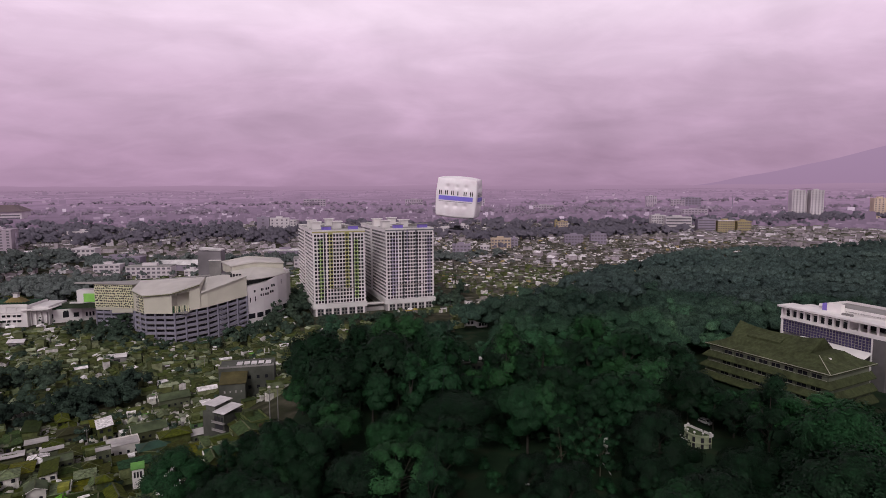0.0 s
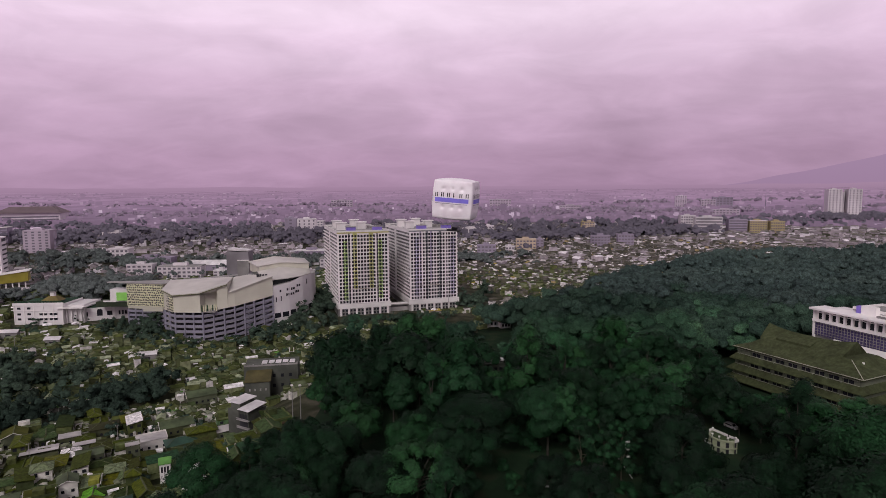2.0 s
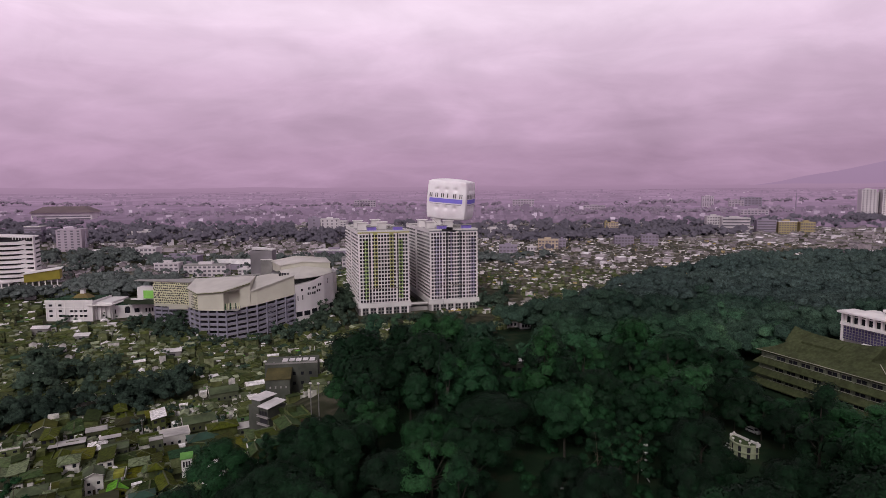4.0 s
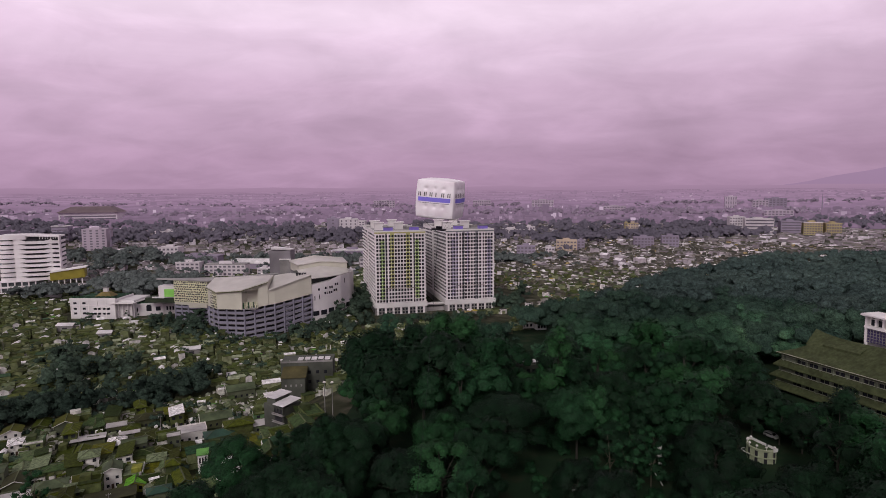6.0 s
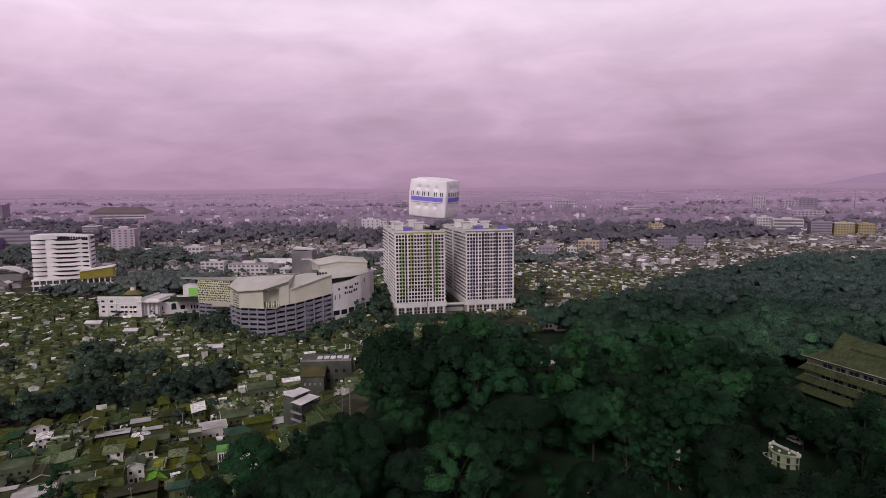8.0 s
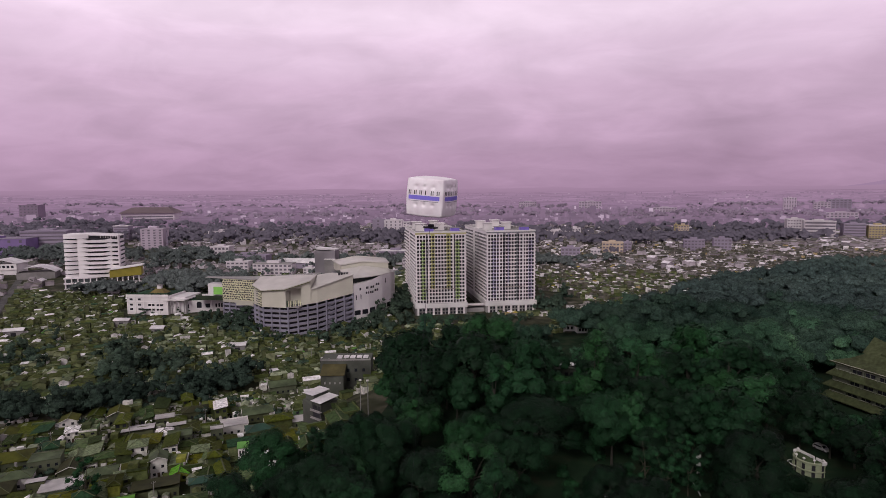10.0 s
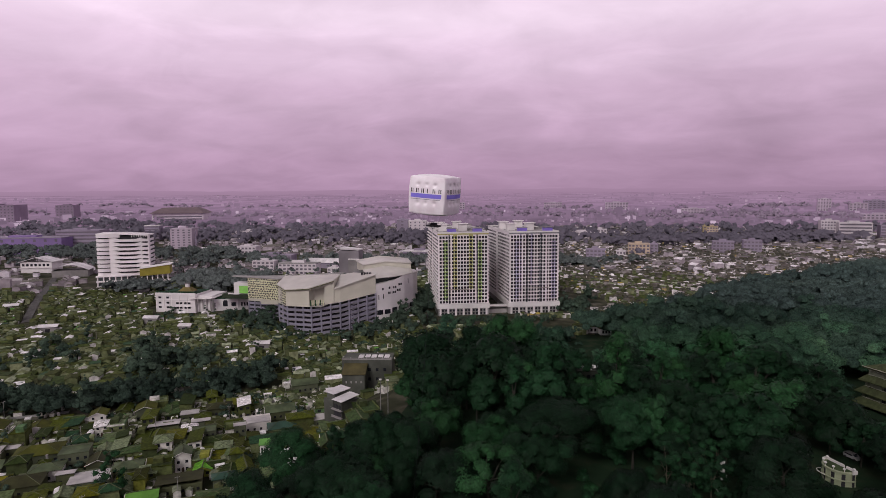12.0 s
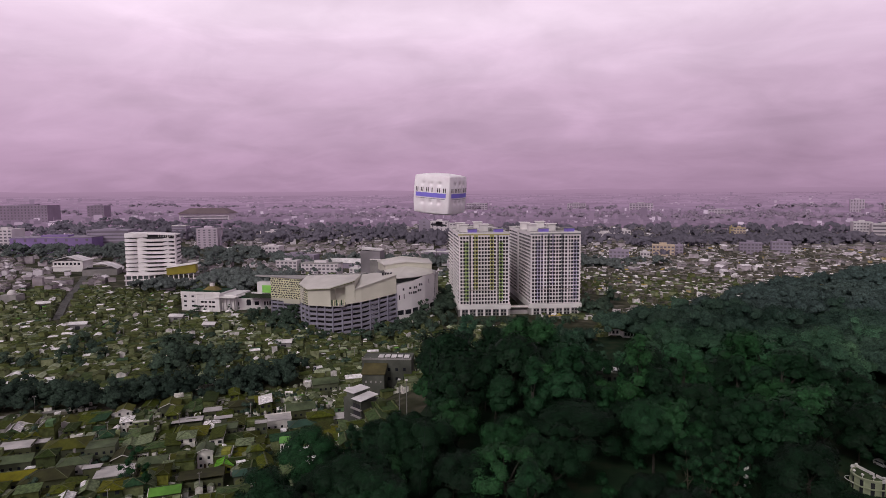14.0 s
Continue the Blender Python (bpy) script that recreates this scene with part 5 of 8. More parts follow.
core = thing("unfinished_tower", pose(-221, 570, ground_z(-221, 575), 0, 0, 2), "grey concrete tower with a white roof sheet", "tower")
BIG.append((-221, 580, 22))
box_part("body", (-11, 0, -4, 11, 14, 30), plain("stained_concrete", (0.3, 0.28, 0.3), 0.9, 0.08, 0.5), core)
box_part("lower_wing", (0, -1.5, -4, 11.5, 0, 21), CONCRETE, core)
box_part("ledge", (-0.2, -1.8, 21, 11.8, 0, 21.8), WHITE, core)
bm = bmesh.new()
put_prism(bm, [(-9, -0.6), (11.6, -0.6), (11.6, 12), (-9, 12)], [31.5, 30.4, 30.4, 31.5], [33.6, 31.6, 31.6, 33.6])
part("roof", bm, PALE_SHEET, core, "white roof sheet")
shed = thing("long_roofed_hall", pose(-280, 634, ground_z(-280, 634), 0, 0, 2), "long hall under a pale mauve sheet roof", "hall")
BIG.append((-280, 640, 32))
box_part("wall", (-26, 0, -3, 26, 16, 6.5), MAUVE_WALL, shed)
bm = bmesh.new()
put_prism(bm, [(-27, -1), (27, -1), (27, 9), (-27, 9)], [6.4, 6.4, 11, 11], [6.8, 6.8, 11.4, 11.4])
part("roof", bm, PALE_SHEET, shed, "pale sheet roof")

dome = thing("sports_hall", pose(-963, 1278, ground_z(-963, 1278), 0, 0, 22), "wide hall with a dark hipped roof and pale galleries", "sports hall")
box_part("wall", (-61, 0, -6, 61, 80, 20), PALE_WALL, dome)
for z in (4, 10):
    box_part("gallery", (-58, -0.4, z, 58, 0.2, z + 3), TOWN_GLASS, dome)
bm = bmesh.new()
lo = [bm.verts.new(v) for v in ((-66, -5, 20), (66, -5, 20), (66, 85, 20), (-66, 85, 20))]
hi = [bm.verts.new(v) for v in ((-42, 22, 34), (42, 22, 34), (42, 60, 34), (-42, 60, 34))]
bm.faces.new(lo[::-1]), bm.faces.new(hi)
for i in range(4):
    bm.faces.new((lo[i], lo[(i + 1) % 4], hi[(i + 1) % 4], hi[i]))
part("roof", bm, plain("dark_brown_roof", (0.16, 0.12, 0.13), 0.8, 0.05, 0.2), dome, "dark hipped roof")
BIG.append((-963, 1310, 90))
villa = thing("gabled_villa", pose(-575, 527, ground_z(-575, 527), 0, 0, 16), "white two-storey villa with a pale gabled roof", "villa")
BIG.append((-575, 535, 26))
box_part("wall", (-17, 0, -3, 17, 20, 12), MALL_WHITE, villa)
box_part("band", (-17.6, -0.8, 5.4, 17.6, 0, 6.4), WHITE, villa)
for k in range(7):
    box_part("window", (-15 + k * 4.4, -0.12, 7.6, -12.4 + k * 4.4, 0.05, 10.2), GLASS, villa)
bm = bmesh.new()
put_prism(bm, [(-18.5, -1.4), (0, -1.4), (18.5, -1.4), (18.5, 21), (0, 21), (-18.5, 21)], [11.9, 17, 11.9, 11.9, 17, 11.9], [12.5, 17.6, 12.5, 12.5, 17.6, 12.5])
part("roof", bm, PALE_SHEET, villa, "pale gabled roof")
vault = thing("vaulted_shed", pose(-515, 512, ground_z(-515, 512), 0, 0, 30), "low shed with a pale curved roof", "shed")
BIG.append((-515, 520, 24))
box_part("wall", (-17, 0, -3, 17, 22, 7), CONCRETE, vault)
bm = bmesh.new()
pts = [(-18 + 36 * k / 8, 7 + 6 * math.sin(math.pi * k / 8)) for k in range(9)]
for (xa, za), (xb, zb2) in zip(pts, pts[1:]):
    put_prism(bm, [(xa, -1), (xb, -1), (xb, 23), (xa, 23)], [za, zb2, zb2, za], [za + 0.4, zb2 + 0.4, zb2 + 0.4, za + 0.4])
part("roof", bm, PALE_SHEET, vault, "pale vaulted roof")
for x, y, h in ((785, 1500, 52), (-1150, 1080, 42), (-540, 760, 30)):
    m2 = thing("radio_mast", pose(x, y, ground_z(x, y)), "thin dark lattice mast in the far town", "mast", "radio masts")
    for a in range(3):
        c, s = math.cos(a * 2.094) * 1.6, math.sin(a * 2.094) * 1.6
        bm = bmesh.new()
        put_tube(bm, (c, s, -3), (c * 0.15, s * 0.15, h), 0.5, 0.25, 4)
        part("leg", bm, MAUVE_WALL, m2)
    bm = bmesh.new()
    for k in range(9):
        z = h * k / 9
        r = 1.6 - 1.36 * k / 9
        for a in range(3):
            p = [(math.cos(b * 2.094) * r, math.sin(b * 2.094) * r) for b in (a, a + 1)]
            put_tube(bm, (*p[0], z), (p[1][0] * 0.9, p[1][1] * 0.9, z + h / 9), 0.15, 0.15, 3)
    part("bracing", bm, MAUVE_WALL, m2)

# ---- the street in the town ----
ASPHALT = material("asphalt", [(0.0, (0.07, 0.07, 0.068)), (1.0, (0.13, 0.125, 0.12))], 0.9, 0.6, amount=0.3, spec=0.2)
r_verts, r_faces = [], []
for k in range(25):
    t = k / 24
    x, y = -393 - 132 * t, 351 + 151 * t
    for s in (-1, 1):
        px, py = x + s * 0.753 * 3.0, y + s * 0.658 * 3.0
        r_verts.append((px, py, ground_z(px, py) + 0.45))
        r_verts.append((px, py, ground_z(px, py) - 1.0))
for k in range(24):
    a = 4 * k
    r_faces += [(a, a + 2, a + 6, a + 4), (a + 1, a, a + 4, a + 5), (a + 2, a + 3, a + 7, a + 6)]
tagged(new("road", numpy_mesh("road", r_verts, r_faces, ASPHALT)), "dark asphalt street between the houses", "road", kind="structure")

# ---- small things of the town ----
def strip(name, label, a, b, width, mat, lift=0.3, n=16):
    """A paved strip laid over the ground, with its edges going into it."""
    d = Vector((b[0] - a[0], b[1] - a[1])).normalized()
    v, f = [], []
    for k in range(n + 1):
        t = k / n
        x, y = a[0] + (b[0] - a[0]) * t, a[1] + (b[1] - a[1]) * t
        for s in (-1, 1):
            px, py = x - s * d.y * width / 2, y + s * d.x * width / 2
            v += [(px, py, ground_z(px, py) + lift), (px, py, ground_z(px, py) - 1)]
    for k in range(n):
        o = 4 * k
        f += [(o, o + 4, o + 6, o + 2), (o + 1, o + 5, o + 4, o), (o + 2, o + 6, o + 7, o + 3)]
    return tagged(new(name, numpy_mesh(name, v, f, mat)), label, name, kind="structure")


LANES = [((-178, 128), (-104, 194)), ((-215, 195), (-118, 262)), ((-300, 196), (-238, 236))]
for a, b in LANES:
    strip("pavement", "pale concrete lane between the houses", a, b, 3.0, CONCRETE)


def on_lane(x, y, gap):
    for (ax, ay), (bx, by) in LANES:
        L = math.hypot(bx - ax, by - ay)
        u = ((x - ax) * (bx - ax) + (y - ay) * (by - ay)) / L
        if -2 < u < L + 2 and abs((x - ax) * (by - ay) - (y - ay) * (bx - ax)) / L < gap:
            return True
    return False


POLE_GREY = plain("pole_concrete", (0.26, 0.26, 0.24), 0.8, 1.0, 0.2)
pole = thing("utility_pole", pose(0, 0, -500), "thin pale concrete utility pole with a crossarm", "utility pole", "utility poles")
bm = bmesh.new()
put_tube(bm, (0, 0, -1), (0, 0, 9.0), 0.17, 0.11, 6)
part("shaft", bm, POLE_GREY, pole)
box_part("crossarm", (-0.8, -0.06, 8.4, 0.8, 0.06, 8.52), POLE_GREY, pole)
for x in (-0.65, 0.65):
    bm = bmesh.new()
    put_tube(bm, (x, 0, 8.52), (x, 0, 8.8), 0.06, 0.05, 5)
    part("insulator", bm, WHITE, pole)
for x, y in ((-150, 155), (-128, 174), (-200, 205), (-176, 222), (-150, 240), (-228, 240), (-262, 222), (-190, 330), (-240, 345), (-280, 350), (-310, 330), (-205, 270), (-135, 330), (-345, 352)):
    settle(pole, pose(x, y, ground_z(x, y), 0, 0, 35 + x % 20), (1, 1, 1))
for x, y in ((-116, 386), (-103, 344)):
    sign = thing("sign_frame", pose(x, y, ground_z(x, y), 0, 0, 12), "white two-post sign frame beside the street", "sign", "sign frames")
    for s in (-1.3, 1.3):
        box_part("post", (s - 0.22, -0.2, -1, s + 0.22, 0.2, 7.0), WHITE, sign)
    box_part("panel", (-1.05, -0.12, 3.4, 1.05, 0.12, 4.6), CONCRETE, sign)
mosque = thing("small_mosque", pose(-476, 382, ground_z(-476, 382), 0, 0, 20), "small prayer house with a pale dome", "mosque")
BIG.append((-476, 384, 12))
box_part("hall", (-7, -6, -3, 7, 6, 6), CONCRETE, mosque)
bm = bmesh.new()
bmesh.ops.create_uvsphere(bm, u_segments=16, v_segments=8, radius=3.4, matrix=pose(0, 0, 6.6))
for f in bm.faces:
    f.smooth = True
part("dome", bm, WHITE, mosque, "pale round dome")
for x, y, w, d, rz in ((-360, 340, 12, 6, 28), (-430, 372, 10, 6, 40), (-372, 446, 14, 6, 30), (-262, 360, 9, 5, 10), (-300, 372, 11, 5, 8), (-190, 340, 10, 5, 20)):
    wh = thing("sheet_roofed_shed", pose(x, y, ground_z(x, y), 0, 0, rz), "low shed with a pale sheet roof among houses", "shed", "pale-roofed sheds")
    BIG.append((x, y, w * 0.45))
    box_part("wall", (-w / 2, -d / 2, -2, w / 2, d / 2, 4.2), CONCRETE, wh)
    for s in (-1, 1):
        bm = bmesh.new()
        put_prism(bm, [(-w / 2 - 0.5, min(0, s * (d / 2 + 0.6))), (w / 2 + 0.5, min(0, s * (d / 2 + 0.6))), (w / 2 + 0.5, max(0, s * (d / 2 + 0.6))), (-w / 2 - 0.5, max(0, s * (d / 2 + 0.6)))],
                  [4.0, 4.0, 5.6, 5.6] if s < 0 else [5.6, 5.6, 4.0, 4.0], [4.2, 4.2, 5.8, 5.8] if s < 0 else [5.8, 5.8, 4.2, 4.2])
        part("roof_slope", bm, PALE_SHEET, wh)
    box_part("gate", (-1.6, -d / 2 - 0.08, -0.5, 1.6, -d / 2 + 0.05, 2.8), DARK_GAP, wh)


# ---- the town's houses ----
ROOF_TILE = material("roof_covering", [(0.0, (0.042, 0.057, 0.005)), (0.15, (0.024, 0.04, 0.008)), (0.27, (0.064, 0.08, 0.007)), (0.41, (0.046, 0.078, 0.026)), (0.52, (0.035, 0.042, 0.005)), (0.65, (0.086, 0.124, 0.05)), (0.73, (0.02, 0.055, 0.024)), (0.77, (0.09, 0.095, 0.005)), (0.83, (0.155, 0.195, 0.105)), (0.935, (0.76, 0.74, 0.73)), (0.985, (0.12, 0.33, 0.03))], 0.85, 0.9, by="object", amount=0.55, spec=0.15)
HOUSE_WALL = material("house_wall", [(0.0, (0.097, 0.122, 0.0429)), (0.2, (0.0504, 0.067, 0.025)), (0.4, (0.16, 0.191, 0.0858)), (0.6, (0.0727, 0.0886, 0.0281)), (0.84, (0.6, 0.59, 0.54)), (0.92, (0.097, 0.175, 0.078)), (0.96, (0.213, 0.227, 0.039))], 0.85, 0.5, by="object", amount=0.5, spec=0.15)
STUFF_ROOF = material("town_roofs", [(0.0, (0.0582, 0.0783, 0.0203)), (0.2, (0.0446, 0.0639, 0.0234)), (0.38, (0.0795, 0.0968, 0.0265)), (0.52, (0.107, 0.132, 0.0663)), (0.64, (0.0543, 0.0659, 0.0203)), (0.77, (0.165, 0.196, 0.113)), (0.84, (0.0436, 0.0824, 0.0437)), (0.88, (0.291, 0.33, 0.211)), (0.92, (0.82, 0.8, 0.8))], 0.85, 0.5, by="island", amount=0.45, spec=0.15)
STUFF_WALL = material("town_walls", [(0.0, (0.145, 0.17, 0.078)), (0.3, (0.0873, 0.103, 0.0468)), (0.55, (0.242, 0.268, 0.148)), (0.74, (0.126, 0.144, 0.0546)), (0.92, (0.62, 0.6, 0.58))], 0.85, 0.4, by="island", amount=0.4, spec=0.15)
RIDGE = plain("pale_ridge_mortar", (0.09, 0.105, 0.05), 0.9, 1.0, 0.6)
DOOR_WOOD = plain("dark_wood", (0.09, 0.06, 0.04), 0.7, 1.0)


def gable_bm(w, d, z, rise, over=0.5, thick=0.18):
    """A pitched roof of two slabs, ridge along y, over a w x d house whose walls end at z."""
    bm = bmesh.new()
    for s in (-1, 1):
        a = [(0, -d / 2 - over, z + rise), (s * (w / 2 + over), -d / 2 - over, z - over * rise / (w / 2)), (s * (w / 2 + over), d / 2 + over, z - over * rise / (w / 2)), (0, d / 2 + over, z + rise)]
        lo = [bm.verts.new(v) for v in a]
        hi = [bm.verts.new((v[0], v[1], v[2] + thick)) for v in a]
        bm.faces.new(lo), bm.faces.new(hi[::-1])
        for i in range(4):
            bm.faces.new((lo[i], hi[i], hi[(i + 1) % 4], lo[(i + 1) % 4]))
    bmesh.ops.recalc_face_normals(bm, faces=bm.faces[:])
    return bm


def hip_bm(w, d, z, rise, over=0.6):
    bm = bmesh.new()
    a, b = w / 2 + over, d / 2 + over
    k = max(0.2, b - a)
    base = [bm.verts.new(v) for v in ((-a, -b, z - 0.15), (a, -b, z - 0.15), (a, b, z - 0.15), (-a, b, z - 0.15))]
    rim = [bm.verts.new(v) for v in ((-a, -b, z + 0.1), (a, -b, z + 0.1), (a, b, z + 0.1), (-a, b, z + 0.1))]
    r0, r1 = bm.verts.new((0, -k, z + rise)), bm.verts.new((0, k, z + rise))
    bm.faces.new(base[::-1])
    for i in range(4):
        bm.faces.new((base[i], base[(i + 1) % 4], rim[(i + 1) % 4], rim[i]))
    for f in ((rim[0], rim[1], r0), (rim[1], rim[2], r1, r0), (rim[2], rim[3], r1), (rim[3], rim[0], r0, r1)):
        bm.faces.new(f)
    return bm


def shed_bm(w, d, z, rise):
    bm = bmesh.new()
    put_prism(bm, [(-w / 2 - 0.4, -d / 2 - 0.4), (w / 2 + 0.4, -d / 2 - 0.4), (w / 2 + 0.4, d / 2 + 0.4), (-w / 2 - 0.4, d / 2 + 0.4)], [z, z + rise, z + rise, z], [z + 0.16, z + rise + 0.16, z + rise + 0.16, z + 0.16])
    return bm


def walls_bm(w, d, z, rise):
    """House walls with gable ends up to the ridge."""
    bm = bmesh.new()
    p = [(-w / 2, -3), (w / 2, -3), (w / 2, z), (0, z + rise), (-w / 2, z)]
    a = [bm.verts.new((x, -d / 2, h)) for x, h in p]
    b = [bm.verts.new((x, d / 2, h)) for x, h in p]
    bm.faces.new(a), bm.faces.new(b[::-1])
    for i in range(5):
        j = (i + 1) % 5
        bm.faces.new((a[j], a[i], b[i], b[j]))
    return bm


def house_kind(seed):
    rng = random.Random(seed)
    w, d = rng.uniform(3.8, 6.6), rng.uniform(4.6, 9.0)
    z = rng.choice((2.6, 2.8, 3.0, 3.0, 3.2, 5.6))
    form = rng.choice(("gable", "gable", "gable", "hip", "hip", "shed", "shed", "flat"))
    rise = rng.uniform(0.9, 1.9)
    root = thing("house", pose(0, 0, -500), {"gable": "small plastered house with a weathered gabled roof", "hip": "small plastered house with a hipped tile roof", "shed": "small house with a sloping sheet roof", "flat": "small concrete house with a flat roof terrace"}[form], "house", "riverside houses")
    if form == "gable":
        part("wall", walls_bm(w, d, z, rise * 0.97), HOUSE_WALL, root)
        part("roof", gable_bm(w, d, z, rise), ROOF_TILE, root)
        box_part("ridge_cap", (-0.2, -d / 2 - 0.52, z + rise + 0.1, 0.2, d / 2 + 0.52, z + rise + 0.32), RIDGE, root)
        for sy in (-1, 1):
            bm = bmesh.new()
            for sx in (-1, 1):
                put_tube(bm, (0, sy * (d / 2 + 0.5), z + rise + 0.1), (sx * (w / 2 + 0.5), sy * (d / 2 + 0.5), z - 0.5 * rise / (w / 2) + 0.1), 0.13, 0.13, 4)
            part("gable_board", bm, RIDGE, root)
    else:
        box_part("wall", (-w / 2, -d / 2, -3, w / 2, d / 2, z), HOUSE_WALL, root)
        if form == "hip":
            part("roof", hip_bm(w, d, z, rise), ROOF_TILE, root)
            a, b = w / 2 + 0.6, d / 2 + 0.6
            k = max(0.2, b - a)
            for p, q in (((-a, -b, z + 0.12), (0, -k, z + rise)), ((a, -b, z + 0.12), (0, -k, z + rise)), ((-a, b, z + 0.12), (0, k, z + rise)), ((a, b, z + 0.12), (0, k, z + rise)), ((0, -k, z + rise), (0, k, z + rise))):
                bm = bmesh.new()
                put_tube(bm, p, q, 0.13, 0.13, 4)
                part("hip_cap", bm, RIDGE, root)
        elif form == "shed":
            part("roof", shed_bm(w, d, z + 0.05, rise * 0.6), ROOF_TILE, root)
        else:
            box_part("roof", (-w / 2 - 0.2, -d / 2 - 0.2, z, w / 2 + 0.2, d / 2 + 0.2, z + 0.25), ROOF_TILE, root)
            for a, b, c, e in ((-w / 2, -d / 2, w / 2, -d / 2 + 0.2), (-w / 2, -d / 2 + 0.2, -w / 2 + 0.2, d / 2), (w / 2 - 0.2, -d / 2 + 0.2, w / 2, d / 2)):
                box_part("parapet", (a, b, z + 0.25, c, e, z + 1.1), HOUSE_WALL, root)
            box_part("stair_hut", (-w / 2 + 0.4, d / 2 - 3, z + 0.25, -w / 2 + 3, d / 2 - 0.3, z + 2.6), HOUSE_WALL, root)
    lo = [1.0] if z < 4 else [0.9, 3.9]
    for s in lo:
        for x in (-w * 0.27, w * 0.27):
            ob = box_part("window", (x - 0.55, -d / 2 - 0.08, s, x + 0.55, -d / 2 + 0.05, s + 1.15), GLASS, root)
    box_part("door", (-0.45, -d / 2 - 0.06, 0, 0.45, -d / 2 + 0.05, 2.05), DOOR_WOOD, root)
    if rng.random() < 0.45:
        bm = bmesh.new()
        put_prism(bm, [(w / 2, -d / 3), (w / 2 + 2.6, -d / 3), (w / 2 + 2.6, d / 3), (w / 2, d / 3)], [2.7, 2.2, 2.2, 2.7], [2.82, 2.32, 2.32, 2.82])
        part("lean_to", bm, ROOF_TILE, root)
        for y in (-d / 3 + 0.2, d / 3 - 0.2):
            box_part("post", (w / 2 + 2.4, y - 0.08, -3, w / 2 + 2.5, y + 0.08, 2.25), DOOR_WOOD, root)
    if rng.random() < 0.1:
        bm = bmesh.new()
        put_tube(bm, (w * 0.2, d * 0.3, z), (w * 0.2, d * 0.3, z + 2.2), 0.5, 0.5, 8)
        part("water_tank", bm, CONCRETE, root)
    return root, math.hypot(w, d)


ROOFS = {
    "pale": (plain("weathered_pale_sheet", (0.46, 0.44, 0.43), 0.7, 0.5, 0.35), "pale sheet"), "grey": (plain("grey_green_sheet", (0.075, 0.1, 0.05), 0.8, 0.8, 0.5), "grey-green"),
    "moss": (plain("mossy_olive_tiles", (0.062, 0.068, 0.006), 0.9, 0.9, 0.45), "mossy olive"), "dark": (plain("dark_mossy_tiles", (0.035, 0.037, 0.012), 0.9, 0.9, 0.45), "dark mossy"),
    "teal": (plain("dark_teal_sheet", (0.024, 0.062, 0.042), 0.7, 0.8, 0.35), "dark teal"), "yellow": (plain("yellow_olive_tiles", (0.15, 0.14, 0.004), 0.85, 0.9, 0.35), "yellow olive"),
    "lime": (plain("lime_sheet", (0.1, 0.25, 0.035), 0.7, 0.8, 0.35), "bright green")}
LANE_WALLS = [plain("grey_plaster", (0.1, 0.115, 0.07), 0.9, 0.5, 0.45), plain("white_plaster", (0.66, 0.64, 0.6), 0.85, 0.4, 0.3), plain("olive_plaster", (0.075, 0.085, 0.04), 0.9, 0.5, 0.45)]
LANE_HOUSES = [  # middle, long side, wall height, form, roof, wall
    (-225.5, 183.4, 12.6, 4, "flat", "pale", 2), (-188.7, 165.8, 15.2, 4, "hip", "dark", 2), (-199.3, 162.3, 12.5, 4, "gable", "yellow", 2), (-212.7, 173.5, 11.2, 4, "gable", "grey", 0),
    (-205.9, 189.9, 16.5, 4, "hip", "moss", 0), (-188, 176.9, 10.6, 4.5, "hip", "grey", 1), (-186.5, 188.8, 10.8, 6.5, "flat", "grey", 0), (-174.4, 188.1, 8, 4, "end", "dark", 2),
    (-167.7, 176.7, 14, 3, "flat", "pale", 0), (-177.4, 175.1, 5.8, 4, "shed", "pale", 2), (-159.6, 186.4, 10.1, 4, "hip", "grey", 2), (-211.3, 227, 7.1, 5.5, "end", "moss", 1),
    (-195.9, 240, 8.9, 5, "end", "moss", 0), (-149.6, 192.4, 9, 4.5, "gable", "moss", 1), (-141.9, 195.6, 6.1, 7, "end", "grey", 1), (-132.8, 181.4, 15.5, 3.5, "shed", "dark", 2),
    (-138.2, 168.7, 9.9, 3.5, "gable", "lime", 2), (-118.1, 186.8, 7.4, 4, "hip", "teal", 0), (-159.7, 232.1, 7.6, 4, "shed", "pale", 0), (-172.4, 241.7, 8.5, 3.5, "flat", "pale", 2),
    (-135, 225.3, 5.1, 7, "flat", "pale", 0), (-119.6, 234.7, 11.7, 4, "hip", "teal", 2), (-106.7, 247.6, 10.3, 3.5, "gable", "pale", 0), (-162.5, 250.8, 11.4, 4, "hip", "dark", 2),
    (-148.9, 219.2, 9.7, 6, "flat", "grey", 0), (-130.8, 253.5, 13.6, 4, "gable", "grey", 2), (-133.5, 237.2, 11.5, 4.5, "flat", "pale", 1), (-135, 288.8, 13.9, 4.5, "gable", "grey", 0),
    (-219.9, 190.5, 6.1, 3.5, "flat", "pale", 2), (-175.2, 226.8, 12.7, 3.2, "shed", "pale", 2), (-229.2, 211, 7.8, 3.5, "end", "moss", 1), (-248.8, 206.2, 9.3, 3.5, "end", "moss", 1)]


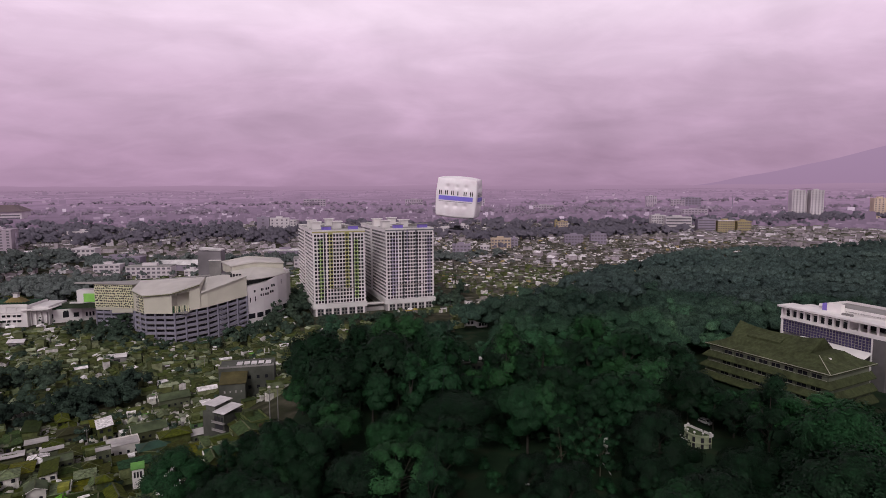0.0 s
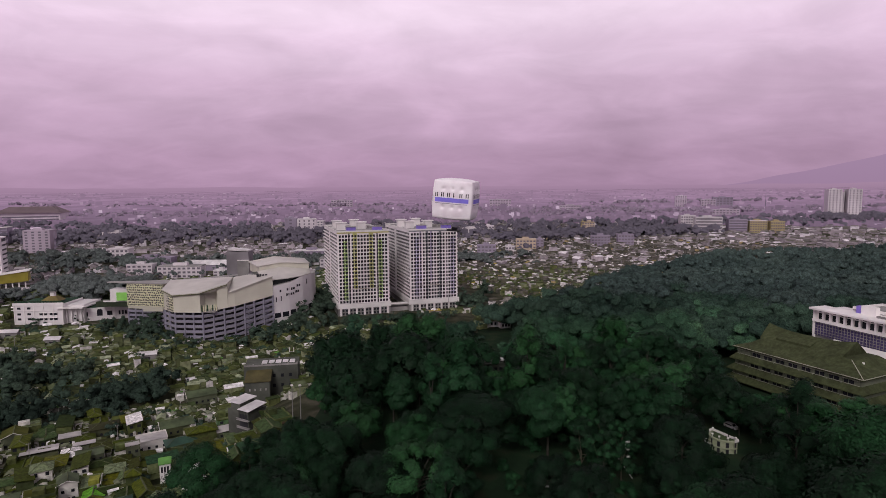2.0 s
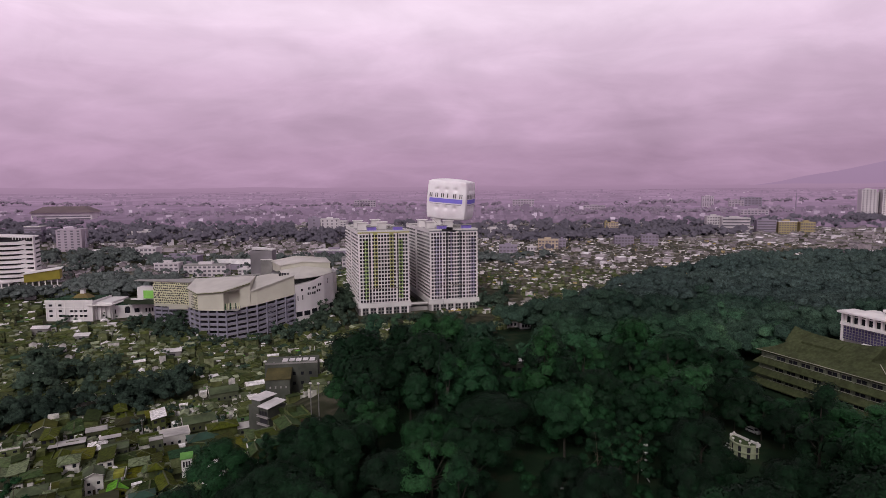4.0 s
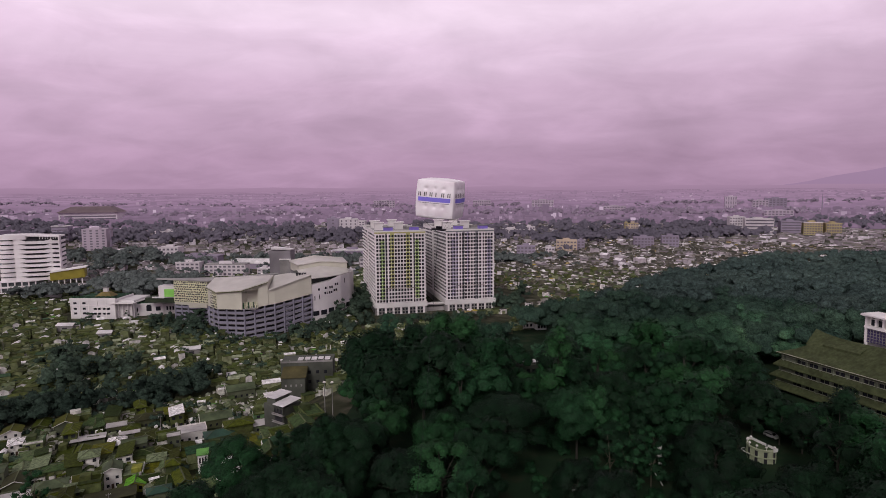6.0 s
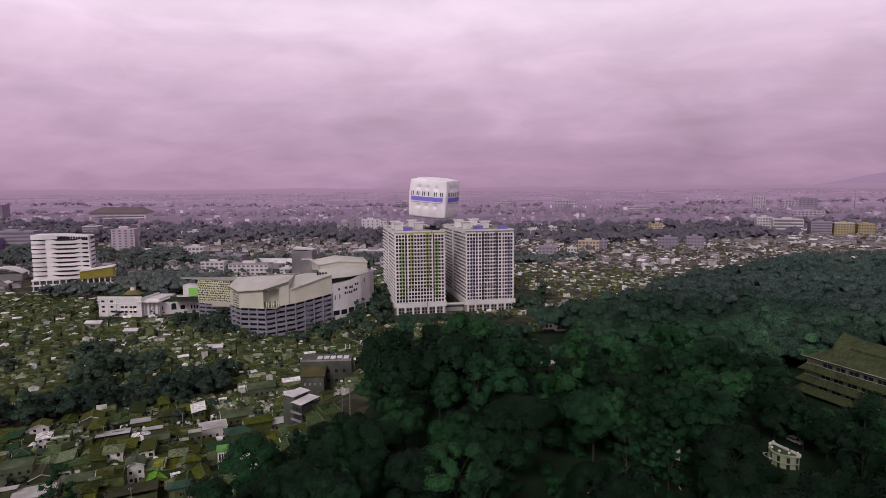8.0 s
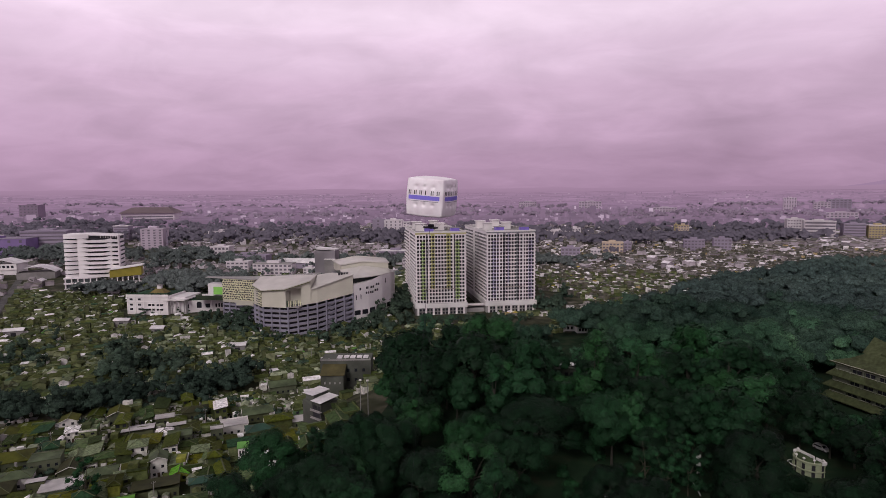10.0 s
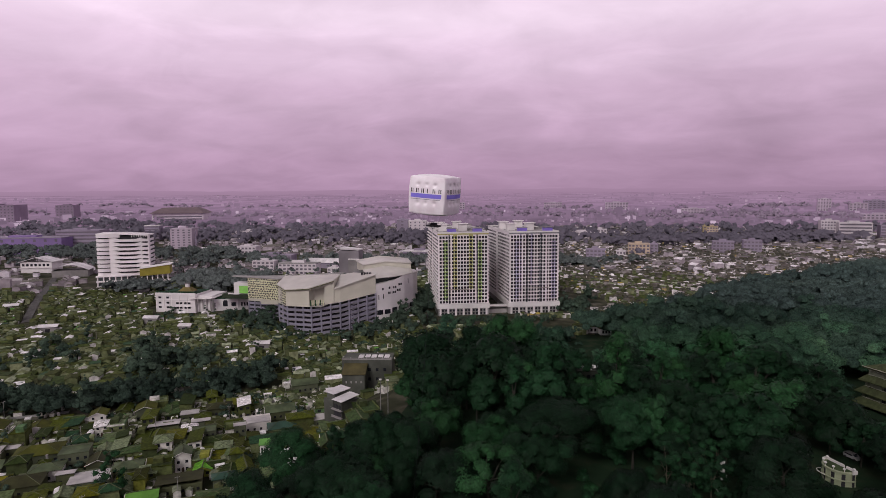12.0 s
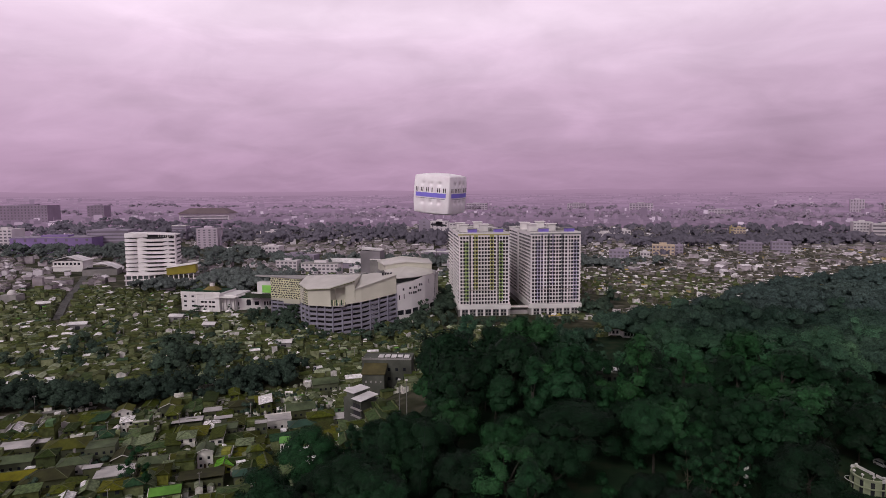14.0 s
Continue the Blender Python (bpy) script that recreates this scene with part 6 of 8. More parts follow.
def lane_house(x, y, long, h, form, roof, wall):
    mat, word = ROOFS[roof]
    wmat = LANE_WALLS[wall]
    w, d, rz = (long, long * 1.15, 33) if form == "end" else (long * 0.68, long, -57)
    rise = 0.2 * w
    shape = {"end": "gabled", "gable": "gabled", "hip": "hipped", "shed": "sloping", "flat": "flat"}[form]
    root = thing("lane_house", pose(x, y, ground_z(x, y), 0, 0, rz), "house with a %s %s roof beside the lane" % (word, shape), "house", "houses by the lane")
    if form in ("end", "gable"):
        part("wall", walls_bm(w, d, h, rise * 0.97), wmat, root)
        part("roof", gable_bm(w, d, h, rise), mat, root)
        box_part("ridge_cap", (-0.16, -d / 2 - 0.5, h + rise + 0.1, 0.16, d / 2 + 0.5, h + rise + 0.3), RIDGE, root)
        for sx in (-1, 1):
            bm = bmesh.new()
            put_tube(bm, (0, -d / 2 - 0.52, h + rise + 0.12), (sx * (w / 2 + 0.5), -d / 2 - 0.52, h - rise / w + 0.1), 0.14, 0.14, 4)
            part("gable_board", bm, LANE_WALLS[1], root, "pale gable board")
    else:
        box_part("wall", (-w / 2, -d / 2, -3, w / 2, d / 2, h), wmat, root)
        if form == "hip":
            part("roof", hip_bm(w, d, h, rise * 1.1), mat, root)
            a, b = w / 2 + 0.6, d / 2 + 0.6
            for sy in (-1, 1):
                for sx in (-1, 1):
                    bm = bmesh.new()
                    put_tube(bm, (sx * a, sy * b, h + 0.12), (0, sy * max(0.2, b - a), h + rise * 1.1), 0.12, 0.12, 4)
                    part("hip_cap", bm, RIDGE, root)
        elif form == "shed":
            part("roof", shed_bm(w, d, h, rise * 0.7), mat, root)
        else:
            box_part("roof", (-w / 2 - 0.2, -d / 2 - 0.2, h, w / 2 + 0.2, d / 2 + 0.2, h + 0.25), mat, root)
            for a, b, c, e in ((-w / 2 - 0.2, -d / 2 - 0.2, -w / 2, d / 2 + 0.2), (-w / 2, d / 2, w / 2, d / 2 + 0.2)):
                box_part("parapet", (a, b, h + 0.25, c, e, h + 0.8), wmat, root)
    # windows on the side that faces the park
    front = [(-w / 2, -d / 2, 1, 0), (w / 2, -d / 2, 0, 1)] if form == "end" else [(w / 2, -d / 2, 0, 1), (-w / 2, -d / 2, 1, 0)]
    for fx, fy, ax, ay in front:
        run = w if ax else d
        n = max(2, int(run / 2.4))
        for level in range(2 if h > 5 else 1):
            for k in range(n):
                u = (k + 0.5) * run / n
                cx, cy, z0 = fx + ax * u, fy + ay * u, 0.9 + level * 2.9
                box_part("window", (cx - (0.5 if ax else 0.06), cy - (0.06 if ax else 0.5), z0, cx + (0.5 if ax else 0.06), cy + (0.06 if ax else 0.5), z0 + 1.1), GLASS, root)
    box_part("door", (-0.45, -d / 2 - 0.07, 0, 0.45, -d / 2 + 0.05, 2.05), DOOR_WOOD, root)
    return root


for row in LANE_HOUSES:
    lane_house(*row)
HOUSE_KINDS = [house_kind(100 + k) for k in range(26)]
TURN = radians(33)          # the lanes' direction
KEEP_OFF = [  # spots of buildings built by hand: middle and radius
    (-93, 240, 12), (-88, 254, 13), (-112.5, 207.5, 7)] + [(row[0], row[1], row[2] * 0.55 + 2.2) for row in LANE_HOUSES]
house_rng = random.Random(3)


def town_free(x, y):
    if inside(x, y, PARK) or on_lane(x, y, 4.6) or any(math.hypot(x - a, y - b) < r for a, b, r in KEEP_OFF):
        return False
    if abs((x + 459) * 0.753 + (y - 427) * 0.658) < 5.5 and 340 < y < 520:
        return False
    bank = 208 + (x + 330) * 0.295 if x < -235 else 236 + (x + 235) * 0.75
    if -345 < x < -150 and abs(y - bank) < 15:
        return False
    return True


rows = []
v = 60.0
while v < 420:
    u = -460.0
    while u < 120:
        x = u * math.cos(TURN) - v * math.sin(TURN)
        y = u * math.sin(TURN) + v * math.cos(TURN)
        rows.append((x, y))
        u += house_rng.uniform(4.9, 7.8)
    v += house_rng.uniform(7.0, 9.4)
named, joined = [], []
for x, y in rows:
    x, y = x + house_rng.uniform(-1.0, 1.0), y + house_rng.uniform(-1.2, 1.2)
    if x < -340 or y < 105 or not town_free(x, y) or house_rng.random() < 0.06:
        continue
    if math.degrees(math.atan2(-x, y)) > 58:
        continue
    if x < -75 and y < 330 - 0.12 * abs(x) and not (y > 340):
        (named if (y < 262 and x > -250) else joined).append((x, y))
named.sort(key=lambda p: math.hypot(*p))
for x, y in named[:290]:
    src, size = house_rng.choice(HOUSE_KINDS)
    quarter = house_rng.choice((0, 0, 90, 180)) + house_rng.uniform(-6, 6)
    k = house_rng.uniform(0.9, 1.35)
    settle(src, pose(x, y, ground_z(x, y) + 0.1, 0, 0, math.degrees(TURN) + quarter), (k, k * house_rng.uniform(0.9, 1.3), house_rng.uniform(0.72, 1.2)))
joined += named[290:]


def town_stuff(name, label, places, scale0, scale1, tall=0.1, wall=None, roof=None):
    """Many small houses out of reach: walls in one mesh, roofs in another."""
    rng = random.Random(len(places))
    wv, wf, rv, rf = [], [], [], []
    for x, y in places:
        s = rng.uniform(scale0, scale1)
        w, d = rng.uniform(2.6, 4.2) * s, rng.uniform(3.6, 6.0) * s
        h = rng.choice((2.5, 2.8, 2.8, 4.6)) * (1.0 if rng.random() > tall else 1.8) * (0.55 + 0.45 * s)
        a = TURN + rng.choice((0, 0, math.pi / 2)) + rng.uniform(-0.2, 0.2)
        ca, sa, g = math.cos(a), math.sin(a), ground_z(x, y)
        flat = rng.random() < 0.3
        rise = 0.25 if flat else rng.uniform(1.0, 1.9) * s

        def P(px, py, pz):
            return (x + px * ca - py * sa, y + px * sa + py * ca, g + pz)
        o = len(wv)
        wv += [P(sx * w, sy * d, z) for z in (-3, h) for sx, sy in ((-1, -1), (1, -1), (1, 1), (-1, 1))] + [P(0, -d, h + rise * 0.95), P(0, d, h + rise * 0.95)]
        wf += [(o, o + 1, o + 5, o + 8, o + 4), (o + 1, o + 2, o + 6, o + 5), (o + 2, o + 3, o + 7, o + 9, o + 6), (o + 3, o, o + 4, o + 7)]
        o = len(rv)
        e = min(0.45, 0.36 * s)
        if flat:
            rv += [P(sx * (w + e), sy * (d + e), z) for z in (h, h + 0.3) for sx, sy in ((-1, -1), (1, -1), (1, 1), (-1, 1))]
            rf += [(o + 3, o + 2, o + 1, o), (o + 4, o + 5, o + 6, o + 7), (o, o + 1, o + 5, o + 4), (o + 1, o + 2, o + 6, o + 5), (o + 2, o + 3, o + 7, o + 6), (o + 3, o, o + 4, o + 7)]
        else:
            for z in (0.0, 0.22):
                rv += [P(-w - e, -d - e, h + z - e * rise / w), P(w + e, -d - e, h + z - e * rise / w), P(w + e, d + e, h + z - e * rise / w), P(-w - e, d + e, h + z - e * rise / w), P(0, -d - e, h + rise + z), P(0, d + e, h + rise + z)]
            rf += [(o + 6, o + 10, o + 11, o + 9), (o + 10, o + 7, o + 8, o + 11), (o, o + 3, o + 5, o + 4), (o + 4, o + 5, o + 2, o + 1), (o, o + 4, o + 10, o + 6), (o + 4, o + 1, o + 7, o + 10), (o + 1, o + 2, o + 8, o + 7), (o + 3, o, o + 6, o + 9), (o + 2, o + 5, o + 11, o + 8), (o + 5, o + 3, o + 9, o + 11)]
    root = thing(name, Matrix.Identity(4), label, "houses", kind="stuff")
    tagged(part("walls", numpy_mesh("walls", wv, wf, wall or STUFF_WALL), None, root), kind="stuff")
    tagged(part("roofs", numpy_mesh("roofs", rv, rf, roof or STUFF_ROOF), None, root), kind="stuff")
    return root


town_stuff("riverside_houses", "crowded small houses with weathered roofs", joined, 0.58, 0.86)


def scatter(n, r0, r1, a0, a1, seed, ok, power=1.0):
    rng, out = random.Random(seed), []
    while len(out) < n:
        r = math.sqrt(r0 * r0 + (r1 * r1 - r0 * r0) * rng.random() ** power)
        a = radians(rng.uniform(a0, a1))
        x, y = r * math.sin(a), r * math.cos(a)
        if ok(x, y):
            out.append((x, y))
    return out


def mid_ok(x, y):
    if inside(x, y, PARK) or any(math.hypot(x - a, y - b) < r for a, b, r in BIG):
        return False
    if abs((x + 459) * 0.753 + (y - 427) * 0.658) < 5.5 and 340 < y < 520:
        return False
    if -100 < x < 12 and 384 < y < 432:
        return False
    if x < -100 and 560 < y < 780 and noise.noise((x * 0.012, y * 0.012, 9.0)) > 0.12:
        return False
    return y + 0.12 * abs(x) > 318 or x < -330


HILL_WALL = material("hillside_walls", [(0.0, (0.15, 0.14, 0.12)), (0.3, (0.1, 0.1, 0.08)), (0.5, (0.3, 0.28, 0.26)), (0.7, (0.13, 0.125, 0.09)), (0.8, (0.8, 0.76, 0.76)), (0.95, (0.45, 0.36, 0.18))], 0.85, 0.4, by="island", amount=0.4, spec=0.15)
# outer town roofs and walls, greyed and lightened by painted haze
OUTER_ROOF = material("hazed_outer_roofs", [(0.0, (0.15, 0.145, 0.125)), (0.3, (0.12, 0.118, 0.1)), (0.5, (0.2, 0.185, 0.165)), (0.66, (0.26, 0.24, 0.24)), (0.82, (0.42, 0.38, 0.4)), (0.92, (0.8, 0.76, 0.79))], 0.85, 0.2, by="island", amount=0.3, spec=0.15)
OUTER_WALL = material("hazed_outer_walls", [(0.0, (0.36, 0.32, 0.34)), (0.35, (0.28, 0.25, 0.27)), (0.6, (0.5, 0.45, 0.48)), (0.8, (0.74, 0.7, 0.74))], 0.85, 0.2, by="island", amount=0.3, spec=0.15)
town_stuff("town_quarter", "crowded small houses beyond the river", scatter(7600, 300, 640, -66, 20, 51, mid_ok), 0.36, 0.66)
HILL_ROOF = material("hillside_roofs", [(0.0, (0.07, 0.068, 0.05)), (0.22, (0.105, 0.1, 0.066)), (0.4, (0.055, 0.058, 0.045)), (0.56, (0.14, 0.125, 0.115)), (0.68, (0.085, 0.086, 0.05)), (0.8, (0.25, 0.23, 0.22)), (0.87, (0.82, 0.79, 0.8)), (0.985, (0.45, 0.36, 0.08))], 0.8, 0.4, by="island", amount=0.4, spec=0.15)
town_stuff("hillside_quarter", "crowded small houses behind the park", scatter(8600, 430, 940, -4, 30, 52, mid_ok), 0.3, 0.56, 0.35, HILL_WALL, HILL_ROOF)
town_stuff("outer_town", "far houses of the town, greyed by painted haze", scatter(5200, 640, 1260, -64, 52, 53, mid_ok), 0.6, 1.15, 0.2, OUTER_WALL, OUTER_ROOF)
YARD_ROOF = material("yard_sheets", [(0.0, (0.06, 0.074, 0.02)), (0.3, (0.15, 0.17, 0.1)), (0.5, (0.04, 0.052, 0.016)), (0.66, (0.2, 0.225, 0.15)), (0.88, (0.82, 0.8, 0.8)), (0.96, (0.12, 0.3, 0.06))], 0.75, 0.8, by="island", amount=0.4, spec=0.2)


def yard_ok(x, y):
    return (town_free(x, y) or (on_lane(x, y, 4.6) and not on_lane(x, y, 2.6))) and -260 < x < -78 and 110 < y < 300


def lane_ok(x, y):
    return mid_ok(x, y) and y < 520


town_stuff("quarter_sheds", "small sheds and sheets between far houses", scatter(3000, 310, 580, -62, 10, 56, lane_ok), 0.16, 0.36, 0.0, STUFF_WALL, YARD_ROOF)
town_stuff("yard_sheds", "small sheds and sheets between the houses", scatter(2300, 140, 350, -60, -14, 55, yard_ok), 0.12, 0.42, 0.0, HOUSE_WALL, YARD_ROOF)


# ---- trees ----
def leaf_cloud(rng, lumps, per_lump, size, up=0.35, loose=0.5, least=12, soft=0.0, even=0.15):
    """Leaf sprays over the outer side of the foliage masses, none inside a neighbouring mass: (n, 4, 3) corners, and a normal for each corner."""
    out, turned = [], []
    mid, rad = np.array([l[:3] for l in lumps]), np.array([l[3] for l in lumps])
    hub = mid.mean(axis=0) - np.array((0, 0, 4.0))
    for k, (cx, cy, cz, r) in enumerate(lumps):
        n = max(least, int(per_lump * r * r))
        d = rng.normal(size=(n, 3))
        d[:, 2] += up
        d /= np.linalg.norm(d, axis=1)[:, None]
        d = d[d[:, 2] > -0.5]
        c = np.array((cx, cy, cz)) + d * (r * rng.uniform(0.82 + 0.04 * soft, 1.2 - 0.1 * soft, (len(d), 1))) * np.array((1, 1, 0.88))
        far = np.linalg.norm(c[:, None, :] - mid[None], axis=2) / rad[None]
        far[:, k] = 9
        keep = far.min(axis=1) > 0.84
        c, d = c[keep], d[keep]
        if not len(c):
            continue
        out_ = c - hub
        out_ /= np.linalg.norm(out_, axis=1)[:, None] + 1e-6
        nrm = d * (0.5 - 0.42 * soft) + out_ * 0.7 + np.array((0, 0, 0.25 + 0.45 * soft)) + rng.normal(size=d.shape) * loose
        nrm /= np.linalg.norm(nrm, axis=1)[:, None]
        ref = rng.normal(size=d.shape)
        a = np.cross(nrm, ref)
        a /= np.linalg.norm(a, axis=1)[:, None] + 1e-6
        b = np.cross(nrm, a)
        s = size * rng.uniform(0.6, 1.3, (len(d), 1))
        bend = nrm * s * (0.3 - 0.2 * soft)
        out.append(np.stack([c - a * s - bend, c - b * s * 0.6, c + a * s - bend, c + b * s * 0.6], axis=1))
        form = d * 0.55 + out_ * 0.7 + np.array((0, 0, even)) + rng.normal(size=d.shape) * (0.16 - 0.08 * soft)
        turned.append(form / np.linalg.norm(form, axis=1)[:, None])
    return np.concatenate(out), np.repeat(np.concatenate(turned), 4, axis=0)


def ball(rng, cx, cy, cz, r, rings=4, sides=7):
    v, f = [], []
    for i in range(rings + 1):
        th = math.pi * i / rings
        for j in range(sides):
            ph = math.tau * (j + 0.5 * (i % 2)) / sides
            k = r * rng.uniform(0.88, 1.06)
            v.append((cx + k * math.sin(th) * math.cos(ph), cy + k * math.sin(th) * math.sin(ph), cz + k * 0.82 * math.cos(th)))
    for i in range(rings):
        for j in range(sides):
            a, b = i * sides + j, i * sides + (j + 1) % sides
            f.append((a, a + sides, b + sides, b))
    return v, f


def ball_normals(v, lump, hub, even=0.15):
    """Normals of a foliage mass, turned towards the form of the whole crown."""
    v = np.array(v)
    a, b = v - np.array(lump[:3]), v - hub
    n = 0.55 * a / (np.linalg.norm(a, axis=1)[:, None] + 1e-6) + 0.7 * b / (np.linalg.norm(b, axis=1)[:, None] + 1e-6)
    n[:, 2] += even
    return n / (np.linalg.norm(n, axis=1)[:, None] + 1e-6)


def crown_mesh(name, lumps, mat, seed, per_lump, size):
    rng = np.random.default_rng(seed)
    q, nrm = leaf_cloud(rng, lumps, per_lump, size, loose=0.34)
    verts = q.reshape(-1, 3).tolist()
    nrms, hub = [nrm], np.array([l[:3] for l in lumps]).mean(axis=0) - np.array((0, 0, 4.0))
    faces = [(4 * i, 4 * i + 1, 4 * i + 2, 4 * i + 3) for i in range(len(q))]
    for (cx, cy, cz, r) in lumps:
        v, f = ball(rng, cx, cy, cz, r * 0.8, 4, 7)
        o = len(verts)
        verts += v
        nrms.append(ball_normals(v, (cx, cy, cz), hub))
        faces += [tuple(o + k for k in g) for g in f]
    me = numpy_mesh(name, verts, faces, mat, True)
    me.normals_split_custom_set_from_vertices(np.concatenate(nrms).tolist())
    return me


def lumps_for(style, rng):
    """Foliage masses of a crown about its foot at z = 0: (x, y, z, radius)."""
    out = []
    if style == "dome":            # broad rain-forest crown
        R, H, base = 9.6, 20.0, 6.0
        for k in range(36):
            a, s = rng.uniform(0, math.tau), math.sqrt(rng.uniform(0, 1))
            z = base + (H - base) * math.sqrt(max(0.05, 1 - s * s)) * rng.uniform(0.75, 1.0)
            out.append((R * s * math.cos(a), R * s * math.sin(a), z - 1.5, rng.uniform(2.0, 3.7)))
    elif style == "tall":
        for k in range(20):
            t = k / 19
            a = rng.uniform(0, math.tau)
            w = 5.2 * math.sin(math.pi * (0.18 + 0.75 * t))
            out.append((w * rng.uniform(0.3, 1) * math.cos(a), w * rng.uniform(0.3, 1) * math.sin(a), 5 + 20 * t, rng.uniform(1.7, 2.8)))
    elif style == "umbrella":      # flat spreading crown
        for k in range(44):
            a, s = rng.uniform(0, math.tau), math.sqrt(rng.uniform(0, 1))
            out.append((11.5 * s * math.cos(a), 11.5 * s * math.sin(a), 18.5 - 5.5 * s * s + rng.uniform(-0.9, 0.9), rng.uniform(1.7, 2.9)))
    elif style == "billow":        # several rounded heads
        heads = [(rng.uniform(-5.5, 5.5), rng.uniform(-5.5, 5.5), rng.uniform(8, 19.5), rng.uniform(3.4, 4.8)) for k in range(9)]
        for hx, hy, hz, hr in heads:
            for k in range(8):
                d = rng.normal(size=3)
                d /= np.linalg.norm(d)
                out.append((hx + d[0] * hr * 0.75, hy + d[1] * hr * 0.75, hz + d[2] * hr * 0.6, hr * rng.uniform(0.42, 0.7)))
    else:                          # sparse, feathery
        for k in range(22):
            a, s = rng.uniform(0, math.tau), math.sqrt(rng.uniform(0, 1))
            out.append((5.5 * s * math.cos(a), 5.5 * s * math.sin(a), rng.uniform(7, 18.5) - 2 * s, rng.uniform(0.8, 1.5)))
    return out


def tree_kind(style, seed, mat, label, bark=BARK, density=46.0, size=0.3):
    rng = np.random.default_rng(seed)
    lumps = lumps_for(style, rng)
    root = thing("tree", pose(0, 0, -500), label, "tree", "park trees")
    bm = bmesh.new()
    top = max(l[2] for l in lumps) * 0.6
    thin = 0.5 if style == "feather" else 1.0
    put_tube(bm, (0, 0, -2.5), (0.2, 0.1, top), 0.55 * thin, 0.24 * thin)
    for l in lumps[::3]:
        h = top * rng.uniform(0.5, 0.98)
        mid = (l[0] * 0.45, l[1] * 0.45, h + (l[2] - h) * 0.55)
        put_tube(bm, (0.15, 0.08, h), mid, 0.22 * thin, 0.14 * thin, 5)
        put_tube(bm, mid, (l[0], l[1], l[2]), 0.14 * thin, 0.05 * thin, 4)
    part("trunk", bm, bark, root)
    part("crown", crown_mesh("crown", lumps, mat, seed + 50, density, size), None, root)
    return root


THIN_BARK = plain("grey_bark", (0.085, 0.08, 0.055), 0.85, 3.0, 0.3)
KINDS = {
    "dome": [tree_kind("dome", s, LEAF, "broad park tree with a dense dark green crown") for s in (1, 2)],
    "tall": [tree_kind("tall", s, LEAF, "tall narrow tree with dark green foliage") for s in (3, 4)],
    "umbrella": [tree_kind("umbrella", 5, LEAF_PALE, "spreading tree with a flat pale green crown"), tree_kind("umbrella", 6, LEAF, "spreading tree with a flat green crown")],
    "billow": [tree_kind("billow", s, LEAF, "large tree with several rounded dark green heads") for s in (7, 8, 9)],
    "pale": [tree_kind("billow", 14, LEAF_PALE, "large tree with rounded fresh green heads")],
    "dark": [tree_kind("dome", 12, LEAF_DARK, "broad park tree with a very dark green crown")],
    "feather": [tree_kind("feather", 10, LEAF, "slender open tree with thin feathery foliage", THIN_BARK, 70.0, 0.24)],
}


FAR_KINDS = {
    "dome": [tree_kind("dome", s, LEAF, "broad park tree with a dense dark green crown", BARK, 16.0, 0.48) for s in (21, 22)],
    "tall": [tree_kind("tall", 23, LEAF, "tall narrow tree with dark green foliage", BARK, 16.0, 0.48)],
    "umbrella": [tree_kind("umbrella", 25, LEAF_BRIGHT, "spreading tree with a flat pale green crown", BARK, 16.0, 0.48), tree_kind("umbrella", 26, LEAF, "spreading tree with a flat green crown", BARK, 16.0, 0.48)],
    "billow": [tree_kind("billow", s, LEAF, "large tree with several rounded dark green heads", BARK, 16.0, 0.48) for s in (27, 28)],
    "pale": [tree_kind("billow", 34, LEAF_PALE, "large tree with rounded fresh green heads", BARK, 16.0, 0.48)],
    "dark": [tree_kind("dome", 29, LEAF_DARK, "broad park tree with a very dark green crown", BARK, 16.0, 0.48)],
    "feather": [tree_kind("feather", 30, LEAF, "slender open tree with thin feathery foliage", THIN_BARK, 34.0, 0.34)],
}


def plant(kind, x, y, size, turn, variant=0, z=None, high=None):
    pool = KINDS if math.hypot(x, y) < 200 else FAR_KINDS
    src = pool[kind][variant % len(pool[kind])]
    return settle(src, pose(x, y, ground_z(x, y) if z is None else z, 0, 0, turn), (size, size, high or size * 1.04))


def room_for_tree(x, y):
    """How large a tree may be, fitted to the camera's sight lines: low before the towers, the hall and the round
    terrace, none on the lawns.
    """
    r, az = math.hypot(x, y), math.degrees(math.atan2(x, y))
    room = 9.0
    if -105 < x < 12:
        room = min(room, (88 * (1 - y / 420) - ground_z(x, y)) / 22)
    if 23.2 < az < 42 and 205 < r < 330:
        room = min(room, (92 - 90 * r / 288) / 27)
    if 21.5 < az < 28.5 and 160 < r < 225:
        room = min(room, 90 * (1 - r / 213) / 26)
    if -24 < az < -12 and 150 < r < 236:
        room = min(room, (90 - 90 * r / 236) / 22)
    if 1.6 < az < 5.2 and 215 < r < 292:
        room = min(room, (91 - 85 * r / 285) / 26)
    if 1.5 < az < 6.5 and 290 < r < 368:
        room = min(room, (90 - 86 * r / 352) / 29)
    if 10.5 < az < 18 and 215 < r < 252:
        room = min(room, 0.6)
    if -13 < az < 6 and r < 168:
        room = min(room, 0.5)
    if 6 < az < 24 and r < 181:
        room = min(room, 0.5)
    return max(0.2, room)


def free_for_tree(x, y, margin=0.0):
    return inside(x, y, PARK) and not any(math.hypot(x - a, y - b) < r + margin for a, b, r in CLEAR) and not any(inside(x, y, b) for b in BUILT)


tree_rng = random.Random(11)
spots = []


def try_spot(x, y, gap):
    if all((x - a) ** 2 + (y - b) ** 2 > gap * gap for a, b in spots):
        spots.append((x, y))
        return True
    return False


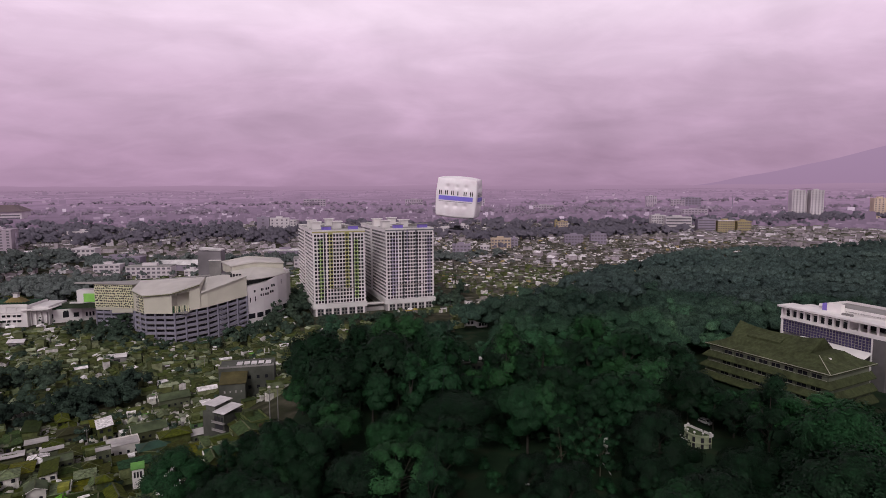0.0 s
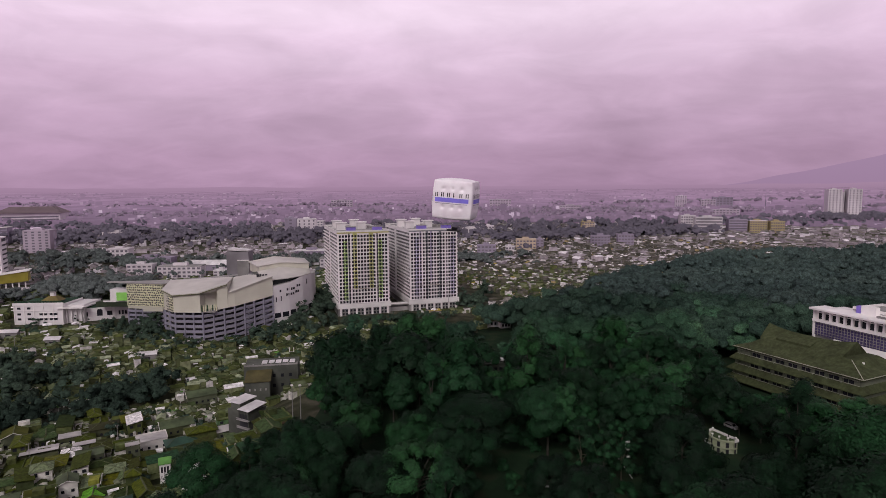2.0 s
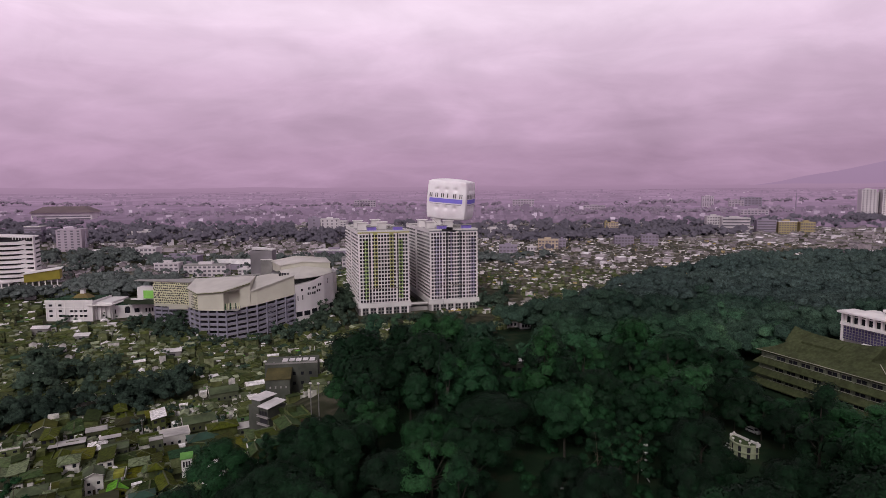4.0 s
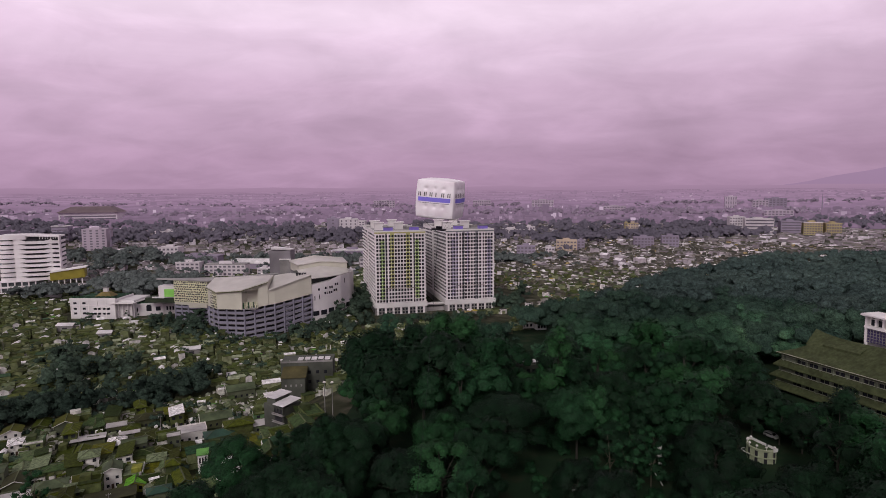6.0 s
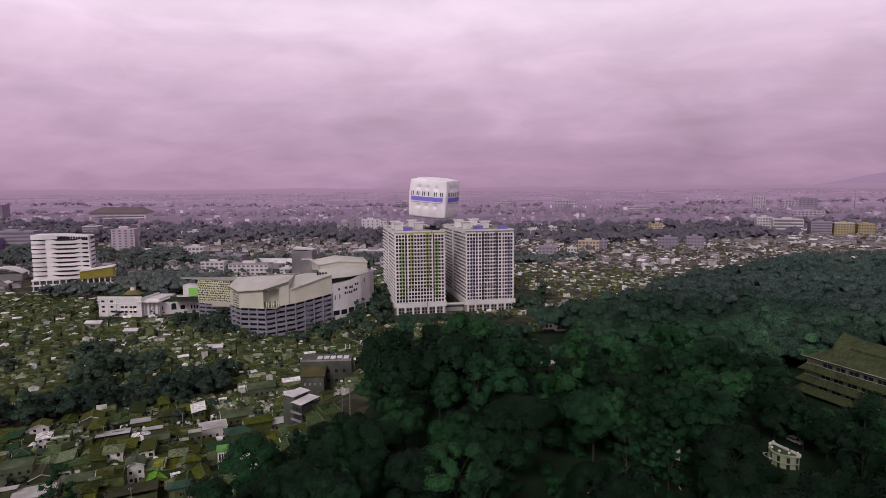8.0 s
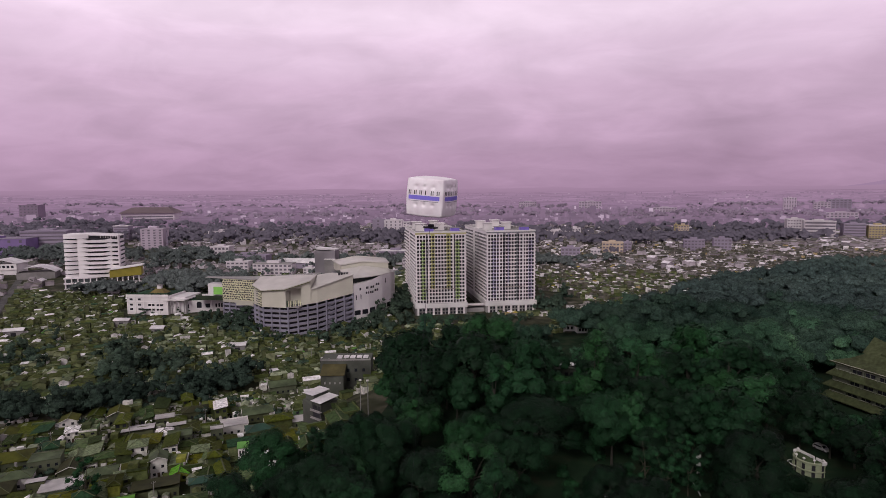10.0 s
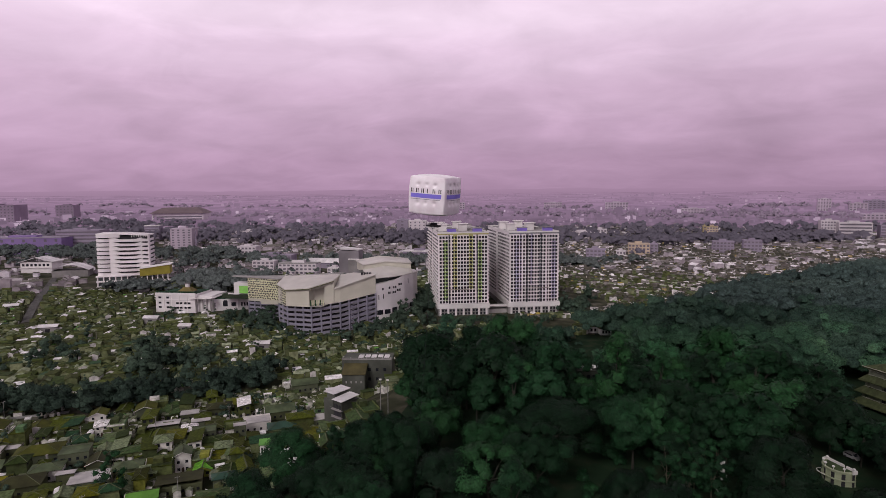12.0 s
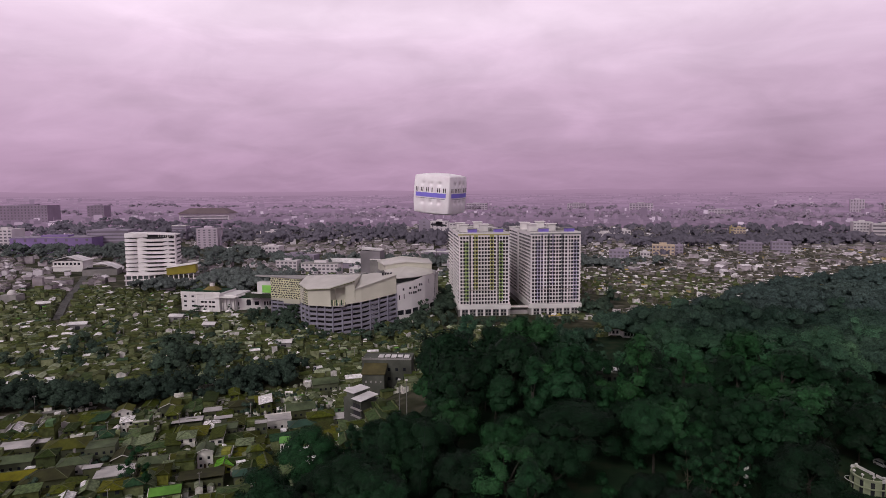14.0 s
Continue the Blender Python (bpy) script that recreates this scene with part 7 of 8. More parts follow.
# trees that stand out, by hand: kind, variant, place, spread, height
for kind, var, x, y, size, high in (
        ("umbrella", 0, -13, 158, 1.06, 1.0), ("dark", 0, -25, 156, 0.95, 1.0), ("pale", 0, -8, 240, 1.1, 1.0), ("dark", 0, 102, 223, 0.88, 0.8), ("umbrella", 0, 51, 294, 1.16, 1.0),
        ("dark", 0, 4, 198, 1.55, 1.08), ("billow", 0, -27, 221, 1.3, 1.05), ("billow", 0, -35, 188, 1.2, 1.05), ("pale", 0, -53, 266, 1.3, 0.85), ("pale", 0, 36, 203, 0.75, 1.0),
        ("pale", 0, 79, 219, 1.2, 1.15), ("billow", 1, 104, 250, 1.2, 1.05), ("umbrella", 0, 86, 303, 1.75, 1.05), ("billow", 0, 131, 199, 1.5, 0.86), ("pale", 0, 146, 206, 1.1, 0.72),
        ("umbrella", 0, 113, 211, 0.62, 0.32), ("dark", 0, 34, 246, 1.15, 1.05), ("umbrella", 1, 6, 268, 1.2, 0.72), ("dark", 0, 49, 232, 1.05, 1.0), ("billow", 0, -49, 180, 0.9, 0.85), ("dark", 0, -41, 162, 0.8, 0.8),
        ("dark", 0, 124, 176, 1.0, 0.6), ("feather", 0, 42, 170, 1.15, 1.0), ("feather", 0, 50, 176, 1.0, 1.0), ("feather", 0, 38, 178, 1.1, 1.0), ("feather", 0, 47, 185, 1.0, 1.0),
        ("tall", 0, -42, 204, 1.0, 1.0)):
    spots.append((x, y))
    if size > 1.1:
        spots.extend((x + 6.5 * size * math.cos(k * 1.047), y + 6.5 * size * math.sin(k * 1.047)) for k in range(6))
    plant(kind, x, y, size, (x * 37 + y * 11) % 360, var, None, high)
SHRUB = []
for s in (1, 2, 3):
    rng_s = np.random.default_rng(60 + s)
    root = thing("shrub", pose(0, 0, -500), "low dense dark green shrub on the lawn", "shrub", "park shrubs")
    mass = [(rng_s.uniform(-1.6, 1.6), rng_s.uniform(-1.6, 1.6), rng_s.uniform(0.7, 2.2), rng_s.uniform(0.8, 1.5)) for k in range(8)]
    bm = bmesh.new()
    for k in range(4):
        put_tube(bm, (0, 0, -0.6), (mass[k][0], mass[k][1], mass[k][2]), 0.1, 0.04, 4)
    part("stem", bm, BARK, root)
    part("foliage", crown_mesh("foliage", mass, LEAF, 70 + s, 60.0, 0.22), None, root)
    SHRUB.append(root)
for k in range(64):
    r, az2 = tree_rng.uniform(168, 222), radians(tree_rng.uniform(4, 30))
    x, y = r * math.sin(az2), r * math.cos(az2)
    if any(math.hypot(x - a, y - b) < 12 for a, b in ((93, 201), (88, 190), (82, 180), (103, 217))) or (abs(x - 84) < 10 and abs(y - 184) < 8):
        continue
    k2 = tree_rng.uniform(0.6, 1.5)
    settle(tree_rng.choice(SHRUB), pose(x, y, ground_z(x, y), 0, 0, tree_rng.uniform(0, 360)), (k2, k2, k2))
for x, y, s in ((34, 150, 0.9), (60, 160, 0.75), (26, 164, 0.7), (-150, 168, 0.45), (-64, 208, 0.34), (-70, 205, 0.3), (-58, 213, 0.3), (-66, 216, 0.28), (56, 196, 0.6)):
    spots.append((x, y))
    plant(tree_rng.choice(("dark", "feather", "dark")), x, y, s, tree_rng.uniform(0, 360), tree_rng.randrange(4))
tries = 0
near_count = 0
while near_count < 265 and tries < 20000:
    tries += 1
    r = 95 + 190 * math.sqrt(tree_rng.random())
    a = radians(tree_rng.uniform(-44, 50))
    x, y = r * math.sin(a), r * math.cos(a)
    size = min(tree_rng.choice((0.7, 0.9, 1.0, 1.15, 1.3, 1.55)) * tree_rng.uniform(0.9, 1.1) * (0.6 if x < -55 else 1.0), room_for_tree(x, y))
    if size < 0.25 or not free_for_tree(x, y, 3) or not try_spot(x, y, max(4.5, 8.6 * size)):
        continue
    kind = tree_rng.choices(("dome", "billow", "tall", "umbrella", "feather", "dark"), (4, 6, 2, 0.5, 0.4, 4))[0]
    if r < 190 and tree_rng.random() < 0.6:
        kind = "dark"
    plant(kind, x, y, size * (0.66 if x < -70 and y > 135 else 1.0), tree_rng.uniform(0, 360), tree_rng.randrange(0, 6))
    near_count += 1


def wood_stuff(name, label, places, mat, seed, leaf, per, skip=2, swell=1.15, loose=0.5, soft=0.0, even=0.15, styles=("dome", "billow", "dome", "billow", "tall")):
    """Many crowns out of reach, joined: foliage masses set with closed leaf tufts."""
    rng = np.random.default_rng(seed)
    protos = []
    for k in range(5):
        lumps = [(l[0], l[1], l[2], l[3] * swell) for l in lumps_for(styles[k], rng)[::skip]]
        q, nrm = leaf_cloud(rng, lumps, per, leaf, loose=loose, soft=soft, even=even, least=3)
        c, a, b = q.mean(axis=1), (q[:, 2] - q[:, 0]) / 2, (q[:, 3] - q[:, 1]) / 2
        n = np.cross(a, b)
        n *= np.linalg.norm(b, axis=1)[:, None] * 0.8 / (np.linalg.norm(n, axis=1)[:, None] + 1e-6)
        q, nrm = np.stack([c + a, c + b, c - a, c - b, c + n, c - n], axis=1), np.repeat(nrm[::4], 6, axis=0)
        sides = [tuple(6 * i + k for k in g) for i in range(len(q)) for g in ((0, 1, 4), (1, 2, 4), (2, 3, 4), (3, 0, 4), (1, 0, 5), (2, 1, 5), (3, 2, 5), (0, 3, 5))]
        count = q.shape[0] * q.shape[1]
        v, f, nb, hub = [], [], [nrm], np.array([l[:3] for l in lumps]).mean(axis=0) - np.array((0, 0, 4.0))
        for (cx, cy, cz, r) in lumps:
            bv, bf = ball(rng, cx, cy, cz, r * 0.84, 3, 6)
            f += [tuple(len(v) + i for i in g) for g in bf]
            v += bv
            nb.append(ball_normals(bv, (cx, cy, cz), hub, even))
        protos.append((np.concatenate([q.reshape(-1, 3), np.array(v)]), np.concatenate(nb), sides + [tuple(count + i for i in g) for g in f]))
    verts, faces, nrms, o = [], [], [], 0
    for i, (x, y, s) in enumerate(places):
        v, nv, f = protos[i % 5]
        a = rng.uniform(0, math.tau)
        c, sn = math.cos(a) * s, math.sin(a) * s
        p = np.stack([v[:, 0] * c - v[:, 1] * sn + x, v[:, 0] * sn + v[:, 1] * c + y, v[:, 2] * s + ground_z(x, y) - 1.0], axis=1)
        verts.append(p)
        ca, sa = math.cos(a), math.sin(a)
        nrms.append(np.stack([nv[:, 0] * ca - nv[:, 1] * sa, nv[:, 0] * sa + nv[:, 1] * ca, nv[:, 2]], axis=1))
        faces += [tuple(o + k for k in g) for g in f]
        o += len(v)
    me = numpy_mesh(name, np.concatenate(verts), faces, mat, True)
    me.normals_split_custom_set_from_vertices(np.concatenate(nrms).tolist())
    ob = new(name, me)
    return tagged(ob, label, "woods", kind="stuff")


CANOPY = ("umbrella",) * 5


far_spots = []
grid_rng = random.Random(21)
for tries in range(26000):
    r = 235 + 800 * math.sqrt(grid_rng.random()) ** 1.35
    a = radians(grid_rng.uniform(-18, 52))
    x, y = r * math.sin(a), r * math.cos(a)
    gap = 10.5 if r < 340 else 8.4
    if not free_for_tree(x, y, 2) or any((x - p) ** 2 + (y - q) ** 2 < gap * gap for p, q in spots):
        continue
    spots.append((x, y))
    far_spots.append((x, y, min(grid_rng.uniform(0.85, 1.4) * max(0.62, 1 - max(0, r - 280) * 0.0012), room_for_tree(x, y))))
    if len(far_spots) > 1500:
        break
# three bands of woodland, each with more haze painted into its leaves
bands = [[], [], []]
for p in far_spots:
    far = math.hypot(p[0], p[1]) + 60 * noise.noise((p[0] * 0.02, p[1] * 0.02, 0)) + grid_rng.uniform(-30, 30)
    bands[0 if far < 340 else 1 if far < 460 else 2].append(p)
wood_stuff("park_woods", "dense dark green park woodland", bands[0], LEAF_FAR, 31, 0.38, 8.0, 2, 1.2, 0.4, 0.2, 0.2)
wood_stuff("middle_park_woods", "dense park woodland, dulled by painted haze", bands[1], LEAF_MID, 33, 0.46, 4.0, 3, 1.5, 0.4, 0.1, 0.3, ("umbrella", "dome", "billow", "dome", "billow"))
wood_stuff("distant_park_woods", "dense woodland further off, greyed by painted haze", bands[2], LEAF_OUTER, 32, 0.62, 1.3, 5, 1.75, 0.4, 0.1, 0.5, CANOPY)

# trees of the town: along the river, before the shopping centre, on the hill behind it, and between the far roofs
town_rng = random.Random(77)
river, bank, behind, town_trees = [], [], [], []


def grove(out, x0, y0, x1, y1, width, n, s0, s1):
    for k in range(n):
        t = town_rng.random()
        x, y = x0 + (x1 - x0) * t + town_rng.gauss(0, width), y0 + (y1 - y0) * t + town_rng.gauss(0, width)
        out.append((x, y, town_rng.uniform(s0, s1)))


grove(bank, -330, 208, -235, 236, 7, 74, 0.4, 0.75)
grove(bank, -235, 236, -160, 292, 7, 66, 0.4, 0.75)
grove(river, -235, 290, -205, 300, 9, 16, 0.5, 0.9)
grove(river, -190, 350, -120, 376, 5, 26, 0.22, 0.42)
grove(river, -212, 374, -196, 366, 4, 9, 0.4, 0.6)
grove(river, -118, 372, -104, 420, 7, 14, 0.45, 0.75)
grove(river, -108, 430, -112, 480, 6, 12, 0.6, 0.8)
grove(river, -240, 386, -205, 382, 5, 14, 0.4, 0.6)
grove(behind, -390, 440, -350, 448, 8, 16, 0.55, 0.85)
grove(behind, -345, 470, -285, 470, 10, 30, 0.9, 1.3)
grove(river, 4, 445, 22, 500, 6, 16, 0.4, 0.7)
grove(river, -350, 300, -290, 300, 10, 14, 0.4, 0.7)
grove(river, -280, 320, -240, 330, 9, 9, 0.4, 0.65)
grove(river, -140, 368, -110, 394, 4.5, 24, 0.3, 0.52)
grove(river, -96, 392, -5, 420, 5, 60, 0.2, 0.32)
wood_stuff("river_trees", "very dark green trees crowding the river bank", bank, LEAF_BANK, 45, 0.7, 2.4, 4, 1.4, 0.3, 0.3, 0.3)
wood_stuff("town_trees", "dark green trees along the river and streets", river, LEAF_RIVER, 41, 0.7, 2.2, 4, 1.4, 0.3, 0.3, 0.4)
grove(town_trees, -800, 640, -300, 650, 40, 230, 0.5, 0.9)
grove(town_trees, -420, 560, -130, 590, 18, 46, 0.25, 0.5)
grove(town_trees, -300, 672, 60, 700, 22, 150, 0.4, 0.8)
grove(town_trees, -1000, 860, 0, 950, 42, 420, 0.6, 1.2)
grove(town_trees, 60, 930, 420, 1010, 26, 330, 0.5, 0.9)
grove(town_trees, 300, 1120, 900, 1180, 40, 200, 0.6, 1.1)
grove(town_trees, -1100, 1050, 300, 1120, 45, 320, 0.6, 1.1)
# hill, far town and plain trees carry haze in their leaf colours
wood_stuff("hill_trees", "dark trees on the slope behind the shops, greyed by painted haze", behind + [p for p in town_trees if p[1] < 740], LEAF_HILL, 42, 0.8, 0.9, 3, 1.35, 0.3, 0.3, 0.8, ("umbrella", "dome", "umbrella", "dome", "umbrella"))
wood_stuff("far_town_trees", "trees between the far roofs, greyed by painted haze", [p for p in town_trees if p[1] >= 740], LEAF_TOWN, 43, 1.1, 0.4, 6, 1.7, 0.3, 0.3, 1.2, ("umbrella", "dome", "umbrella", "dome", "umbrella"))
plain_trees = []
for x0, y0, x1, y1, n in ((-1500, 1330, -500, 1450, 90), (-700, 1500, 500, 1560, 110), (200, 1420, 1100, 1500, 90), (-1700, 1800, 100, 1900, 110), (300, 1900, 1600, 2000, 110)):
    grove(plain_trees, x0, y0, x1, y1, 26, n, 0.5, 1.1)
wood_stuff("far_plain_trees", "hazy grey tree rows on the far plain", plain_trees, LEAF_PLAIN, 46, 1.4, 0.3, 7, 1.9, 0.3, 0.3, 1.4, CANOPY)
yards = []
yard_rng = random.Random(83)
while len(yards) < 300:
    x, y = yard_rng.uniform(-330, -78), yard_rng.uniform(110, 420)
    if not inside(x, y, PARK) and math.degrees(math.atan2(-x, y)) < 58 and not on_lane(x, y, 2.5) and noise.noise((x * 0.03, y * 0.03, 2.0)) > -0.1:
        yards.append((x, y, yard_rng.uniform(0.14, 0.34)))
wood_stuff("yard_trees", "small dark trees and bushes between the houses", yards, LEAF_RIVER, 44, 1.0, 1.0, 6, 1.5, 0.4, 0.4, 0.3)


# ---- the advertising balloon on its tether ----
BALLOON = plain("white_balloon_fabric", (0.97, 0.9, 0.95), 0.45, 1.2, 0.06, spec=0.4)
INK = plain("black_print", (0.015, 0.015, 0.02), 0.6, 1.0)
BLUE_PRINT = plain("violet_blue_print", (0.26, 0.22, 0.82), 0.5, 1.0, 0.1)
FAINT = plain("grey_print", (0.4, 0.38, 0.45), 0.6, 1.0)
balloon = thing("advertising_balloon", pose(-1.5, 46.8, 91.62, 2, 5.0, -12), "white quilted cube balloon with violet stripes and dark print", "balloon")
S = 1.52


def skin(u, v):
    """How far a face bulges at (u, v) in -1..1, with tufted dimples in two rows."""
    puff = 0.1 * (1 - abs(u) ** 3) * (1 - abs(v) ** 3)
    for du in (-0.46, 0.0, 0.46):
        for dv in (-0.4, 0.56):
            q = (u - du) ** 2 + (v - dv) ** 2
            puff -= 0.075 * math.exp(-q / 0.006) + 0.03 * math.exp(-q / 0.03)
    return puff


def face_point(axis_, sign, u, v, lift=0.0):
    swell_ = S * (1.0 + 0.04 * (1 - u * u * v * v))
    d = swell_ * (1.0 + skin(u, v)) + lift
    a, b = u * swell_, v * swell_ * 0.95
    if axis_ == 0:
        return (sign * d, a * sign, b)
    if axis_ == 1:
        return (-a * sign, sign * d, b)
    return (a, v * swell_ * sign, sign * (d * 0.95))


bm = bmesh.new()
N = 36
for axis_ in range(3):
    for sign in (-1, 1):
        g = [[bm.verts.new(face_point(axis_, sign, -1 + 2 * i / N, -1 + 2 * j / N)) for i in range(N + 1)] for j in range(N + 1)]
        for j in range(N):
            for i in range(N):
                bm.faces.new((g[j][i], g[j][i + 1], g[j + 1][i + 1], g[j + 1][i]))
bmesh.ops.remove_doubles(bm, verts=bm.verts[:], dist=0.008)
bmesh.ops.recalc_face_normals(bm, faces=bm.faces[:])
for f in bm.faces:
    f.smooth = True
part("envelope", bm, BALLOON, balloon)


def print_on(name, axis_, sign, u0, u1, v0, v1, mat, nu=16, nv=3):
    bm = bmesh.new()
    g = [[bm.verts.new(face_point(axis_, sign, u0 + (u1 - u0) * i / nu, v0 + (v1 - v0) * j / nv, 0.02)) for i in range(nu + 1)] for j in range(nv + 1)]
    for j in range(nv):
        for i in range(nu):
            bm.faces.new((g[j][i], g[j][i + 1], g[j + 1][i + 1], g[j + 1][i]))
    for f in bm.faces:
        f.smooth = True
    part(name, bm, mat, balloon)


for axis_, sign in ((0, 1), (0, -1), (1, 1), (1, -1)):
    print_on("stripe", axis_, sign, -0.86, 0.84, -0.13, 0.09, BLUE_PRINT)
    print_on("small_print_bar", axis_, sign, -0.84, 0.8, -0.215, -0.19, FAINT)
    # the lettering as plain strokes
    for k in range(6):
        c = -0.86 + k * 0.31
        print_on("print_bar", axis_, sign, c, c + 0.045, 0.14, 0.36, INK, 3, 3)
        if k != 3:
            print_on("print_bar", axis_, sign, c + 0.1, c + 0.14, 0.14, 0.36, INK, 3, 3)
rig = part("rig_plate", (lambda b: (put_box(b, -0.55, -0.35, -2.62, 0.55, 0.35, -2.5), b)[1])(bmesh.new()), plain("dark_rig", (0.03, 0.03, 0.035), 0.6, 1.0), balloon, "dark hanging rig plate", 0.02)
box_part("rig_box", (-0.2, -0.2, -2.5, 0.25, 0.2, -2.3), INK, balloon, bevel=0.03)
for x in (-1, 1):
    for y in (-1, 1):
        bm = bmesh.new()
        put_tube(bm, (x * 0.5, y * 0.3, -2.5), (x * 1.2, y * 1.2, -1.5), 0.008, 0.008, 4)
        part("cord", bm, INK, balloon)
tether = thing("tether_line", pose(-1.75, 46.8, 88.9), "thin dark tether rope from the balloon to the ground", "rope")
bm = bmesh.new()
last = (0, 0, 0)
foot = ground_z(-16, 52) - 88.9
for k in range(1, 15):
    t = k / 14
    nxt = (-14.0 * (0.45 * t + 0.55 * t * t), 5 * t, foot * t)
    put_tube(bm, last, nxt, 0.014, 0.014, 5)
    last = nxt
part("rope", bm, INK, tether)


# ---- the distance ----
# emission that stands for haze, graded by height; these surfaces take no light
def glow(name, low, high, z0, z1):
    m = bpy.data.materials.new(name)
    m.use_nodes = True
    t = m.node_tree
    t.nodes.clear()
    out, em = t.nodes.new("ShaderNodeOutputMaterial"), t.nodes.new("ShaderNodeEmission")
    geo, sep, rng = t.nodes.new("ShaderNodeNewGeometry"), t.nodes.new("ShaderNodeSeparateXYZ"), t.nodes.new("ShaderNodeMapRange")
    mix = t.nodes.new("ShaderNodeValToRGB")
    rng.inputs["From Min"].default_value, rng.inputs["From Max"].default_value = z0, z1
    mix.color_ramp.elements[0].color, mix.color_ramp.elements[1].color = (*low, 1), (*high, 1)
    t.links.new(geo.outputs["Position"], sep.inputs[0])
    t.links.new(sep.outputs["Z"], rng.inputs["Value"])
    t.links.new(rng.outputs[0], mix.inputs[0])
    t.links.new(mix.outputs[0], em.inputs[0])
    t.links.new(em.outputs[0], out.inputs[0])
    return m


def ridge(name, label, radius, height, mat, a0=-75, a1=70, n=150):
    verts, faces = [], []
    for k in range(n + 1):
        a = radians(a0 + (a1 - a0) * k / n)
        x, y = radius * math.sin(a), radius * math.cos(a)
        h = height(math.degrees(a))
        for dr, z in ((0, 40), (0, h), (40, h * 0.98), (40, 40)):
            verts.append((x * (1 + dr / radius), y * (1 + dr / radius), z))
    for k in range(n):
        for j in range(4):
            a, b = 4 * k + j, 4 * k + (j + 1) % 4
            faces.append((a, b, b + 4, a + 4))
    return tagged(new(name, numpy_mesh(name, verts, faces, mat)), label, "backdrop", kind="structure")


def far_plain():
    """The plain far out, where houses and fields run together; it glows in haze colours that pale with distance."""
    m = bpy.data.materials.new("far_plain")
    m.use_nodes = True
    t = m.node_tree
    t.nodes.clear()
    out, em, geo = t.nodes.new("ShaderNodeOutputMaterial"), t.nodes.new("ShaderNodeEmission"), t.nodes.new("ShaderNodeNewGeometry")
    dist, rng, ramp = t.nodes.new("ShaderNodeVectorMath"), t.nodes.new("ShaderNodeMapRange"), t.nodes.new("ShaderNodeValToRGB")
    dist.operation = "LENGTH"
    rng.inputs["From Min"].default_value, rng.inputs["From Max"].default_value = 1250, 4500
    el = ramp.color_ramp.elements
    # haze painted as emission, lighter further out
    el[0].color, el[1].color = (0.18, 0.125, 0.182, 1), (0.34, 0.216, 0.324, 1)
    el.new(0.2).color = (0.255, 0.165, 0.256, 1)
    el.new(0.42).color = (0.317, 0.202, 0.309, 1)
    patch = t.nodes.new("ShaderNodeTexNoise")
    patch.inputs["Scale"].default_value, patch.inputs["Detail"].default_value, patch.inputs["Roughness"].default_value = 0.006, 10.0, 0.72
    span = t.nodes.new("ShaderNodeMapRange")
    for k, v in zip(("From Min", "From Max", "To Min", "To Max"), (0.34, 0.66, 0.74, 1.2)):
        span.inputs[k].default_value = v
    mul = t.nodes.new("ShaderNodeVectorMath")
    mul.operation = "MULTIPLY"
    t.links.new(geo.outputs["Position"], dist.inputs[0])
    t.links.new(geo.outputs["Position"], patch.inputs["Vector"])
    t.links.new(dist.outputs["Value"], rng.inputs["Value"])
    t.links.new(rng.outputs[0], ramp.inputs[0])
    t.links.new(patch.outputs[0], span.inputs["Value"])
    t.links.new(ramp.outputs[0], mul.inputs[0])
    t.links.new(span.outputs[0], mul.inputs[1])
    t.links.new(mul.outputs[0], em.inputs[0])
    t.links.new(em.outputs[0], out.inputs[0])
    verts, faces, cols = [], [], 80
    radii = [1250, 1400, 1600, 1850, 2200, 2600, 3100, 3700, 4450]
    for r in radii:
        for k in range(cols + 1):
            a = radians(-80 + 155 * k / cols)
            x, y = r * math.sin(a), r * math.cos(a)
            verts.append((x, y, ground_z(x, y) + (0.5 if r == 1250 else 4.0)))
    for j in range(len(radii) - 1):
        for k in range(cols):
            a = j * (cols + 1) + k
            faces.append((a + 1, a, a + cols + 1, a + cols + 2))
    return tagged(new("backdrop_far_plain", numpy_mesh("backdrop_far_plain", verts, faces, m)), "glowing haze-coloured plain of far houses and fields", "backdrop", kind="structure")


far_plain()


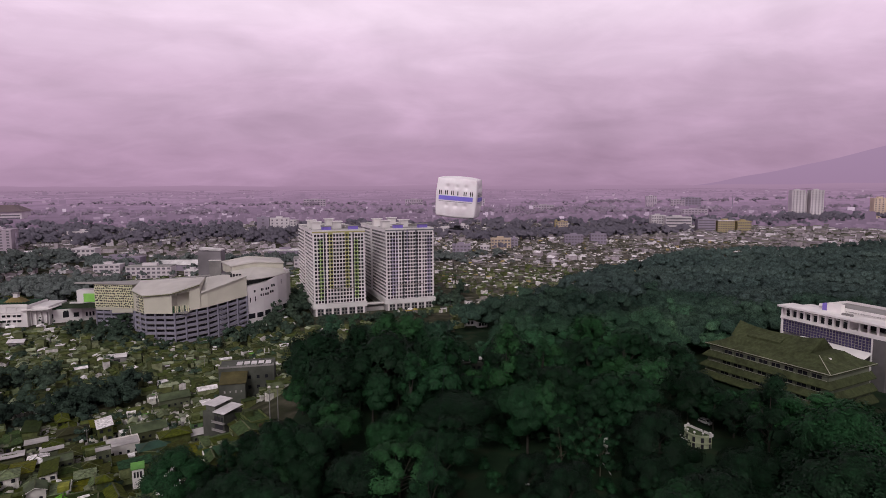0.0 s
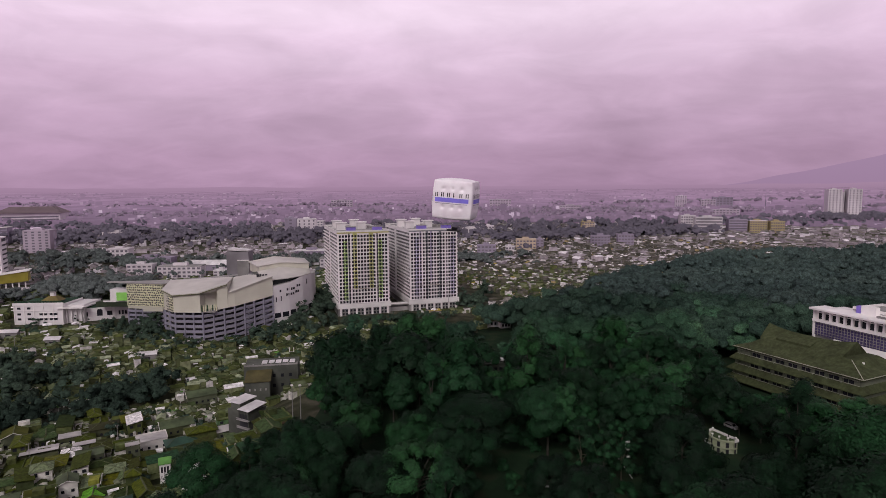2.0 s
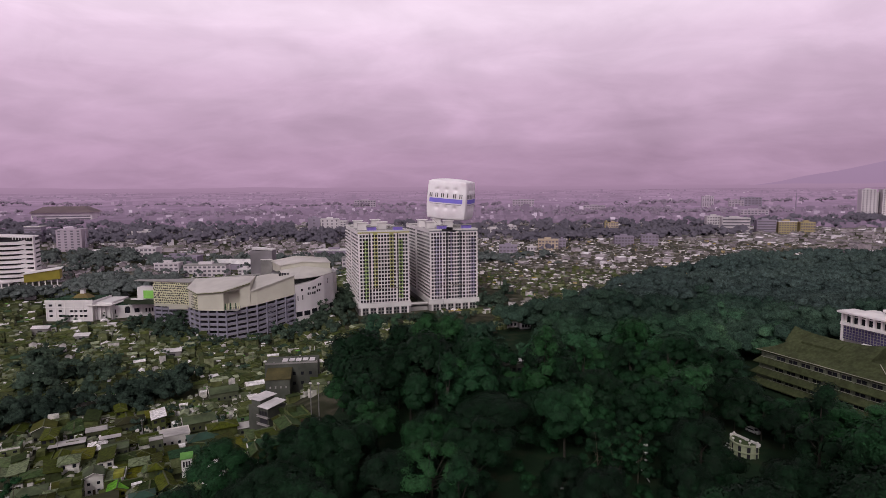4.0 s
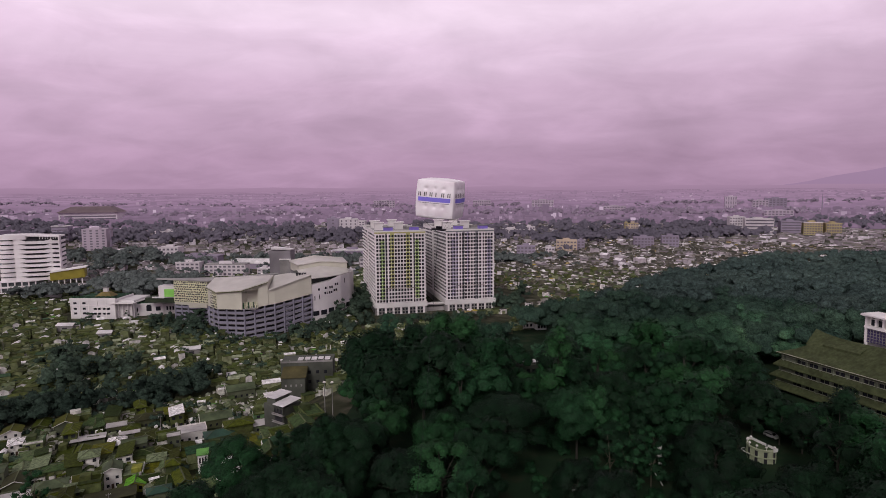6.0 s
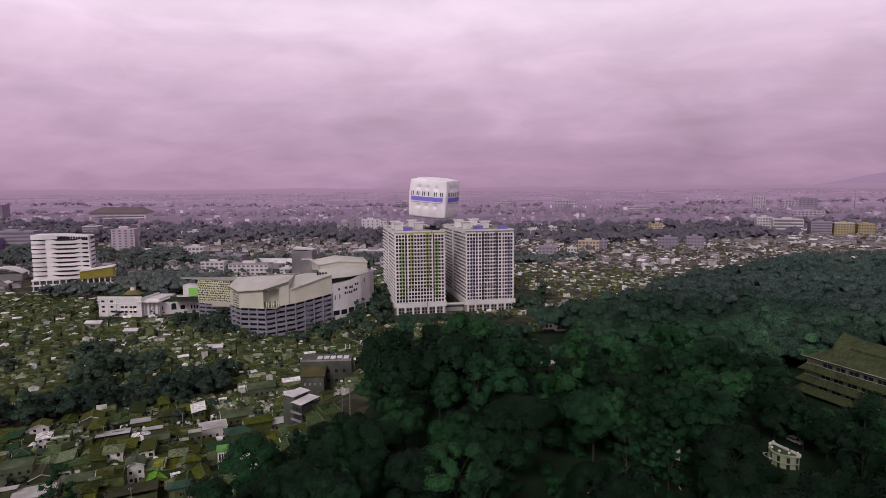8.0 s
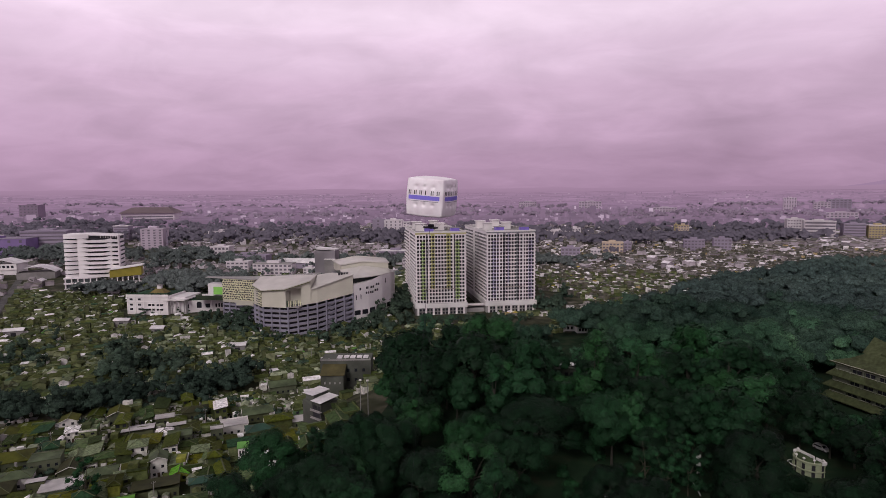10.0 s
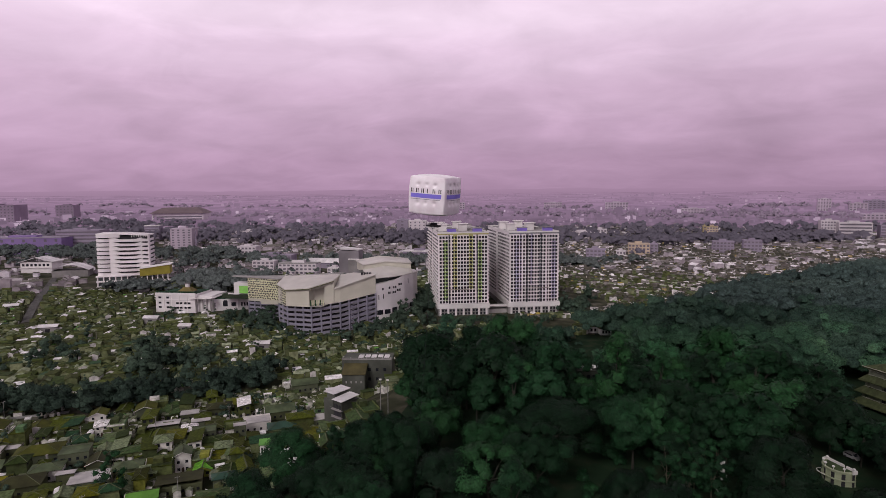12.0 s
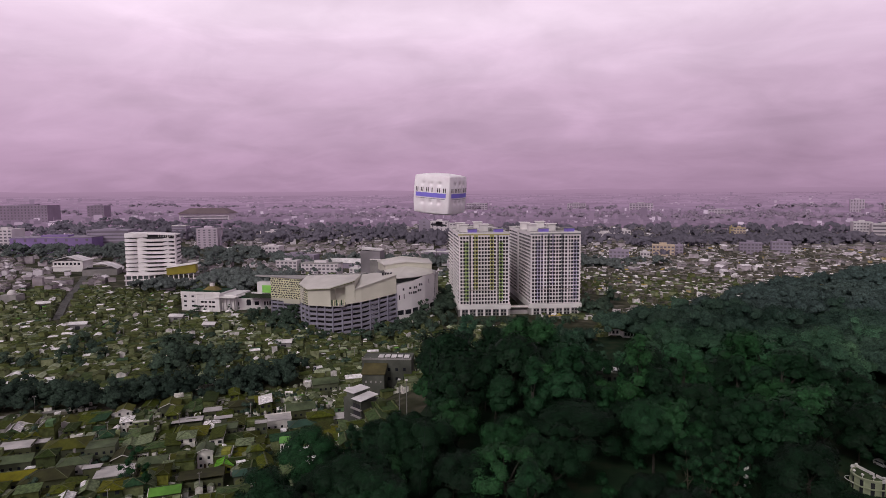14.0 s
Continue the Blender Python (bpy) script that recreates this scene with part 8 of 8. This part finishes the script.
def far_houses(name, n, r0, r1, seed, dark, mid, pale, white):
    """Specks of far houses, part of the glowing distance: each emits a haze colour of its own."""
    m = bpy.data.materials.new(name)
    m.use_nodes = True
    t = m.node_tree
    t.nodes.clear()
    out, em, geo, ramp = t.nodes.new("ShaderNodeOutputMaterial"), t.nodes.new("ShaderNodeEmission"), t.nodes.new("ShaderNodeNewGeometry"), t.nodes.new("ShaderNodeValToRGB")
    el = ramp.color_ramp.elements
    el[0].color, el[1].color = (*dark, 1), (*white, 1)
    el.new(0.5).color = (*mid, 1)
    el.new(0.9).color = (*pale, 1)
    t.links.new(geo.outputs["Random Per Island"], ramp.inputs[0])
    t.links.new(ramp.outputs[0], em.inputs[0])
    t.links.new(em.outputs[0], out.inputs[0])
    rng, verts, faces = random.Random(seed), [], []
    while len(faces) < 4 * n:
        r = r0 + (r1 - r0) * rng.random() ** 1.2
        a = radians(rng.uniform(-66, 56))
        x, y = r * math.sin(a), r * math.cos(a)
        if noise.noise((x * 0.004, y * 0.004, 3.0)) < rng.uniform(-0.5, 0.35):
            continue
        w, d, h, g, o = rng.uniform(1.5, 4.2), rng.uniform(3, 8), rng.choice((3, 4, 4, 5, 6, 9)), ground_z(x, y) + 3.5, len(verts)
        if rng.random() < 0.03:
            w, h = w * 2.2, h * 2.4
        verts += [(x + sx * w, y + sy * d, g + z) for z in (0, h) for sx, sy in ((-1, -1), (1, -1), (1, 1), (-1, 1))]
        faces += [(o, o + 1, o + 5, o + 4), (o + 1, o + 2, o + 6, o + 5), (o + 3, o, o + 4, o + 7), (o + 4, o + 5, o + 6, o + 7)]
    return tagged(new("backdrop_" + name, numpy_mesh("backdrop_" + name, verts, faces, m)), "specks of far pale houses in the haze", "backdrop", kind="structure")


# farther set has paler, flatter haze colours
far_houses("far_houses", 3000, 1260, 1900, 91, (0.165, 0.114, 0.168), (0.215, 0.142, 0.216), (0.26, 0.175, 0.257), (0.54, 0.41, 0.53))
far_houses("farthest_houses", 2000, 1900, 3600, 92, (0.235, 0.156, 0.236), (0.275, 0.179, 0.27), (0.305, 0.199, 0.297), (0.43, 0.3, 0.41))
# both ridges glow in painted haze, close to the sky at the horizon
ridge("backdrop_plain", "hazy mauve edge of the plain", 4400, lambda a: 128 + 9 * noise.noise((a * 0.22, 1.5, 0)) + 5 * noise.noise((a * 0.8, 4.5, 0)), glow("haze_glow_plain", (0.34, 0.216, 0.324), (0.371, 0.2355, 0.351), 98, 130))
ridge("backdrop_mountain", "hazy mauve mountain slope", 4600, lambda a: 95 + 420 * step(19, 52, a) + 12 * noise.noise((a * 0.3, 7.7, 0)) * step(19, 30, a), glow("haze_glow_mountain", (0.335, 0.216, 0.338), (0.375, 0.25, 0.385), 100, 460))
